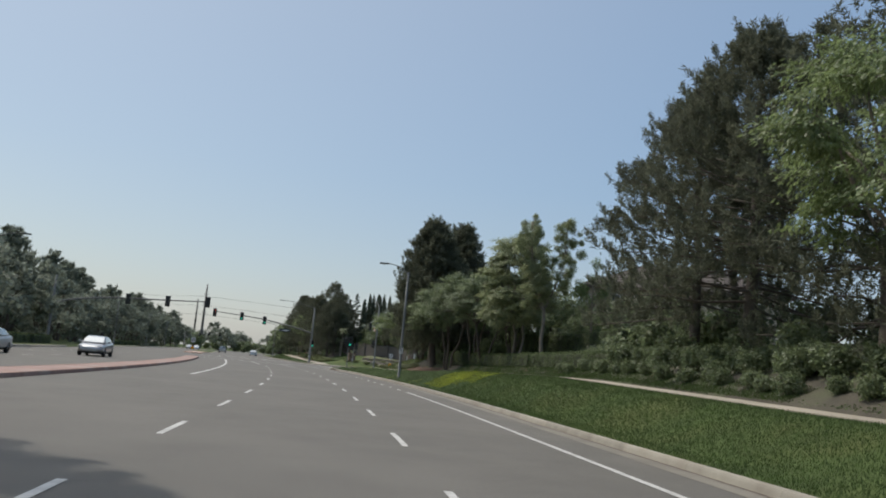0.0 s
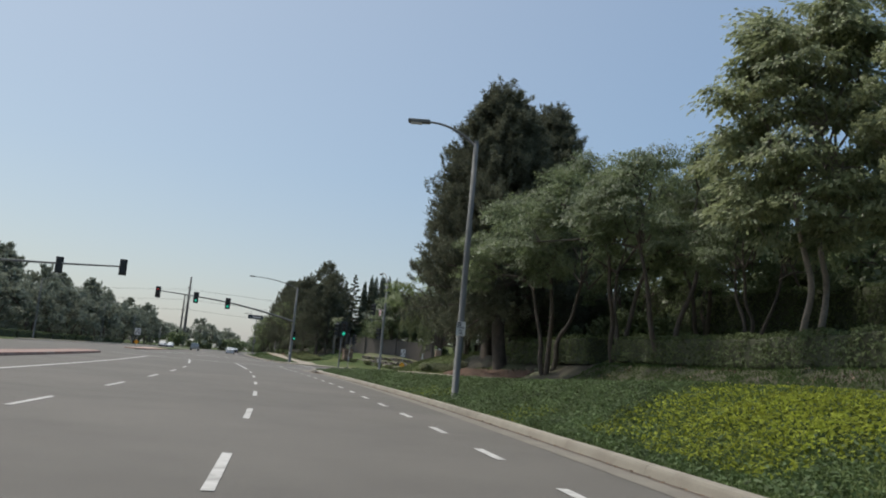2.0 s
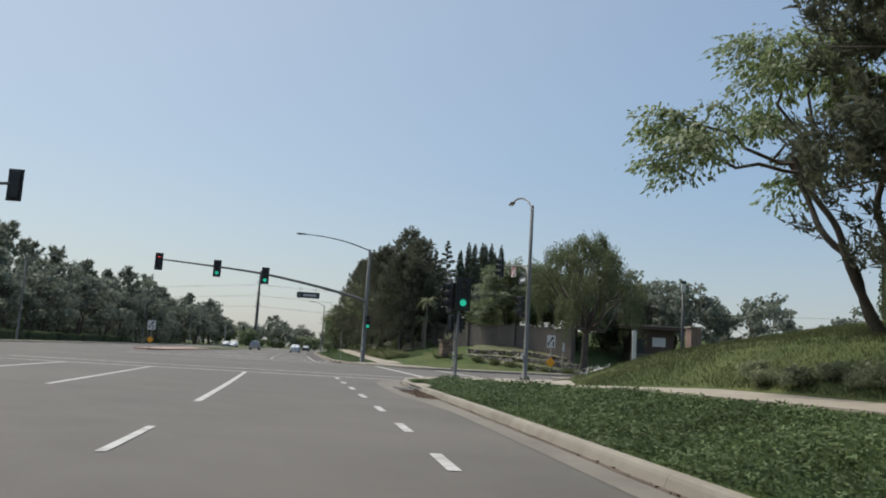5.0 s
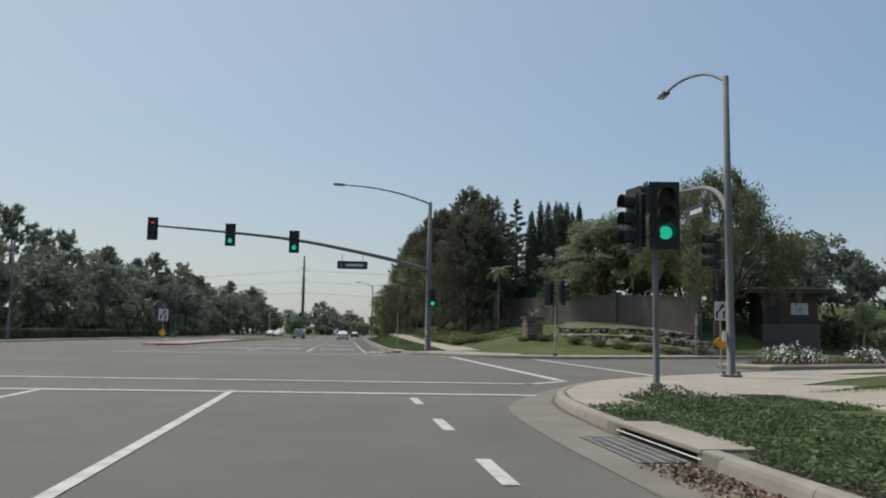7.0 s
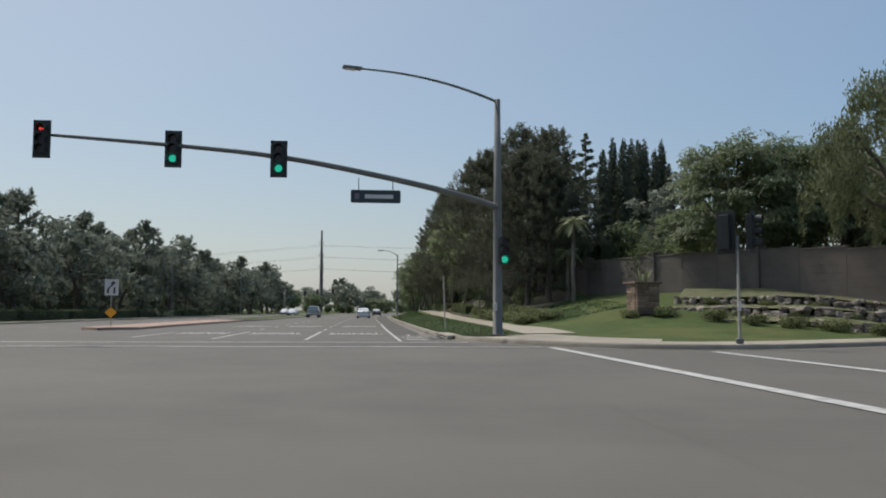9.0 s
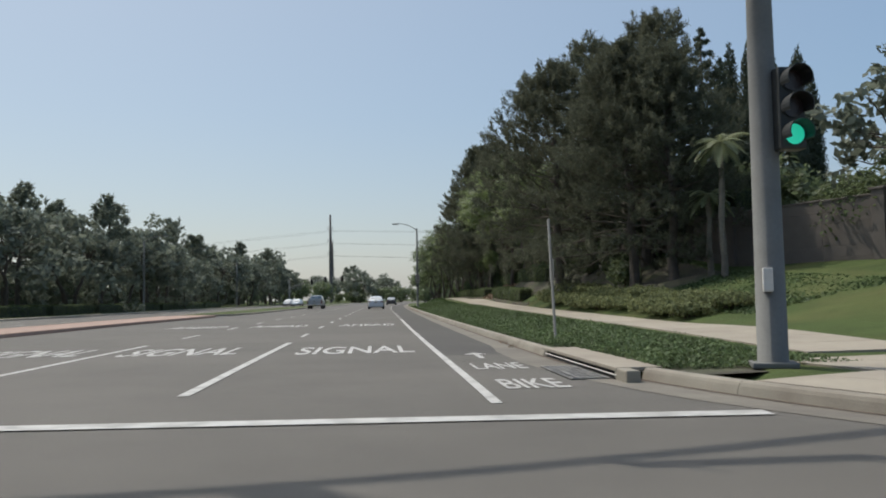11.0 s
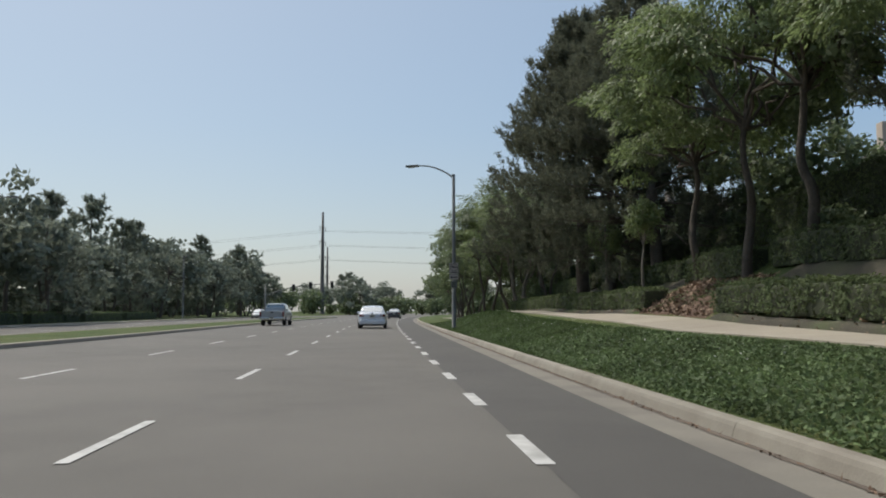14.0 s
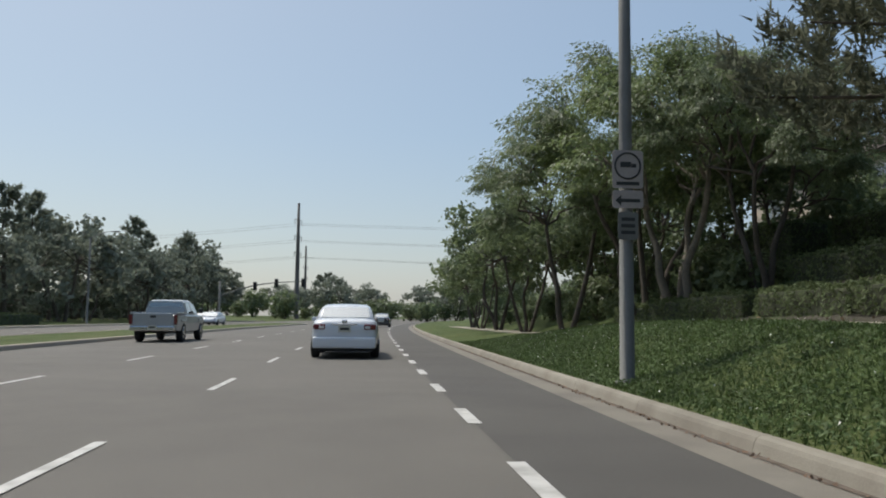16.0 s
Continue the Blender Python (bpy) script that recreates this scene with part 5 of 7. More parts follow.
def build_mast_far():
    root = thing("signal_mast", "grey steel signal mast with long curved arm and street light", "traffic signal", Matrix.Translation((pB.x, pB.y, 0.15)), "traffic signals")
    tube_part("pole", [(0, 0, -0.1), (0, 0, 4.5), (0, 0, 9.2)], [0.19, 0.16, 0.11], galv, root, 16)
    part("base_plate", box_bm(0.55, 0.55, 0.07, (0, 0, 0.03), 0.02), galv, root)
    ends = [at(128.25, 3.9), at(127.6, 2.2), at(127.0, -0.6), at(126.4, -4.2), at(126.3, -7.9), at(126.1, -12.1)]
    zs = [4.95, 5.35, 5.85, 6.40, 6.68, 6.90]
    ctrl = [Vector((e.x - pB.x, e.y - pB.y, z)) for e, z in zip(ends, zs)]
    pts = resample(chaikin(ctrl, 3), 0.7)
    tube_part("mast_arm", pts, [0.13 - 0.075 * i / (len(pts) - 1) for i in range(len(pts))], galv, root, 12)
    a = turn_at(127)
    for (s, o, z), lit in (((126.05, -12.1, 6.87), "red"), ((126.4, -7.85, 6.70), "green"), ((126.15, -4.2, 6.38), "green")):
        e = at(s, o)
        signal_head(root, Matrix.Translation((e.x - pB.x, e.y - pB.y - 0.1, z - 0.17)) @ pose(0, 0, 0, 0, 0, a), lit)
    signal_head(root, Matrix.Translation((0.28, -0.15, 3.25)) @ pose(0, 0, 0, 0, 0, a), "green", False)
    e = at(126.0, -0.85)
    nm = sign_plate(root, "street_name_sign", 1.75, 0.46, Matrix.Translation((e.x - pB.x, e.y - pB.y, 4.95)) @ pose(0, 0, 0, 0, 0, a), sign_dark, "dark street name blade hung under the arm", 0.03)
    part("writing_bar", box_bm(1.0, 0.004, 0.14, (0.12, -0.007, 0)), sign_white, nm)
    part("emblem", box_bm(0.16, 0.004, 0.2, (-0.66, -0.007, 0)), galv, nm)
    for x in (-0.6, 0.6):
        part("hanger", box_bm(0.03, 0.03, 0.45, (x, 0, 0.42)), galv, nm)
    top, h = Vector((0, 0, 9.1)), Vector((-27.26 + 0.3 - pB.x, 126.56 - pB.y, 9.85))
    pts = [top + Vector((h.x * u, h.y * u, (h.z - top.z) * (1 - (1 - min(1, u * 1.15)) ** 2))) for u in [i / 13 for i in range(14)]]
    tube_part("lamp_arm", pts, [0.055 - 0.02 * i / 13 for i in range(14)], galv, root, 8)
    cobra_head(root, pts[-1], (h.x, h.y, 0))
    part("push_button_box", box_bm(0.12, 0.1, 0.3, (-0.05, -0.2, 1.1), 0.02), sign_white, root)


build_mast_far()


def build_near_corner():
    pC = Vector((-7.96, 104.28, 0))
    root = thing("signal_mast", "tall grey corner pole with street light, curved arm and signals", "traffic signal", Matrix.Translation((pC.x, pC.y, 0.17)), "traffic signals")
    tube_part("pole", [(0, 0, -0.1), (0, 0, 4), (0, 0, 8.45)], [0.115, 0.10, 0.08], galv, root, 16)
    part("base_plate", box_bm(0.5, 0.5, 0.06, (0, 0, 0.03), 0.02), galv, root)
    for x, y in ((-0.19, -0.19), (0.19, -0.19), (-0.19, 0.19), (0.19, 0.19)):
        part("anchor_bolt", box_bm(0.05, 0.05, 0.09, (x, y, 0.1), 0.01), galv, root)
    tube_part("lamp_arm", resample(chaikin([Vector(p) for p in ((0, 0, 8.3), (-0.35, 1.3, 9.0), (-0.9, 3.4, 9.5), (-1.35, 5.1, 9.55))], 3), 0.4), 0.045, galv, root, 8)
    cobra_head(root, Vector((-1.33, 5.05, 9.54)), (-1.35, 5.1, 0))
    arm = resample(chaikin([Vector(p) for p in ((0, 0, 4.55), (-0.1, 0.9, 5.25), (-0.35, 2.6, 5.75), (-0.75, 4.8, 6.0), (-1.9, 7.0, 6.2))], 3), 0.5)
    tube_part("mast_arm", arm, [0.085 - 0.04 * i / (len(arm) - 1) for i in range(len(arm))], galv, root, 10)
    nm = sign_plate(root, "street_name_sign", 1.5, 0.42, Matrix.Translation((-0.55, 3.9, 5.15)) @ pose(0, 0, 0, 0, 0, -72), sign_dark, "dark street name blade under the arm", 0.03)
    part("writing_bar", box_bm(0.95, 0.004, 0.14, (0.12, -0.007, 0)), sign_white, nm)
    for x in (-0.5, 0.5):
        part("hanger", box_bm(0.03, 0.03, 0.5, (x, 0, 0.44)), galv, nm)
    nt = sign_plate(root, "no_turn_sign", 0.6, 0.6, Matrix.Translation((-1.15, 5.5, 5.75)) @ pose(0, 0, 0, 0, 0, -60), sign_white, "white sign with a red ring and bar")
    ring = [(0.24 * math.cos(2 * math.pi * i / 24), -0.008, 0.24 * math.sin(2 * math.pi * i / 24)) for i in range(25)]
    put("ring", mesh_of("ring", *tube(ring, [0.025] * 25, 6, False), sign_red), nt)
    part("slash", box_bm(0.05, 0.006, 0.46, (0, -0.009, 0)), sign_red, nt)
    signal_head(root, Matrix.Translation((-1.95, 7.0, 6.1)) @ pose(0, 0, 0, 0, 0, -75), None, True)
    signal_head(root, Matrix.Translation((-0.3, 0.55, 3.5)) @ pose(0, 0, 0, 0, 0, -75), None, False)
    tube_part("bracket", [(-0.3, 0.5, 3.2), (0, 0, 3.2)], 0.03, galv, root, 6)
    tube_part("bracket", [(-0.3, 0.5, 3.8), (0, 0, 3.8)], 0.03, galv, root, 6)
    part("push_button_box", box_bm(0.1, 0.1, 0.3, (-0.17, -0.05, 1.1), 0.02), sign_white, root)
    # signal post on the kerb corner
    pS = at(95.2, 4.45)
    post = thing("signal_post", "short grey post with two black signals on the corner", "traffic signal", Matrix.Translation((pS.x, pS.y, 0.17)), "traffic signals")
    tube_part("pole", [(0, 0, -0.1), (0, 0, 1.5), (0, 0, 3.1)], [0.065, 0.055, 0.05], galv, post, 12)
    part("base_collar", box_bm(0.24, 0.24, 0.18, (0, 0, 0.09), 0.05), galv, post)
    signal_head(post, Matrix.Translation((0.16, -0.05, 3.35)) @ pose(0, 0, 0, 0, 0, turn_at(95) - 8), "green", True)
    signal_head(post, Matrix.Translation((-0.34, 0.12, 3.28)) @ pose(0, 0, 0, 0, 0, turn_at(95) - 80), None, True)
    tube_part("bracket", [(-0.34, 0.12, 3.0), (0, 0, 2.9), (0.16, -0.02, 3.0)], 0.03, galv, post, 6)


build_near_corner()


def build_left_mast():
    pL = at(98.6, -31.0)
    root = thing("signal_mast", "grey signal mast whose arm spans the opposite lanes", "traffic signal", Matrix.Translation((pL.x, pL.y, 0.12)), "traffic signals")
    tube_part("pole", [(0, 0, -0.1), (0, 0, 4), (0, 0, 8.2)], [0.19, 0.16, 0.11], galv, root, 14)
    ends = [at(98.6, -31.0), at(98.5, -28.5), at(98.4, -24), at(98.2, -18.0), at(98.0, -13.25)]
    ctrl = [Vector((e.x - pL.x, e.y - pL.y, z)) for e, z in zip(ends, (4.8, 5.6, 6.2, 6.45, 6.75))]
    pts = resample(chaikin(ctrl, 3), 0.8)
    tube_part("mast_arm", pts, [0.13 - 0.07 * i / (len(pts) - 1) for i in range(len(pts))], galv, root, 10)
    for s, o, z in ((98.0, -13.25, 6.75), (98.2, -18.0, 6.4), (98.3, -22.6, 6.2)):
        e = at(s, o)
        signal_head(root, Matrix.Translation((e.x - pL.x, e.y - pL.y, z - 0.05)) @ pose(0, 0, 0, 0, 0, turn_at(98) + 180), None)


build_left_mast()

# post on the far kerb, and the pedestrian signal pole
pP = at(134.4, 2.55)
post = thing("sign_post", "thin bare steel sign post in the ground cover", "sign post", Matrix.Translation((pP.x, pP.y, ground(134.4, 2.55))))
tube_part("post", [(0, 0, -0.1), (-0.1, 0, 2.75)], 0.03, galv, post, 6)
sp = sign_plate(post, "sign_edge", 0.3, 0.45, Matrix.Translation((-0.06, 0, 1.7)) @ pose(0, 0.04, 0, 0, 0, turn_at(133) + 95), galv, "grey sign seen edge-on")
pD = at(120.9, 9.8)
ped = thing("signal_post", "slim grey post with signals seen from behind", "traffic signal", Matrix.Translation((pD.x, pD.y, 0.17)), "traffic signals")
tube_part("pole", [(0, 0, -0.1), (0, 0, 3.2)], 0.045, galv, ped, 10)
part("base_collar", box_bm(0.22, 0.22, 0.15, (0, 0, 0.07), 0.04), galv, ped)
signal_head(ped, Matrix.Translation((-0.35, 0.05, 3.3)) @ pose(0, 0, 0, 0, 0, 150), None, True)
signal_head(ped, Matrix.Translation((0.38, 0.0, 3.3)) @ pose(0, 0, 0, 0, 0, 70), None, True)
part("push_button_box", box_bm(0.1, 0.1, 0.28, (0, -0.1, 1.1), 0.02), sign_white, ped)

# ---- drains in the kerb ----


def drain(s0, s1, label):
    a, b = at(s0, KERB + 0.02), at(s1, KERB + 0.02)
    d = (b - a).normalized()
    ang = math.degrees(math.atan2(d.y, d.x))
    ln = (b - a).length
    root = thing("storm_drain", label, "drain", Matrix.Translation(a) @ pose(0, 0, 0, 0, 0, ang), "storm drains")
    part("cover_slab", box_bm(ln + 0.02, 0.62, 0.055, (ln / 2, -0.315, 0.134), 0.014), concrete, root, "pale concrete slab over the inlet")
    # shallow black panels paint the dark of a deeper inlet
    part("inlet_back", box_bm(ln - 0.04, 0.02, 0.16, (ln / 2, -0.09, 0.05)), void_mat, root)
    part("inlet_floor", box_bm(ln - 0.04, 0.12, 0.02, (ln / 2, -0.05, 0.008)), void_mat, root)
    for x in (-0.16, ln + 0.16):
        part("inlet_cheek", box_bm(0.52, 0.19, 0.25, (x, -0.11, 0.027), 0.025), kerb_mat, root)
    tube_part("guard_bar", [(0, -0.012, 0.06), (ln, -0.012, 0.06)], 0.009, sign_white, root, 6)
    gx0, gw = 0.12, min(2.0, ln - 0.3)
    # black sheet under the bars paints the unlit pit
    part("grate_pan", box_bm(gw, 0.52, 0.012, (gx0 + gw / 2, 0.29, 0.006)), void_mat, root)
    for i in range(26):
        part("grate_bar", box_bm(0.022, 0.52, 0.02, (gx0 + 0.035 + gw * i / 26, 0.29, 0.014)), iron, root)
    for j in range(5):
        part("grate_rail", box_bm(gw, 0.02, 0.018, (gx0 + gw / 2, 0.05 + 0.12 * j, 0.013)), iron, root)


drain(88.1, 90.4, "concrete storm drain inlet with iron grate at the corner kerb")
drain(128.6, 132.7, "concrete storm drain inlet with iron grate in the kerb")

# ---- planting ----


def box_leaves(rng, w, d, h, count, size=(0.14, 0.09), lumpy=0.06):
    """Leaves over the sides and top of a clipped block, with its base at z 0."""
    areas = np.array([w * d, w * h, w * h, d * h, d * h])
    side = rng.choice(5, count, p=areas / areas.sum())
    u, v = rng.random(count), rng.random(count)
    p = np.zeros((count, 3))
    n = np.zeros((count, 3))
    for k in range(5):
        m = side == k
        if k == 0:
            p[m] = np.c_[(u[m] - 0.5) * w, (v[m] - 0.5) * d, np.full(m.sum(), h)]
            n[m] = (0, 0, 1)
        elif k < 3:
            sg = 1 if k == 1 else -1
            p[m] = np.c_[(u[m] - 0.5) * w, np.full(m.sum(), sg * d / 2), v[m] * h]
            n[m] = (0, sg, 0.2)
        else:
            sg = 1 if k == 3 else -1
            p[m] = np.c_[np.full(m.sum(), sg * w / 2), (u[m] - 0.5) * d, v[m] * h]
            n[m] = (sg, 0, 0.2)
    # rounded shoulders and an uneven clip
    edge = np.clip((p[:, 2] - h + 0.2) / 0.2, 0, 1)
    p[:, 1] *= 1 - 0.10 * edge
    p += n * (rng.random(count)[:, None] * 0.10 - 0.03)
    p += n * lumpy * np.sin(p[:, 0:1] * 3.1 + p[:, 2:3] * 2.3) * np.cos(p[:, 0:1] * 1.3 + p[:, 1:2] * 2)
    n = n + rng.normal(size=(count, 3)) * 0.55
    n /= np.linalg.norm(n, axis=1)[:, None]
    t = np.cross(n, rng.normal(size=(count, 3)))
    t /= np.linalg.norm(t, axis=1)[:, None]
    b = np.cross(n, t)
    ln = (size[0] * (0.6 + 0.8 * rng.random(count)))[:, None]
    wd = (size[1] * (0.6 + 0.8 * rng.random(count)))[:, None]
    q = np.empty((count, 3, 3))
    q[:, 0], q[:, 1], q[:, 2] = p - t * ln * 0.4 - b * wd * 0.55, p - t * ln * 0.4 + b * wd * 0.55, p + t * ln * 0.6 - n * ln * 0.15
    return q.reshape(-1, 3)


def hedge(s0, s1, o, depth, height, seed, label="clipped green box hedge on the bank", mat=None, count=None, base=None):
    """A clipped hedge along the road between s0 and s1, in blocks three metres long that follow the slope."""
    rng = np.random.default_rng(seed)
    n = max(1, int(round((s1 - s0) / 3.0)))
    mid = (s0 + s1) / 2
    c = at(mid, o)
    z0 = ground(mid, o) if base is None else base
    root = thing("hedge", label, "hedge", Matrix.Translation((c.x, c.y, z0)), "clipped hedges")
    allv = []
    core = []
    for i in range(n):
        a, b = s0 + (s1 - s0) * i / n, s0 + (s1 - s0) * (i + 1) / n
        pa, pb = at(a, o), at(b, o)
        za, zb = (ground(a, o), ground(b, o)) if base is None else (base, base)
        d = pb - pa
        w = d.length + 0.05
        m = Matrix.Translation(((pa.x + pb.x) / 2 - c.x, (pa.y + pb.y) / 2 - c.y, (za + zb) / 2 - z0 - 0.1)) @ Matrix.Rotation(math.atan2(d.y, d.x), 4, "Z")
        v = box_leaves(rng, w, depth, height + 0.1, count or int(330 * (w * depth + 2 * w * height)), (0.14, 0.09) if count else (0.09, 0.058))
        allv.append((np.c_[v, np.ones(len(v))] @ np.array(m.transposed()))[:, :3])
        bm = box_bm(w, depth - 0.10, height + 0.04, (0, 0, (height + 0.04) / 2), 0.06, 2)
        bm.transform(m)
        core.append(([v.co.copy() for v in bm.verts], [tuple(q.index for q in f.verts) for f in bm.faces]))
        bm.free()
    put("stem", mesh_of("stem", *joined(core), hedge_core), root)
    put("leaves", quads("leaves", np.concatenate(allv), mat or hedge_leaf, 3), root)


hedge(29.5, 41.3, 8.9, 0.9, 0.68, 1)
hedge(42.2, 56, 8.9, 0.9, 0.68, 2)
hedge(57.5, 66, 8.7, 1.1, 0.9, 5, "dark ivy-covered hedge under the trees")
hedge(38, 58, 13.0, 1.2, 1.6, 6, "tall dark hedge behind the trees")
hedge(58.5, 83, 13.5, 1.2, 2.3, 7, "tall dark hedge behind the trees")
hedge(165.3, 176.5, 7.75, 0.8, 0.62, 8)
hedge(167.5, 177.6, 9.9, 0.9, 0.75, 21)
hedge(182.0, 195.5, 7.78, 0.9, 0.55, 9, "low clipped hedge with a sunlit yellow-green top")
hedge(195.8, 202.6, 7.78, 0.9, 0.5, 10, "low clipped hedge with a sunlit yellow-green top")
hedge(203.5, 213, 7.85, 0.9, 0.6, 11)
hedge(178.8, 183.0, 9.6, 0.9, 0.75, 12)
hedge(184.5, 195.0, 10.0, 0.9, 0.65, 13)
hedge(196.5, 205.0, 9.9, 0.9, 0.65, 14)
hedge(185, 197.5, 12.4, 1.0, 1.05, 15)
hedge(198.2, 207, 12.4, 1.0, 1.05, 16)
hedge(168, 184, 12.6, 1.1, 1.5, 17, "tall dark hedge behind the trees")
hedge(207.5, 232, 11.5, 1.2, 1.5, 18, "tall dark hedge behind the trees")
hedge(198, 214, 15.5, 1.2, 1.3, 19, "tall dark hedge behind the trees")
hedge(155, 170, 16.8, 1.2, 2.4, 20, "tall dark hedge behind the wall")
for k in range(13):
    hedge(-4 + k * 25, 20.5 + k * 25, -44.5, 1.6, 3.2, 60 + k, "tall dense shrub row behind the tree belt", hazy_belt_leaf, count=260)
for k in range(7):
    hedge(22 + k * 11, 31 + k * 11, -30.8, 1.1, 0.9, 30 + k, "low dark hedge along the opposite pavement", count=800)
for k in range(11):
    hedge(135 + k * 11, 144.5 + k * 11, -30.8, 1.1, 0.9, 40 + k, "low dark hedge along the opposite pavement", count=700)


def make_bush(seed, r=1.0, h=1.0, count=1600, mat=None, label="", size=(0.16, 0.09), name="bush"):
    rng = np.random.default_rng(seed)
    cs, rs = [], []
    for i in range(9):
        a = i * 2.4
        q = r * 0.62 * math.sqrt(i / 9)
        cs.append(Vector((math.cos(a) * q, math.sin(a) * q, h * (0.42 + 0.2 * rng.random()))))
        rs.append(r * 0.42 + 0.05 * rng.normal())
    v = leaf_cloud(rng, cs, rs, count, size[0], size[1], shell=0.55, squash=h / r * 0.95)
    v[:, 2] = np.maximum(v[:, 2], -0.05)
    root = thing(name, label or "rounded dark green bush", "bush")
    wood = [limb(rng, (0, 0, -0.1), c, 0.03, 0.01, 3, 0.03, 5) for c in cs]
    put("stem", mesh_of("stem", *joined(wood), bark), root)
    put("leaves", quads("leaves", v, mat or broad_leaf), root)
    return root


dark_bushes = [make_bush(1, 1.7, 2.6, 880, None, "", (0.34, 0.21)), make_bush(2, 2.0, 3.0, 980, None, "", (0.36, 0.22)), make_bush(3, 1.5, 2.2, 780, None, "", (0.32, 0.20))]
sage = [make_bush(5, 0.75, 0.62, 1500, sage_leaf, "grey-green sage bush on the bank", (0.10, 0.05)), make_bush(6, 0.6, 0.5, 1200, sage_leaf, "grey-green sage bush on the bank", (0.10, 0.05))]
balls = [make_bush(8, 0.62, 0.5, 1300, mound_leaf, "small clipped round bush in the rock garden", (0.09, 0.06))]
r5 = np.random.default_rng(77)


def rnd(a, b):
    return a + (b - a) * r5.random()


stand(dark_bushes, [so(s + rnd(-0.6, 0.6), 14.5 + rnd(-1.2, 1.5), rnd(0.75, 1.1), rnd(0, 360)) for s in np.arange(2, 84, 3.2)], "dark bushes behind the trees")
stand(dark_bushes, [so(s + rnd(-0.6, 0.6), 10.8 + rnd(-0.8, 0.8), rnd(0.45, 0.7), rnd(0, 360)) for s in np.arange(4, 40, 3.6)], "dark bushes under the pines")
stand(dark_bushes, [so(s + rnd(-0.6, 0.6), 11.0 + rnd(-0.6, 0.6), rnd(0.5, 0.75), rnd(0, 360)) for s in np.arange(57, 74, 3.0)], "dark bushes under the pines")
stand(dark_bushes, [so(s + rnd(-0.6, 0.6), 14.0 + rnd(-1.0, 1.2), rnd(0.8, 1.1), rnd(0, 360)) for s in np.arange(170, 262, 3.2)], "dark bushes behind the trees")
stand(dark_bushes, [so(s + rnd(-0.5, 0.5), 10.6 + rnd(-0.8, 0.8), rnd(0.4, 0.6), rnd(0, 360)) for s in np.arange(152, 178, 2.6)], "dark bushes under the pines")
stand(dark_bushes, [so(s + rnd(-0.5, 0.5), 9.2 + rnd(-0.8, 0.8), rnd(0.45, 0.7), rnd(0, 360)) for s in np.arange(206, 262, 3.4)], "dark bushes under the shade trees")
stand(sage, [so(s + rnd(-0.3, 0.3), o + rnd(-0.3, 0.3), rnd(0.65, 1.05), rnd(0, 360)) for s in np.arange(72.6, 80.5, 0.85) for o in (7.55,)], "sage bushes on the bank")
stand(dark_bushes, [so(s + rnd(-0.5, 0.5), 16.4 + rnd(-0.7, 0.7), rnd(1.15, 1.5), rnd(0, 360)) for s in np.arange(38, 60, 2.3)], "tall shrubs before the house")
mounds = [make_bush(19, 1.0, 0.5, 1500, mound_leaf, "low mounded yellow-green shrub at the foot of the bank", (0.11, 0.075))]
stand(mounds, [so(s + rnd(-0.2, 0.2), o + rnd(-0.15, 0.15), rnd(0.85, 1.15), rnd(0, 360)) for s in np.arange(140, 158.5, 1.25) for o in (7.75, 8.8)], "mounded shrubs on the bank")
stand(dark_bushes, [(-12.5, 150, 0.6, 100), (9, 150, 0.7, 60), (13, 148, 0.7, 90), (18, 147, 0.8, 10), (26, 146, 0.9, 80), (33, 147, 0.9, 0), (-5, 149.5, 0.9, 15), (-1.8, 153.5, 1.2, 120), (6.5, 153, 1.3, 44), (10, 155, 1.4, 200), (14.5, 154, 1.3, 290), (20, 155, 1.4, 70)], "dark bushes along the side street")
stand(dark_bushes, [so(s + rnd(-0.8, 0.8), 8.6 + rnd(-0.5, 0.8), rnd(0.26, 0.42), rnd(0, 360)) for s in np.arange(0, 34, 4.1)], "small bushes under the pines")
stand(dark_bushes, [so(s + rnd(-0.3, 0.3), o + rnd(-0.25, 0.25), rnd(0.26, 0.36), rnd(0, 360)) for s in np.arange(4, 34, 1.3) for o in (7.95, 9.1, 10.2)], "low dark shrubs at the foot of the bank")
wall_bush = make_bush(18, 2.1, 3.3, 3000, hedge_leaf, "spreading light green shrub behind the garden wall", (0.17, 0.10))
stand(dark_bushes, [so(s, 19.6 + rnd(-0.6, 0.6), rnd(0.95, 1.35), rnd(0, 360)) for s in np.arange(142.5, 160, 2.2)], "dark bushes behind the garden wall")
wall_bush.matrix_basis = pose(-15.8, 151.0, ground_at(-15.8, 151.0)) @ Matrix.Diagonal((1.2, 1.2, 0.9, 1))
copy_thing(wall_bush, pose(-13.6, 149.2, ground_at(-13.6, 149.2), 0, 0, 130) @ Matrix.Diagonal((1.0, 1.0, 0.82, 1)))
# low shrubs behind the far end of the road close the view
stand(dark_bushes, [(-48 - i * 3.4, 384 + 5 * math.sin(i * 1.7), 2.0 + 0.5 * math.sin(i * 2.3), i * 40) for i in range(48)], "dark bushes at the far end of the road")

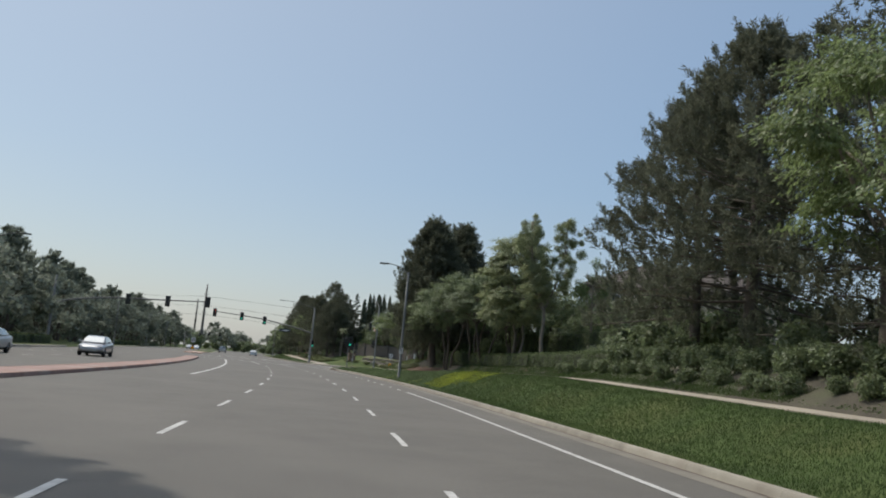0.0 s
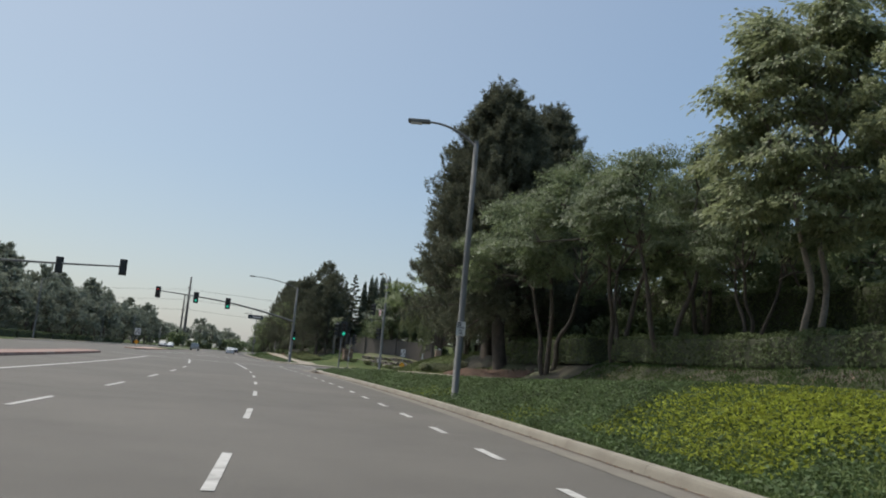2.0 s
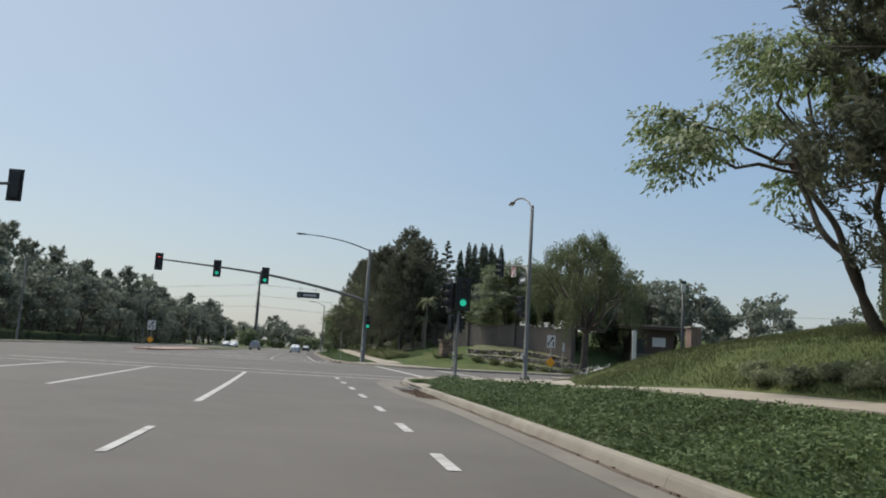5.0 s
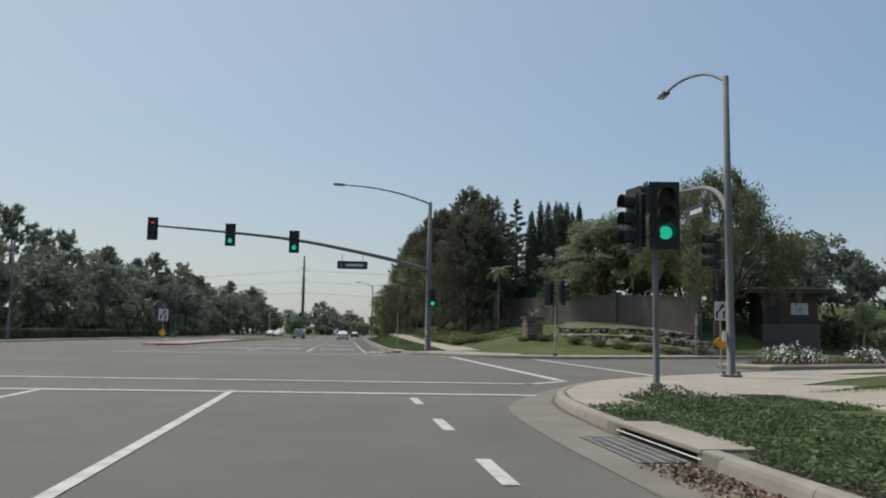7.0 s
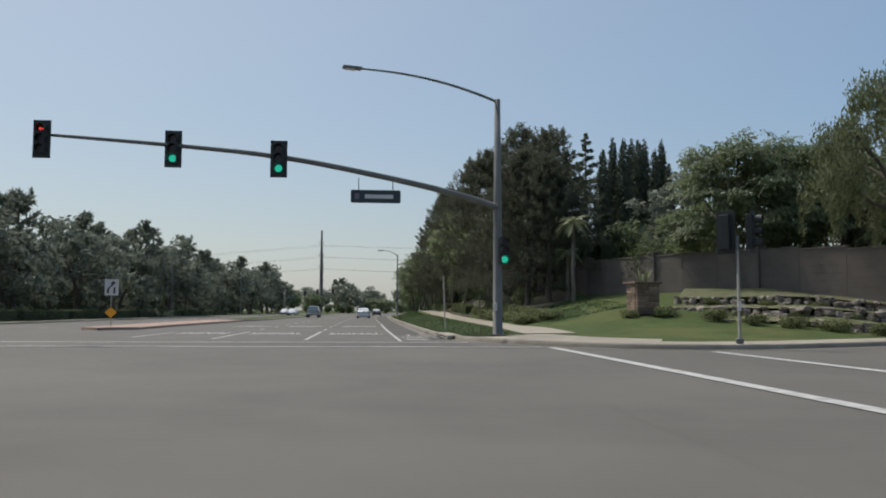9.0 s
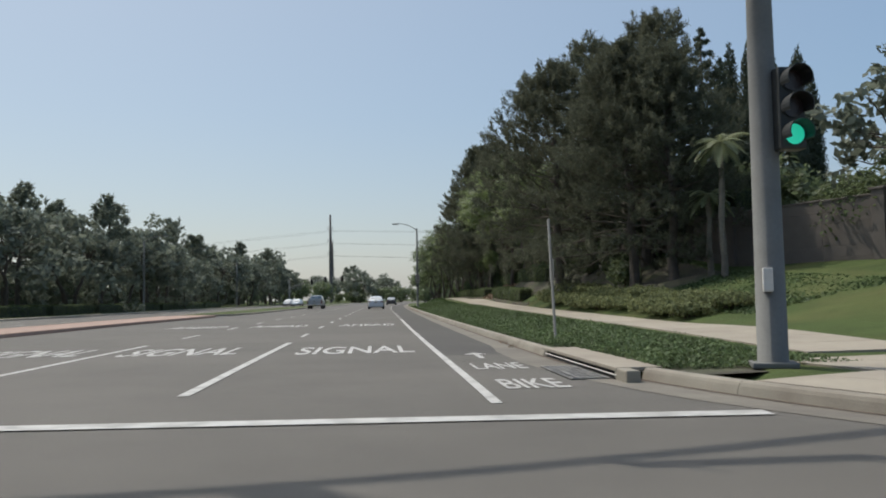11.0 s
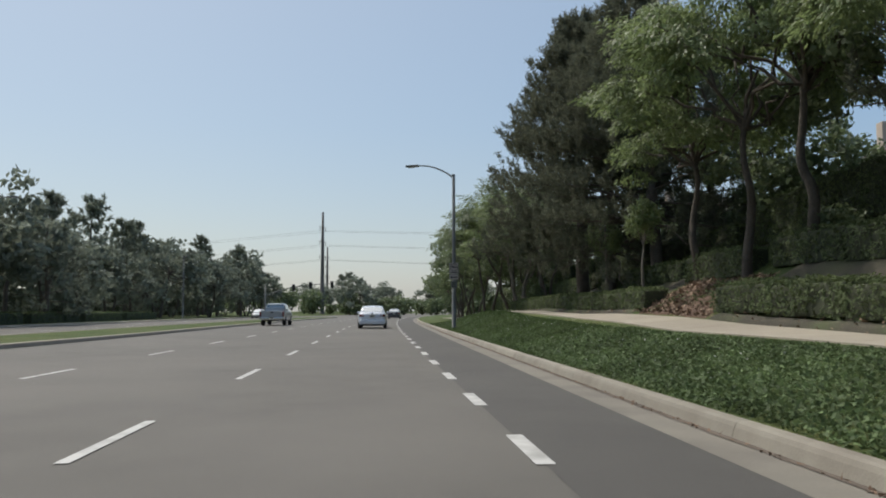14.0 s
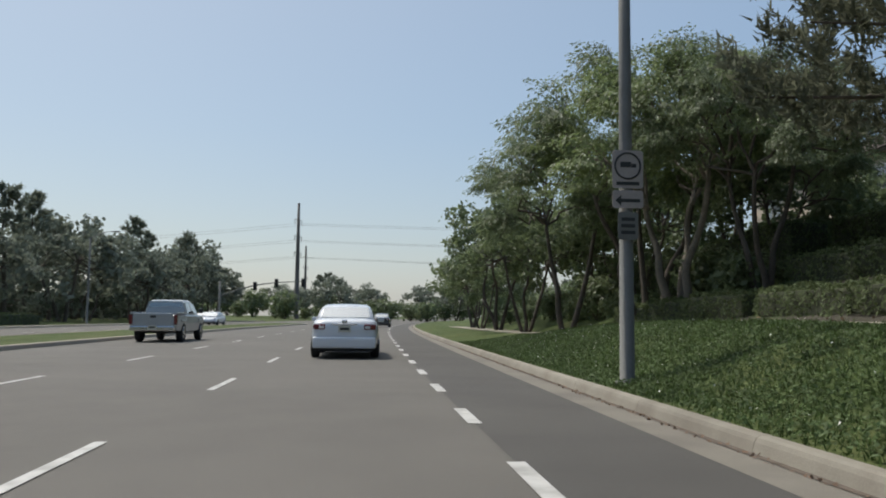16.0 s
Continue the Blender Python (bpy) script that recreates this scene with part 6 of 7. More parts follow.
# bark mulch on the bank; shaded beds get soil with tree shade in its colour
for s0, s1, o0, o1 in ((62.0, 74.5, 7.18, 7.9), (176.7, 182.6, 7.2, 9.3), (182.6, 206, 7.18, 7.45), (162, 176.6, 7.18, 7.4), (56.6, 61.9, 7.18, 8.6), (61.9, 76, 7.9, 9.6), (164, 176.6, 8.2, 12.2), (182.8, 206, 8.3, 12.2), (148, 164, 9.4, 13.0), (33, 57, 7.2, 8.5), (-6, 33, 7.2, 10.5)):
    n = int((s1 - s0) / 0.5) + 1
    m = 7
    vs, fs = [], []
    for i in range(n):
        s = s0 + (s1 - s0) * i / (n - 1)
        for j in range(m):
            o = o0 + (o1 - o0) * j / (m - 1)
            z = ground(s, o) + 0.02 + (0.06 * noise.noise(Vector((s * 2.2, o * 2.2, 3))) + 0.03 if 0 < j < m - 1 and 0 < i < n - 1 else -0.05)
            vs.append(at(s, o, z + 0.03))
    for i in range(n - 1):
        for j in range(m - 1):
            fs.append((i * m + j, i * m + j + 1, (i + 1) * m + j + 1, (i + 1) * m + j))
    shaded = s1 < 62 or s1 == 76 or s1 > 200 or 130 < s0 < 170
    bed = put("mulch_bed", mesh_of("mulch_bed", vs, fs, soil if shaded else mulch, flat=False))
    tagged(bed, "soil with weeds, coloured dark for the shade under the trees" if shaded else "reddish brown bark mulch at the foot of the bank", "mulch", kind="structure")


def cover(name, label, regions, density, size, upright, mat, seed, height=0.08, lift=0.0):
    """Leaves or blades over strips of ground (s0, s1, o0, o1)."""
    rng = np.random.default_rng(seed)
    out = []
    for s0, s1, o0, o1 in regions:
        n = int((s1 - s0) * (o1 - o0) * density)
        ss, oo = rng.uniform(s0, s1, n), rng.uniform(o0, o1, n)
        gs = np.arange(s0, s1 + 1, 1.0)
        go = np.linspace(o0, o1, 8)
        gz = np.array([[ground(a, b) for b in go] for a in gs])
        fi = np.clip((ss - s0), 0, len(gs) - 1.001)
        fj = (oo - o0) / (o1 - o0) * 6.999
        i0, j0 = fi.astype(int), fj.astype(int)
        fa, fb = fi - i0, fj - j0
        i1 = np.minimum(i0 + 1, len(gs) - 1)
        z = gz[i0, j0] * (1 - fa) * (1 - fb) + gz[i1, j0] * fa * (1 - fb) + gz[i0, j0 + 1] * (1 - fa) * fb + gz[i1, j0 + 1] * fa * fb
        x = np.interp(ss, GRID_S, GRID_X)
        k = np.interp(ss, GRID_S, SLOPE)
        hyp = np.hypot(1, k)
        low = 1 - 0.75 * np.clip((oo - 3.9) / 0.8, 0, 1)
        lump = 0.5 + 0.5 * np.sin(ss * 1.9 + oo * 0.7) * np.cos(oo * 2.3 + ss * 0.6)
        z = np.where((oo > 2.05) & (ss > 84) & (ss < 150), np.maximum(z, 0.128), z)
        if o1 < 1.95:
            z = np.full(n, 0.014)
        p = np.c_[x + oo / hyp, ss - oo * k / hyp, z + lift + rng.random(n) * height * low * (0.4 + lump)]
        nn = rng.normal(size=(n, 3)) * 0.6 + np.array([0, 0, 1.0])
        nn /= np.linalg.norm(nn, axis=1)[:, None]
        if upright:
            t = rng.normal(size=(n, 3)) * 0.35 + np.array([0, 0, 1.0])
        else:
            t = np.cross(nn, rng.normal(size=(n, 3)))
        t /= np.linalg.norm(t, axis=1)[:, None]
        b = np.cross(t, rng.normal(size=(n, 3))) if upright else np.cross(nn, t)
        b /= np.linalg.norm(b, axis=1)[:, None]
        ln = (size[0] * (0.5 + rng.random(n)))[:, None]
        wd = (size[1] * (0.6 + 0.8 * rng.random(n)))[:, None]
        if upright:
            p[:, 2] -= rng.random(n) * height * 0.4
            q = np.empty((n, 3, 3))
            q[:, 0], q[:, 1], q[:, 2] = p - b * wd * 0.6, p + b * wd * 0.6, p + t * ln
        else:
            q = np.empty((n, 3, 3))
            q[:, 0], q[:, 1], q[:, 2] = p - t * ln * 0.4 - b * wd * 0.55, p - t * ln * 0.4 + b * wd * 0.55, p + t * ln * 0.6 - nn * ln * 0.2
        out.append(q.reshape(-1, 3))
    ob = put(name, quads(name, np.concatenate(out), mat, 3))
    return tagged(ob, label, "plants", kind="stuff")


cover("ground_cover", "dense dark green leafy ground cover on the verge", [(44, 58, 2.15, 5.3), (58, 80, 2.15, 4.8), (80, 87.7, 2.15, 4.5), (87.7, 90.8, 2.45, 4.6), (90.8, 92.4, 2.2, 6.0), (92.4, 94, 3.3, 6.2), (128.4, 133, 2.5, 5.2), (133, 176, 2.15, 5.1)], 1350, (0.044, 0.032), False, ivy, 7, 0.12)
cover("ground_cover_sprigs", "taller leafy sprigs standing out of the ground cover", [(44, 80, 2.2, 5.0), (80, 87.7, 2.2, 4.4), (90.8, 94, 3.3, 6.0), (128.4, 133, 2.6, 5.0), (133, 176, 2.2, 4.9)], 210, (0.056, 0.042), False, ivy, 71, 0.24)
cover("verge_weeds", "broad-leaved weeds mixed into the verge grass", [(36, 45, 2.15, 5.3)], 420, (0.06, 0.045), False, ivy, 27, 0.08)
cover("verge_weeds", "scattered weeds in the verge grass", [(20, 37, 2.15, 5.3)], 90, (0.06, 0.045), False, ivy, 28, 0.05)
# sunlit patch of the verge, laid as brighter coloured leaves
cover("yellow_weeds", "verge leaves coloured yellow-green as a sunlit patch", [(35.2, 41.5, 3.6, 5.3), (37.6, 43.5, 3.2, 5.3), (39.0, 44.5, 2.6, 5.3), (38.6, 42.0, 2.5, 4.6), (46.8, 49.2, 2.2, 3.1), (55.5, 61.0, 2.2, 3.2)], 300, (0.055, 0.045), False, sunlit_clover, 29, 0.11)
cover("lawn_grass", "mown green grass on the verge", [(2, 46, 2.12, 5.3)], 1100, (0.05, 0.010), True, blade, 8, 0.02)
cover("bank_grass", "olive grass between the pavement and the hedge", [(14, 57, 7.2, 8.4)], 900, (0.075, 0.013), True, blade, 81, 0.02, 0.07)
cover("bank_grass", "olive grass on the mound beside the corner", [(73, 95, 7.25, 12.5)], 520, (0.085, 0.016), True, dry_blade, 82, 0.03)
cover("rough_grass", "longer rough green grass on the verge", [(173, 216, 2.12, 4.7)], 420, (0.07, 0.014), True, blade, 9, 0.03)
cover("clover_leaves", "clover and weeds in the rough verge grass", [(170, 216, 2.15, 4.8)], 620, (0.042, 0.036), False, ivy, 17, 0.07)
cover("bank_plants", "low leafy plants on the bank", [(0, 34, 7.4, 10.4), (0, 34, 7.4, 10.4), (0, 34, 7.4, 9.0), (18, 57, 7.25, 8.6), (18, 57, 7.25, 8.6), (33, 58, 7.35, 8.5), (58, 76, 8.0, 9.4), (138, 176, 8.4, 13.0), (183, 206, 8.4, 12.0)], 190, (0.10, 0.075), False, ivy, 10, 0.12)
cover("bank_plants", "small green weeds on the mulch of the bank", [(177.5, 179.5, 7.6, 8.8), (180.0, 181.4, 7.3, 8.2)], 120, (0.10, 0.07), False, ivy, 41, 0.9)
cover("kerb_weeds", "sparse dry weeds growing at the kerb", [(136.4, 137.3, 1.78, 1.93), (135.0, 135.4, 1.7, 1.9)], 260, (0.09, 0.008), True, stick_mat, 37, 0.02)
cover("leaf_litter", "dry leaf litter along the kerb", [(84.2, 88.4, 1.45, 1.9), (84.5, 87.8, 1.65, 1.92), (84.8, 87.6, 1.75, 1.92), (188, 199, 1.80, 1.9), (160, 188, 1.84, 1.91), (199, 214, 1.84, 1.91), (30, 84, 1.84, 1.91)], 150, (0.045, 0.03), False, stick_mat, 11, 0.01)
cover("leaf_litter", "heap of dry brown leaves washed against the drain", [(84.6, 88.3, 1.42, 1.92), (85.2, 88.0, 1.6, 1.92), (86.5, 88.2, 1.3, 1.9)], 300, (0.055, 0.028), False, leaf_brown, 91, 0.015)
cover("mulch_litter", "brown fallen leaves and bark chips on the bank", [(176.8, 182.5, 7.25, 9.2)], 240, (0.17, 0.07), False, leaf_brown, 42, 0.65)
cover("mulch_litter", "brown fallen leaves along the foot of the hedge", [(182.6, 206, 7.18, 7.5), (162, 176.6, 7.18, 7.45), (33, 57, 7.25, 8.4), (62, 74.5, 7.2, 7.9)], 70, (0.10, 0.05), False, leaf_brown, 43, 0.4)
cover("flower_heads", "small white clover flowers in the verge", [(166, 210, 2.3, 5.0)], 6, (0.026, 0.022), False, flower_white, 12, 0.18)

# ---- far corner: rock garden, pillar and wall ----


def stone_mesh(rng, sx, sy, sz):
    bm = bmesh.new()
    bmesh.ops.create_icosphere(bm, subdivisions=1, radius=0.5)
    for v in bm.verts:
        n = v.co.normalized()
        k = 0.82 + 0.3 * rng.random()
        v.co = Vector((max(-0.42, min(0.42, v.co.x * 1.25)) * sx, max(-0.42, min(0.42, v.co.y * 1.25)) * sy, max(-0.4, min(0.4, v.co.z * 1.25)) * sz)) * k
    me = bpy.data.meshes.new("stone")
    bm.to_mesh(me)
    bm.free()
    me.materials.append(stone_mat)
    return me


def build_rocks():
    rng = np.random.default_rng(3)
    root = thing("rock_garden", "low dry-stone walls in tiers on the corner lawn", "rock wall", group="")
    kinds = [stone_mesh(rng, 0.75, 0.5, 0.32), stone_mesh(rng, 0.55, 0.45, 0.28), stone_mesh(rng, 0.95, 0.55, 0.36), stone_mesh(rng, 0.45, 0.4, 0.4)]
    rows = [((134.6, 12.9), (130.6, 16.6), (127.6, 22.5)), ((135.6, 13.6), (132.0, 17.2), (129.2, 22.8)), ((136.8, 14.6), (133.4, 17.9), (131.0, 22.4))]
    lows, highs = [0.30, 0.85, 1.35], [0.72, 1.30, 1.85]
    lines = [resample(chaikin([at(*p) for p in row], 2), 0.42) for row in rows]
    for line, lo, hi in zip(lines, lows, highs):
        n = len(line)
        for i, p in enumerate(line):
            sink = 0.35 * smooth(0.55, 1.0, i / n)
            for c in range(3):
                if c == 2 and rng.random() < 0.25:
                    continue
                q = p + Vector((rng.normal() * 0.05, rng.normal() * 0.05 + 0.05 * c, 0))
                z = lo + (hi - lo) * (c + 0.5) / 3 - sink + 0.02 * rng.normal()
                put("stone", kinds[rng.integers(4)], root, m=pose(q.x, q.y, z, rng.normal() * 7, rng.normal() * 7, rng.random() * 360) @ Matrix.Diagonal((*([0.55 + 0.5 * rng.random()] * 3), 1)))
    # planted ground between the stone tiers
    back = [at(138.2, 15.6), at(136.6, 18.8), at(134.2, 20.9)]
    lines.append(resample(chaikin(back, 2), 0.42))
    for k in range(3):
        a, b = lines[k], lines[k + 1]
        m = 24
        top, rise = highs[k] - 0.03, (lows[k + 1] if k < 2 else 2.2)
        left, right = [], []
        for i in range(m + 1):
            sink = 0.35 * smooth(0.55, 1.0, i / m)
            pa, pb = a[int(i * (len(a) - 1) / m)], b[int(i * (len(b) - 1) / m)]
            left.append(Vector((pa.x, pa.y, top - sink)))
            right.append(Vector((pb.x, pb.y, rise + 0.1 - sink)))
        put("terrace_bed", mesh_of("terrace_bed", *ribbon(left, right), terrace), root, "planted bed between the stone tiers")
    pil = thing("stone_pillar", "square pillar of stacked brown ledge stone with a planter", "pillar")
    c = at(134.9, 12.1)
    pil.matrix_basis = pose(c.x, c.y, ground(134.9, 12.1), 0, 0, 25)
    z = 0.0
    while z < 1.32:
        h = 0.11 + 0.06 * rng.random()
        for sx, sy, w, d in ((0, -0.5, 1.15, 0.2), (0, 0.5, 1.15, 0.2), (-0.5, 0, 0.2, 0.85), (0.5, 0, 0.2, 0.85)):
            k = 0.35 + 0.3 * rng.random()
            long = max(w, d)
            for a, b in ((0, k), (k, 1)):
                ll = long * (b - a) - 0.012
                cc = -long / 2 + long * (a + b) / 2
                bm = box_bm(ll if w > d else 0.2 + 0.04 * rng.random(), 0.2 + 0.04 * rng.random() if w > d else ll, h - 0.012, (sx + (cc if w > d else 0), sy + (0 if w > d else cc), z + h / 2), 0.015, 1)
                part("ledge_stone", bm, pillar_stone, pil)
        z += h
    part("cap", box_bm(1.4, 1.4, 0.1, (0, 0, z + 0.05), 0.02), pillar_stone, pil, "flat stone cap")
    part("core", box_bm(0.95, 0.95, z, (0, 0, z / 2)), pillar_stone, pil)
    vs, fs = [], []
    for i in range(34):
        a = rng.random() * 6.28
        l = 0.45 + 0.35 * rng.random()
        o = Vector((math.cos(a) * 0.15, math.sin(a) * 0.15, z + 0.08))
        t = Vector((math.cos(a) * l * 0.6, math.sin(a) * l * 0.6, l))
        s_ = Vector((-math.sin(a), math.cos(a), 0)) * 0.035
        k = len(vs)
        vs += [o - s_, o + s_, o + t * 0.6 + s_, o + t * 0.6 - s_, o + t + Vector((0, 0, -0.1))]
        fs += [(k, k + 1, k + 2, k + 3), (k + 3, k + 2, k + 4)]
    put("spiky_plant", mesh_of("spiky_plant", vs, fs, sage_leaf), pil, "pale spiky plant on top")
    stand(balls, [so(s_, o_, k_, a_) for s_, o_, k_, a_ in ((133.6, 12.6, 1.0, 0), (132.0, 14.4, 1.1, 40), (130.8, 15.6, 0.95, 80), (129.8, 16.7, 1.05, 120), (128.9, 18.0, 1.1, 160), (128.0, 19.4, 1.0, 200), (127.2, 20.8, 1.1, 240), (134.2, 11.2, 0.8, 280))], "round bushes in the rock garden")
    for k, (s_, o_, z_) in enumerate(((134.6, 14.6, 0.8), (133.2, 16.0, 0.8), (131.6, 18.0, 0.8), (130.6, 20.0, 0.7), (135.4, 15.8, 1.4), (133.6, 17.6, 1.3), (132.4, 19.4, 1.2))):
        e = at(s_, o_)
        copy_thing(balls[0], pose(e.x, e.y, z_, 0, 0, 50 * k) @ Matrix.Diagonal((0.7, 0.7, 0.75, 1)))


build_rocks()


def build_wall():
    root = thing("wall_garden", "long tan block garden wall with pillars and cap", "wall", kind="structure")
    pts = [(131.2, 22.6), (135.8, 20.0), (142, 16.6), (148, 14.5), (154, 13.2), (160, 13.6), (166, 15.2), (178, 15.6)]
    tops = [3.95, 4.3, 4.35, 4.4, 4.5, 4.9, 5.2, 5.7]
    line = resample(chaikin([at(s, o, z) for (s, o), z in zip(pts, tops)], 2), 2.4)
    for i in range(len(line) - 1):
        a, b = line[i], line[i + 1]
        d = b - a
        ln = Vector((d.x, d.y, 0)).length
        ang = math.degrees(math.atan2(d.y, d.x))
        zt = (a.z + b.z) / 2
        zb = min(ground_at(a.x, a.y), ground_at(b.x, b.y)) - 0.3
        m = pose((a.x + b.x) / 2, (a.y + b.y) / 2, 0, 0, 0, ang)
        h = zt - zb
        rows = max(3, int(h / 0.4))
        for k in range(rows):
            part("block_course", box_bm(ln - 0.006, 0.2, h / rows - 0.012, (0, 0, zb + h * (k + 0.5) / rows), 0.006, 1), wall_mat, root, m=m)
        part("wall_core", box_bm(ln + 0.01, 0.17, h, (0, 0, zb + h / 2)), wall_mat, root, m=m)
        part("wall_cap", box_bm(ln + 0.02, 0.28, 0.07, (0, 0, zt + 0.035), 0.012, 1), wall_mat, root, m=m)
        if i % 3 == 0:
            part("wall_pillar", box_bm(0.5, 0.5, h + 0.16, (-ln / 2, 0, zb + (h + 0.16) / 2), 0.02), wall_mat, root, m=m)
            part("pillar_cap", box_bm(0.62, 0.62, 0.09, (-ln / 2, 0, zt + 0.2), 0.02), wall_mat, root, m=m)


build_wall()


# ---- houses on the bank ----
def house(x, y, ang, w, d, h, ridge, label, base=None, windows=3):
    """A house with a hipped tile roof; its long side along its own x."""
    z = ground_at(x, y) if base is None else base
    root = thing("house", label, "house", pose(x, y, z - 0.2, 0, 0, ang), "houses behind the bank")
    t = 0.25
    for nm, sx, sy, cx, cy in (("wall", w, t, 0, -d / 2), ("wall", w, t, 0, d / 2), ("wall", t, d - t, -w / 2 + t / 2, 0), ("wall", t, d - t, w / 2 - t / 2, 0)):
        part(nm, box_bm(sx, sy, h, (cx, cy, h / 2)), stucco, root)
    # hipped roof: two long slopes and two hip ends, with overlapping tile courses
    ov, rows, eave = 0.6, 11, h - 0.15
    hw, hd = w / 2 + ov, d / 2 + ov
    rl = hw - hd * 0.9
    for turn, run, depth, peak in ((0, hw, hd, rl), (180, hw, hd, rl), (90, hd, hw - rl, 0.0), (270, hd, hw - rl, 0.0)):
        off = 0.0 if turn in (0, 180) else rl
        spin = pose(0, 0, 0, 0, 0, turn)
        rt = put("roof", mesh_of("roof", [(-peak, -off, ridge), (peak, -off, ridge), (run, -off - depth, eave), (-run, -off - depth, eave)] if peak else [(0, -off, ridge), (run, -off - depth, eave), (-run, -off - depth, eave)], [(3, 2, 1, 0)] if peak else [(2, 1, 0)], roof_mat), root, m=spin)
        rt.modifiers.new("thick", "SOLIDIFY").thickness = 0.12
        sl, pit = math.hypot(depth, ridge - eave), math.degrees(math.atan2(ridge - eave, depth))
        for k in range(rows):
            u = (k + 0.5) / rows
            wide = 2 * (peak + (run - peak) * u)
            part("tile_course", box_bm(wide, sl / rows + 0.06, 0.05, (0, 0, 0), 0.015, 1), roof_mat, rt, m=pose(0, -off - depth * u, ridge + (eave - ridge) * u + 0.05, pit - 5, 0, 0))
    for side in (-1, 1):
        for k in range(windows):
            cx = -w / 2 + w * (k + 0.5) / windows
            win = part("window", box_bm(1.7, 0.1, 1.4, (0, 0, 0), 0.01), sign_white, root, "white framed window", m=pose(cx, side * (d / 2 + 0.13), h - 1.4))
            for px in (-0.4, 0.4):
                part("pane", box_bm(0.7, 0.04, 1.2, (px, side * 0.05, 0)), glass, win)
    part("chimney", box_bm(0.7, 0.7, 1.6, (w * 0.28, 0.5, ridge + 0.3), 0.02), stucco, root)
    part("eave_board", box_bm(w + 2 * ov, 0.06, 0.22, (0, -d / 2 - ov, h - 0.3)), timber, root)


house(23.2, 63.8, -8, 15, 10, 4.4, 6.8, "single-storey stucco house with brown hipped tile roof above the bank", 4.9)
h1 = at(22, 24)
house(h1.x, h1.y, 70, 13, 10, 3.6, 6.0, "stucco house with brown tiled roof behind the pines", 4.0)
h1 = at(192, 25)
house(h1.x, h1.y, 100, 13, 9, 3.2, 5.4, "stucco house with hipped tile roof behind the trees", 4.6)
h1 = at(222, 25)
house(h1.x, h1.y, 110, 13, 9, 4.6, 6.8, "stucco house with white window frames above the bank", 4.2)


def gatehouse():
    c = Vector((2.0, 150.8, 0))
    root = thing("gatehouse", "small brown gatehouse with a flat overhanging roof", "gatehouse", pose(c.x, c.y, 1.75, 0, 0, 8))
    part("body", box_bm(4.2, 3.6, 4.6, (0, 0, 0.8), 0.03), timber, root)
    part("stone_base", box_bm(4.4, 3.8, 2.4, (0, 0, -0.5), 0.03), wall_mat, root, "brown stone base")
    part("roof", box_bm(6.4, 5.2, 0.35, (0, 0, 3.25), 0.05), timber, root, "wide flat roof")
    part("roof_edge", box_bm(6.5, 5.3, 0.08, (0, 0, 3.46), 0.01), concrete, root)
    part("window", box_bm(1.3, 0.06, 0.9, (0.7, -1.82, 1.9), 0.01), sign_white, root, "pale notice window")
    part("door", box_bm(0.9, 0.06, 2.05, (-1.2, -1.82, 1.1), 0.01), dark_metal, root)


gatehouse()

# white flowering shrubs beside the side street
fl = [make_bush(15, 0.8, 0.75, 900, hedge_leaf, "low bush covered in white flowers", (0.10, 0.06), "flowering_bush")]
fl[0]["category"] = "bush"
vf = leaf_cloud(np.random.default_rng(4), [Vector((0, 0, 0.45))], [0.72], 190, 0.10, 0.09, shell=0.9, squash=0.75)
vf[:, 2] = np.maximum(vf[:, 2], 0.1)
put("blossom", quads("blossom", vf, flower_white), fl[0], "white blossoms")["kind"] = "stuff"
stand(fl, [(-4.3, 118.1, 1.0, 0), (-3.5, 118.9, 1.1, 40), (-2.7, 119.6, 0.9, 80), (0.2, 122.4, 1.0, 160), (1.0, 123.2, 0.9, 200), (5.0, 127.6, 1.0, 60)], "white flowering bushes")
stand(balls, [(-5.2 + 0.76 * i, 117.2 + 0.78 * i, 0.95, 50 * i) for i in range(16)], "low bushes on the island")


def bent_arrow(parent, k=1.0):
    """A black arrow that bends round a straight bar."""
    path = resample(chaikin([Vector(p) for p in ((-0.16, 0, -0.28), (-0.16, 0, -0.05), (0.0, 0, 0.06), (0.06, 0, 0.18))], 3), 0.03)
    vs, fs = ribbon([(p + Vector((-0.045, -0.007, 0))) * k for p in path], [(p + Vector((0.045, -0.007, 0))) * k for p in path])
    o = len(vs)
    vs += [Vector((-0.06, -0.007, 0.16)) * k, Vector((0.19, -0.007, 0.14)) * k, Vector((0.09, -0.007, 0.31)) * k]
    fs.append((o, o + 1, o + 2))
    put("bent_arrow", mesh_of("bent_arrow", vs, fs, sign_black), parent, "black bent arrow")
    part("lane_bar", box_bm(0.08 * k, 0.004, 0.3 * k, (0.13 * k, -0.007, -0.14 * k)), sign_black, parent)


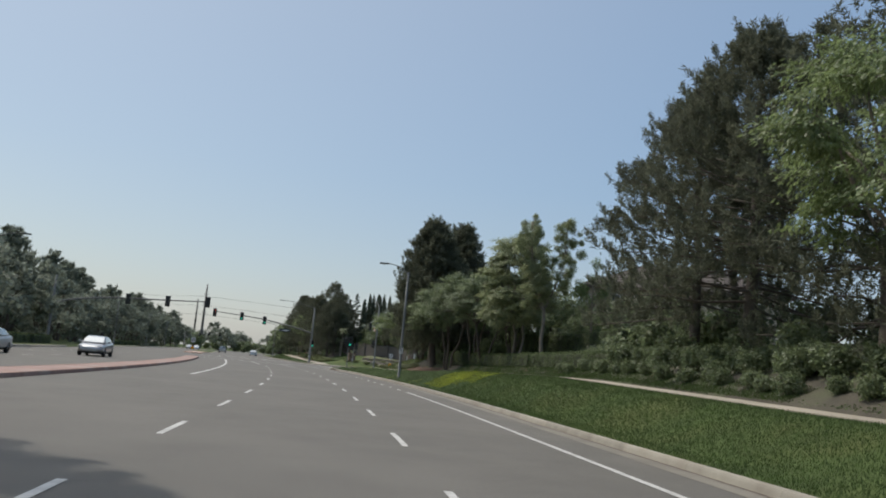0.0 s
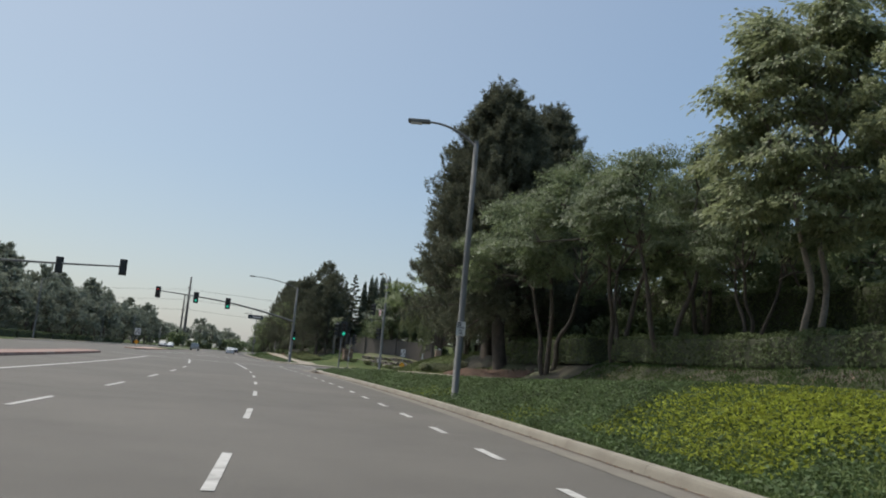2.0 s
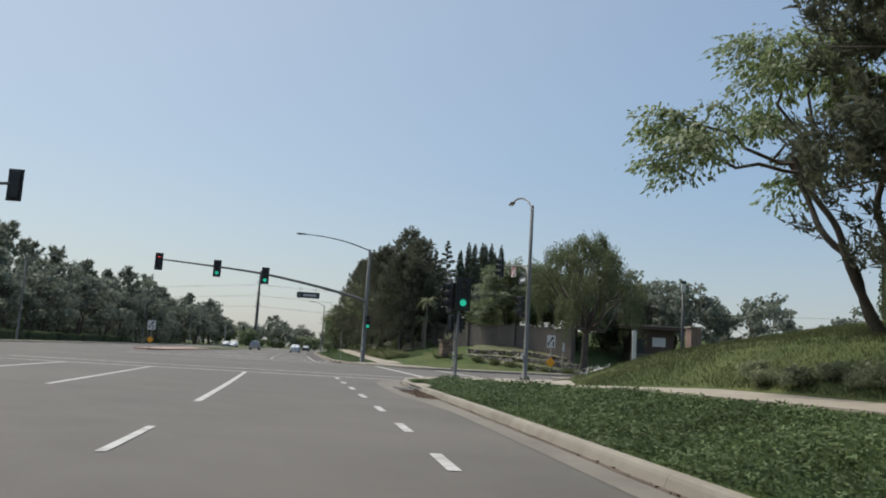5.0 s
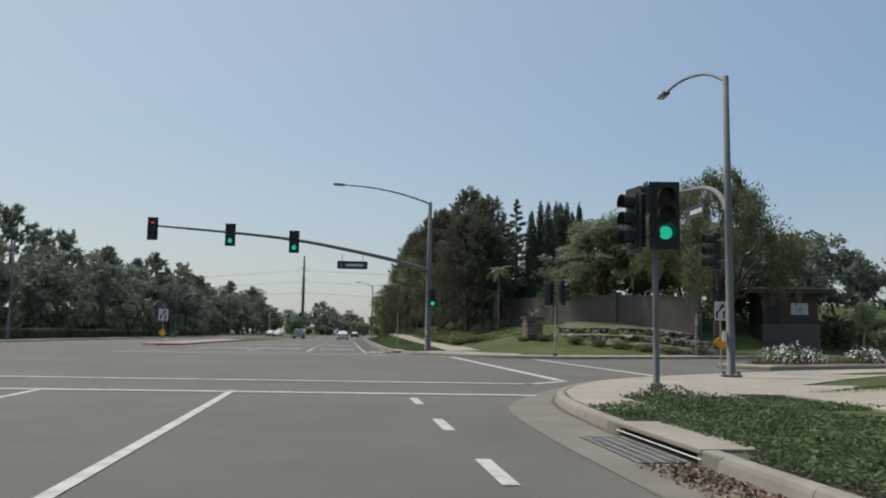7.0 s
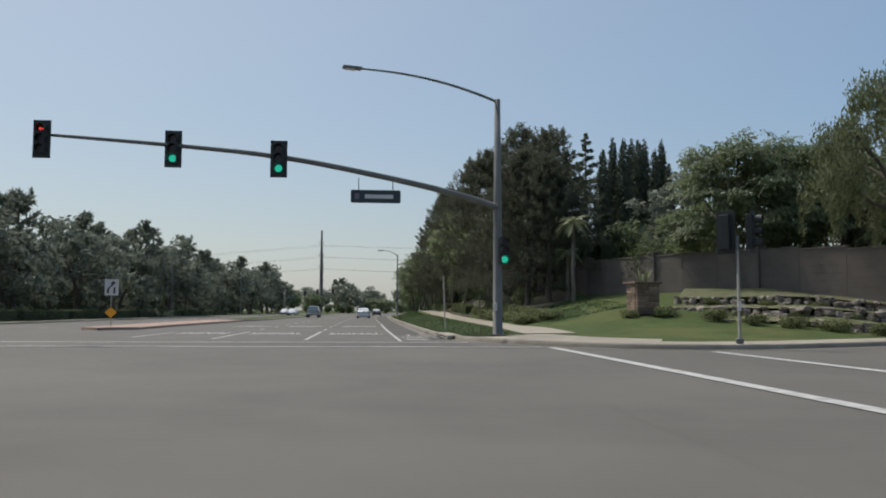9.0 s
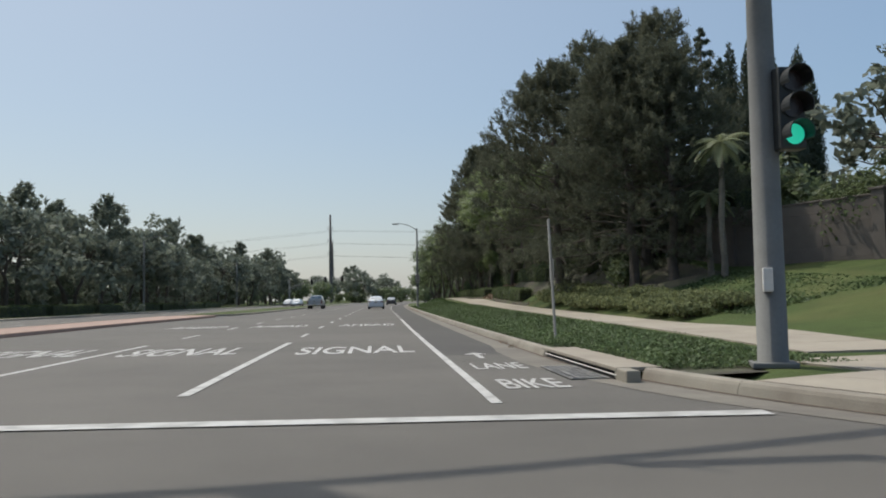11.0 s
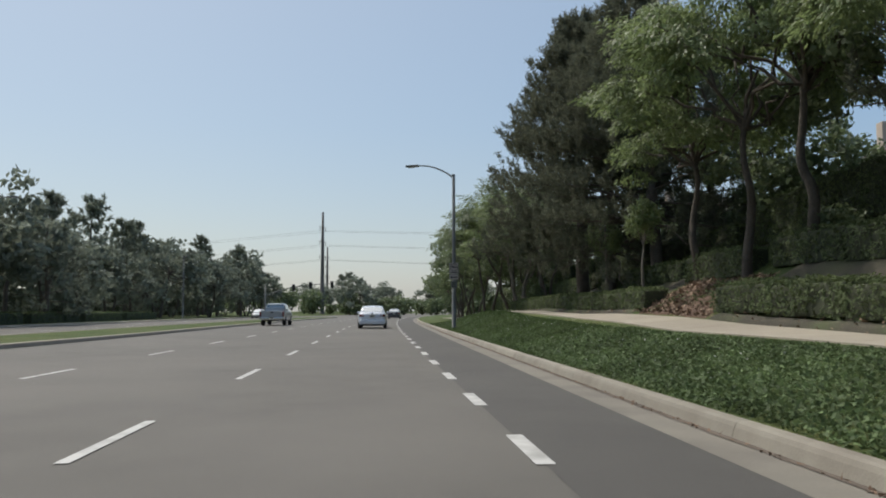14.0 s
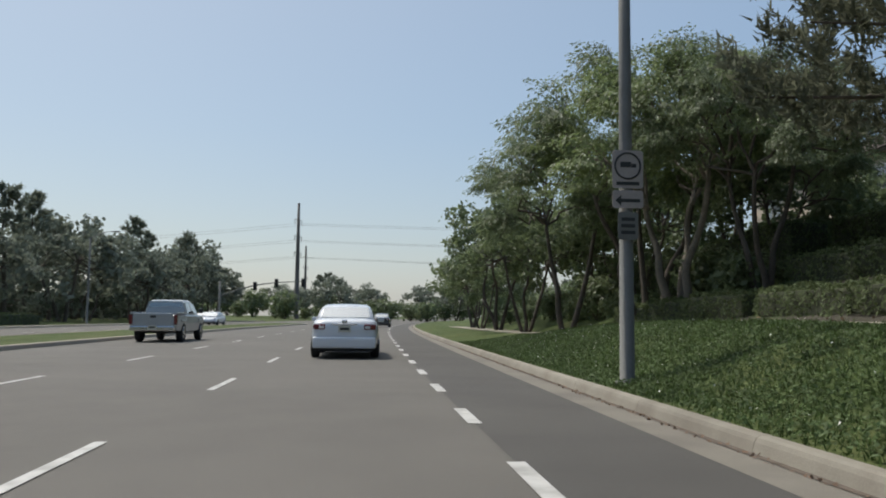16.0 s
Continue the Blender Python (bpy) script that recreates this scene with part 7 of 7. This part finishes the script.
def corner_things():
    c = Vector((-2.0, 92.0, 0))
    root = thing("brick_pillar", "short brick pillar with pale cap beside the side street", "pillar", pose(c.x, c.y, ground_at(c.x, c.y), 0, 0, 20) @ Matrix.Diagonal((0.48, 0.48, 0.52, 1)))
    for k in range(11):
        for i, (x, y, w, d) in enumerate(((-0.2, -0.3, 0.38, 0.2), (0.2, -0.3, 0.38, 0.2), (-0.2, 0.3, 0.38, 0.2), (0.2, 0.3, 0.38, 0.2), (-0.3, 0, 0.2, 0.38), (0.3, 0, 0.2, 0.38))):
            part("brick", box_bm(w, d, 0.10, (x + 0.02 * (k % 2), y, 0.06 + 0.115 * k), 0.008, 1), median_mat, root)
    part("core", box_bm(0.62, 0.62, 1.25, (0, 0, 0.63)), stone_mat, root)
    part("cap", box_bm(0.95, 0.95, 0.1, (0, 0, 1.34), 0.02), concrete, root)
    c = Vector((-0.5, 106.0, 0))
    lp = thing("lamp_post", "black ornamental lamp post beside the side street", "lamp post", pose(c.x, c.y, ground_at(c.x, c.y)))
    tube_part("post", [(0, 0, -0.1), (0, 0, 0.9), (0, 0, 4.3)], [0.12, 0.07, 0.06], dark_metal, lp, 8)
    part("lantern", box_bm(0.2, 0.2, 0.42, (0, 0, 4.56), 0.06), sign_white, lp, "frosted lantern")
    part("lantern_cap", box_bm(0.26, 0.26, 0.14, (0, 0, 4.83), 0.06), dark_metal, lp)
    c = Vector((-2.75, 106.3, 0))
    wp = thing("utility_marker", "tall pale utility marker post on the lawn", "post", pose(c.x, c.y, ground_at(c.x, c.y)))
    part("post", box_bm(0.2, 0.2, 2.7, (0, 0, 1.25), 0.02), sign_white, wp)
    # island in the mouth of the side street
    isl = thing("traffic_island", "narrow planted island with pale kerb in the side street", "traffic island", pose(-6.2, 115.6, 0, 0, 0, 46))
    part("kerb_edge", box_bm(24, 2.6, 0.2, (12.2, 0, 0.07), 0.06, 2), concrete, isl, "pale island kerb")
    part("soil", box_bm(22.6, 2.2, 0.06, (12.6, 0, 0.16), 0.02), mulch, isl)
    isl = thing("sign_post", "post with a black-barred white sign and orange marker", "sign", pose(-7.0, 114.7, 0.0, 0, 0, 15))
    tube_part("post", [(0, 0, -0.1), (0, 0, 2.65)], 0.03, galv, isl, 6)
    pl = sign_plate(isl, "lane_sign", 0.5, 0.75, pose(0, -0.04, 2.3), sign_white, "white sign with black bars")
    bent_arrow(pl, 1.0)
    part("orange_marker", box_bm(0.45, 0.02, 0.45, (0, 0, 0), 0.01), sign_orange, isl, "orange diamond marker", m=pose(0, -0.05, 1.05, 0, 45, 0))
    c = at(125.5, 19.8)
    sp = thing("sign_post", "steel post with a small white sign at the lawn's edge", "sign", pose(c.x, c.y, ground_at(c.x, c.y), 0, 0, 60))
    tube_part("post", [(0, 0, -0.1), (0, 0, 2.7)], 0.03, galv, sp, 6)
    sign_plate(sp, "small_sign", 0.35, 0.7, pose(0, -0.04, 2.4), sign_white, "small white sign")
    c = at(143.5, -15.2)
    isl = thing("sign_post", "post with a black-barred white sign on the median nose", "sign", pose(c.x, c.y, 0.14, 0, 0, turn_at(143)))
    tube_part("post", [(0, 0, -0.1), (0, 0, 2.6)], 0.03, galv, isl, 6)
    pl = sign_plate(isl, "lane_sign", 0.75, 0.9, pose(0, -0.04, 2.2), sign_white, "white sign with black bars")
    bent_arrow(pl, 1.2)
    part("orange_marker", box_bm(0.45, 0.02, 0.45, (0, 0, 0), 0.01), sign_orange, isl, "orange diamond marker", m=pose(0, -0.05, 0.8, 0, 45, 0))


corner_things()

# lamps on the opposite side
for s in (64, 150, 212, 262):
    p = at(s, -29.3)
    a = radians(turn_at(s))
    street_lamp("street_lamp", (p.x, p.y, 0.13), 8.3, (2.3 * math.cos(a), 2.3 * math.sin(a), 8.9), "tall grey steel street light across the road")


def power_pole(x, y, h, label):
    root = thing("power_pole", label, "power pole", pose(x, y, 0.1), "power line poles")
    tube_part("pole", [(0, 0, -0.5), (0, 0, h * 0.5), (0, 0, h)], [0.75, 0.55, 0.32], wood_pole, root, 12)
    for k in range(3):
        z = h - 5.0 - 4.5 * k
        for sg in (-1, 1):
            tube_part("bracket", [(0, 0, z), (0, sg * 2.4, z + 0.4)], [0.12, 0.07], wood_pole, root, 6)
            tube_part("insulator", [(0, sg * 2.3, z + 0.3), (0, sg * 2.3, z - 0.8)], 0.09, galv, root, 6)


power_pole(-135.7, 392.5, 31.8, "tall slim steel power pole at the end of the road")
power_pole(-185.8, 518.0, 31.5, "tall slim steel power pole far off")
for k in range(3):
    for sg in (-1, 1):
        z = 31.8 - 5.8 - 4.5 * k
        for bx, by in ((-420, 425), (150, 372)):
            a, b = Vector((-135.7, 392.5 + sg * 2.3, z)), Vector((bx, by + sg * 2.3, z - 1))
            pts = [a.lerp(b, i / 16) - Vector((0, 0, 4.5 * math.sin(math.pi * i / 16))) for i in range(17)]
            w = thing("power_cable", "thin sagging power cable across the sky", "cable", None, "power cables")
            put("cable", mesh_of("cable", *tube(pts, [0.026] * 17, 4), galv), w)
# signal arm at the next crossing
pn = at(306.6, -28.8)
nx = thing("signal_mast", "distant grey signal mast across the road", "traffic signal", Matrix.Translation((pn.x, pn.y, 0.1)), "traffic signals")

# ---- vehicles ----


def loft(rings):
    """A closed skin over rows of points."""
    vs, fs = [], []
    n = len(rings[0])
    for r in rings:
        vs += r
    for i in range(len(rings) - 1):
        for k in range(n):
            j = (k + 1) % n
            fs.append((i * n + k, i * n + j, (i + 1) * n + j, (i + 1) * n + k))
    fs += [tuple(reversed(range(n))), tuple(range(len(vs) - n, len(vs)))]
    return vs, fs


def section(y, hw, z0, z1, round_top=0.12, tuck=0.06):
    """A body section: half width, underside and top."""
    pts = [(-hw + tuck, z0), (hw - tuck, z0), (hw - 0.01, z0 + 0.18), (hw, (z0 + z1) / 2), (hw - 0.02, z1 - round_top), (hw - round_top, z1 - 0.02), (hw * 0.5, z1), (0, z1 + 0.005)]
    pts = pts[:8] + [(-x, z) for x, z in reversed(pts[2:7])]
    return [Vector((x, y, z)) for x, z in pts]


def wheel(parent, x, y, r=0.32, w=0.22):
    sg = 1 if x > 0 else -1
    root = put("wheel", mesh_of("wheel", *tube([(-w / 2, 0, 0), (-w / 2 + 0.03, 0, 0), (w / 2 - 0.03, 0, 0), (w / 2, 0, 0)], [r * 0.9, r, r, r * 0.9], 22), rubber), parent, "black tyre", pose(x, y, r))
    put("rim", mesh_of("rim", *tube([(sg * w * 0.40, 0, 0), (sg * (w / 2 + 0.012), 0, 0)], [r * 0.64, r * 0.6], 18), chrome), root, "silver alloy rim")
    for k in range(5):
        a = 2 * math.pi * k / 5
        part("rim_gap", box_bm(0.012, 0.09, 0.09, (sg * (w / 2 + 0.016), math.cos(a) * r * 0.38, math.sin(a) * r * 0.38), 0.004, 1), rubber, root)


def sedan(name, m, paint_mat, label, tail=True):
    """A four-door car that points along its own +y; its back lies near y = 0."""
    root = thing(name, label, "car", m, "cars on the road")
    L = 4.8
    prof = [(0.0, 0.62, 0.42, 0.86), (0.06, 0.80, 0.30, 0.98), (0.25, 0.88, 0.24, 1.06), (0.7, 0.905, 0.20, 1.07), (1.3, 0.91, 0.19, 1.02), (2.4, 0.91, 0.19, 0.97), (3.3, 0.905, 0.19, 0.96), (4.0, 0.89, 0.20, 0.90), (4.5, 0.84, 0.24, 0.80), (4.75, 0.70, 0.32, 0.66), (4.8, 0.6, 0.36, 0.6)]
    ob = put("body", mesh_of("body", *loft([section(*p) for p in prof]), paint_mat, flat=False), root)
    ob.modifiers.new("soft", "SUBSURF").levels = 1
    ob.modifiers["soft"].render_levels = 1
    cab = [(0.75, 0.74, 1.00, 1.05), (1.25, 0.68, 0.98, 1.36), (1.75, 0.62, 0.95, 1.46), (2.5, 0.61, 0.95, 1.47), (3.0, 0.64, 0.93, 1.38), (3.75, 0.74, 0.92, 0.97)]

    def cab_ring(y, hw, z0, z1):
        return [Vector(p) for p in ((-0.80, y, z0), (0.80, y, z0), (0.79, y, z0 + 0.05), (hw + 0.02, y, z1 - 0.07), (hw - 0.08, y, z1 - 0.015), (0, y, z1), (-hw + 0.08, y, z1 - 0.015), (-hw - 0.02, y, z1 - 0.07), (-0.79, y, z0 + 0.05))]
    put("cabin", mesh_of("cabin", *loft([cab_ring(*c) for c in cab]), paint_mat, flat=False), root)

    def pane(pts, nm="window_glass"):
        put(nm, mesh_of(nm, pts, [tuple(range(len(pts)))], car_glass), root, "dark tinted glass")
    pane([Vector((x, y, z)) for x, y, z in ((-0.66, 0.80, 1.085), (0.66, 0.80, 1.085), (0.60, 1.22, 1.355), (-0.60, 1.22, 1.355))], "rear_window")
    pane([Vector((x, y, z)) for x, y, z in ((-0.68, 3.70, 1.01), (0.68, 3.70, 1.01), (0.60, 3.05, 1.375), (-0.60, 3.05, 1.375))], "windscreen")
    for sg in (-1, 1):
        pane([Vector((sg * x, y, z)) for x, y, z in ((0.80, 1.15, 1.05), (0.80, 2.2, 1.03), (0.665, 2.2, 1.40), (0.675, 1.45, 1.36))])
        pane([Vector((sg * x, y, z)) for x, y, z in ((0.80, 2.28, 1.03), (0.79, 3.45, 1.0), (0.675, 2.95, 1.34), (0.665, 2.28, 1.40))])
        part("tail_lamp", box_bm(0.32, 0.10, 0.15, (0, 0, 0), 0.04, 2), tail_red, root, "red tail lamp", m=pose(sg * 0.66, 0.07, 0.83, 0, 0, sg * 14))
        part("reverse_lamp", box_bm(0.14, 0.05, 0.07, (0, 0, 0), 0.015, 2), sign_white, root, m=pose(sg * 0.60, 0.01, 0.82, 0, 0, sg * 10))
        part("mirror", box_bm(0.2, 0.1, 0.14, (sg * 0.98, 3.2, 1.02), 0.04, 2), paint_mat, root, "door mirror")
        part("headlamp", box_bm(0.34, 0.12, 0.14, (sg * 0.62, 4.62, 0.68), 0.04, 2), sign_white, root, "clear headlamp")
        for y in (0.95, 3.78):
            wheel(root, sg * 0.80, y)
        part("door_handle", box_bm(0.02, 0.18, 0.03, (sg * 0.915, 1.75, 0.87), 0.008, 1), chrome, root)
    part("rear_bumper", box_bm(1.66, 0.22, 0.30, (0, 0.03, 0.42), 0.07, 3), paint_mat, root)
    part("under_trim", box_bm(1.5, 0.2, 0.14, (0, 0.10, 0.26), 0.03, 2), rubber, root)
    part("boot_trim", box_bm(0.7, 0.03, 0.035, (0, -0.005, 0.90), 0.01, 1), chrome, root, "chrome boot trim")
    part("badge", box_bm(0.13, 0.02, 0.09, (0, 0.02, 0.97), 0.02, 2), chrome, root)
    pl = part("number_plate", box_bm(0.32, 0.015, 0.16, (0, -0.015, 0.78), 0.006, 1), plate_mat, root)
    part("writing_bar", box_bm(0.24, 0.004, 0.06, (0, -0.025, 0.78)), dark_metal, pl)
    part("underside", box_bm(1.5, 4.2, 0.1, (0, 2.4, 0.24)), rubber, root)
    return root


def pickup(name, m, paint_mat, label):
    root = thing(name, label, "pickup", m, "cars on the road")
    prof = [(0.0, 0.86, 0.55, 1.08), (0.1, 0.93, 0.48, 1.12), (1.0, 0.94, 0.45, 1.12), (1.75, 0.94, 0.45, 1.12), (1.8, 0.94, 0.42, 1.12), (3.6, 0.94, 0.42, 1.10), (4.4, 0.93, 0.44, 1.12), (5.0, 0.90, 0.46, 1.08), (5.3, 0.82, 0.5, 0.95)]
    put("body", mesh_of("body", *loft([section(y, hw, z0, z1, 0.07, 0.03) for y, hw, z0, z1 in prof]), paint_mat, flat=True), root)
    part("bed_inside", box_bm(1.5, 1.6, 0.02, (0, 0.95, 1.13)), rubber, root, "dark open load bed")
    for sg in (-1, 1):
        part("bed_rail", box_bm(0.14, 1.75, 0.08, (sg * 0.86, 0.92, 1.16), 0.02, 2), paint_mat, root)
    part("tailgate", box_bm(1.5, 0.08, 0.55, (0, -0.01, 0.88), 0.03, 2), paint_mat, root, "tailgate with handle")
    part("tailgate_handle", box_bm(0.22, 0.03, 0.09, (0, -0.06, 1.02), 0.01, 1), dark_metal, root)
    cab = [(1.82, 0.80, 1.08, 1.14), (1.9, 0.72, 1.08, 1.68), (2.3, 0.70, 1.08, 1.74), (3.2, 0.70, 1.08, 1.74), (3.6, 0.72, 1.08, 1.64), (4.15, 0.82, 1.06, 1.12)]

    def ring(y, hw, z0, z1):
        return [Vector(p) for p in ((-0.86, y, z0), (0.86, y, z0), (0.85, y, z0 + 0.04), (hw, y, z1 - 0.07), (hw - 0.08, y, z1 - 0.01), (0, y, z1), (-hw + 0.08, y, z1 - 0.01), (-hw, y, z1 - 0.07), (-0.85, y, z0 + 0.04))]
    put("cabin", mesh_of("cabin", *loft([ring(*c) for c in cab]), paint_mat, flat=True), root)

    def pane(pts, nm="window_glass"):
        put(nm, mesh_of(nm, [Vector(p) for p in pts], [tuple(range(len(pts)))], car_glass), root, "dark tinted glass")
    pane(((-0.70, 1.835, 1.2), (0.70, 1.835, 1.2), (0.64, 1.885, 1.6), (-0.64, 1.885, 1.6)), "rear_window")
    pane(((-0.78, 4.13, 1.16), (0.78, 4.13, 1.16), (0.66, 3.64, 1.60), (-0.66, 3.64, 1.60)), "windscreen")
    for sg in (-1, 1):
        pane(((sg * 0.862, 2.0, 1.18), (sg * 0.862, 2.75, 1.18), (sg * 0.735, 2.75, 1.64), (sg * 0.735, 2.05, 1.62)))
        pane(((sg * 0.862, 2.83, 1.18), (sg * 0.866, 3.85, 1.16), (sg * 0.745, 3.5, 1.58), (sg * 0.735, 2.83, 1.64)))
        part("tail_lamp", box_bm(0.13, 0.08, 0.38, (sg * 0.87, 0.01, 0.90), 0.02, 2), tail_red, root, "red tail lamp")
        part("mirror", box_bm(0.2, 0.1, 0.2, (sg * 1.05, 3.75, 1.28), 0.04, 2), dark_metal, root, "door mirror")
        part("wheel_arch", box_bm(0.04, 0.95, 0.12, (sg * 0.95, 1.15, 0.86), 0.04, 2), paint_mat, root)
        part("wheel_arch", box_bm(0.04, 0.95, 0.12, (sg * 0.95, 4.45, 0.86), 0.04, 2), paint_mat, root)
        for y in (1.15, 4.45):
            wheel(root, sg * 0.82, y, 0.39, 0.26)
        part("headlamp", box_bm(0.3, 0.12, 0.2, (sg * 0.66, 5.24, 0.88), 0.03, 2), sign_white, root)
    part("rear_bumper", box_bm(1.75, 0.2, 0.2, (0, -0.06, 0.55), 0.04, 2), chrome, root, "chrome rear bumper")
    pl = part("number_plate", box_bm(0.32, 0.02, 0.16, (0, -0.17, 0.60)), plate_mat, root)
    part("writing_bar", box_bm(0.24, 0.004, 0.06, (0, -0.183, 0.60)), dark_metal, pl)
    part("underside", box_bm(1.2, 4.8, 0.12, (0, 2.6, 0.42)), rubber, root)
    return root


def car_at(s, o, back=False):
    p = at(s, o)
    return pose(p.x, p.y, 0.0, 0, 0, turn_at(s) + (180 if back else 0))


sedan("white_sedan", car_at(206.4, -1.93), white_paint, "clean white four-door saloon seen from behind")
pickup("pickup_truck", car_at(217.6, -9.9), tan_paint, "silver-grey crew-cab pickup truck with open bed")
sedan("dark_car", car_at(268, -1.4), dark_paint, "dark saloon car far ahead")
sedan("silver_car", car_at(60, -19.3, True), silver_paint, "silver saloon car in the opposite lanes")
sedan("silver_car", car_at(47, -22.8, True), tan_paint, "pale saloon car in the opposite lanes")
sedan("white_car", car_at(276, -20.3, True), white_paint, "white saloon car in the opposite lanes")
sedan("silver_car", car_at(284, -23.5, True), silver_paint, "silver saloon car in the opposite lanes")


def build_next_signals():
    a = radians(turn_at(306))
    across = Vector((math.cos(a), math.sin(a), 0))
    pts = resample(chaikin([across * d + Vector((0, 0, z)) for d, z in ((0, 3.9), (2.0, 4.7), (5.5, 5.7), (9.0, 6.15), (13.2, 6.3))], 3), 0.9)
    tube_part("pole", [(0, 0, -0.1), (0, 0, 6.2)], [0.18, 0.14], galv, nx, 10)
    tube_part("mast_arm", pts, [0.12 - 0.06 * i / (len(pts) - 1) for i in range(len(pts))], galv, nx, 8)
    for d, z in ((5.5, 5.5), (8.8, 6.0), (12.9, 6.1)):
        signal_head(nx, Matrix.Translation(across * d + Vector((0, -0.1, z))) @ pose(0, 0, 0, 0, 0, turn_at(306)), None)


build_next_signals()
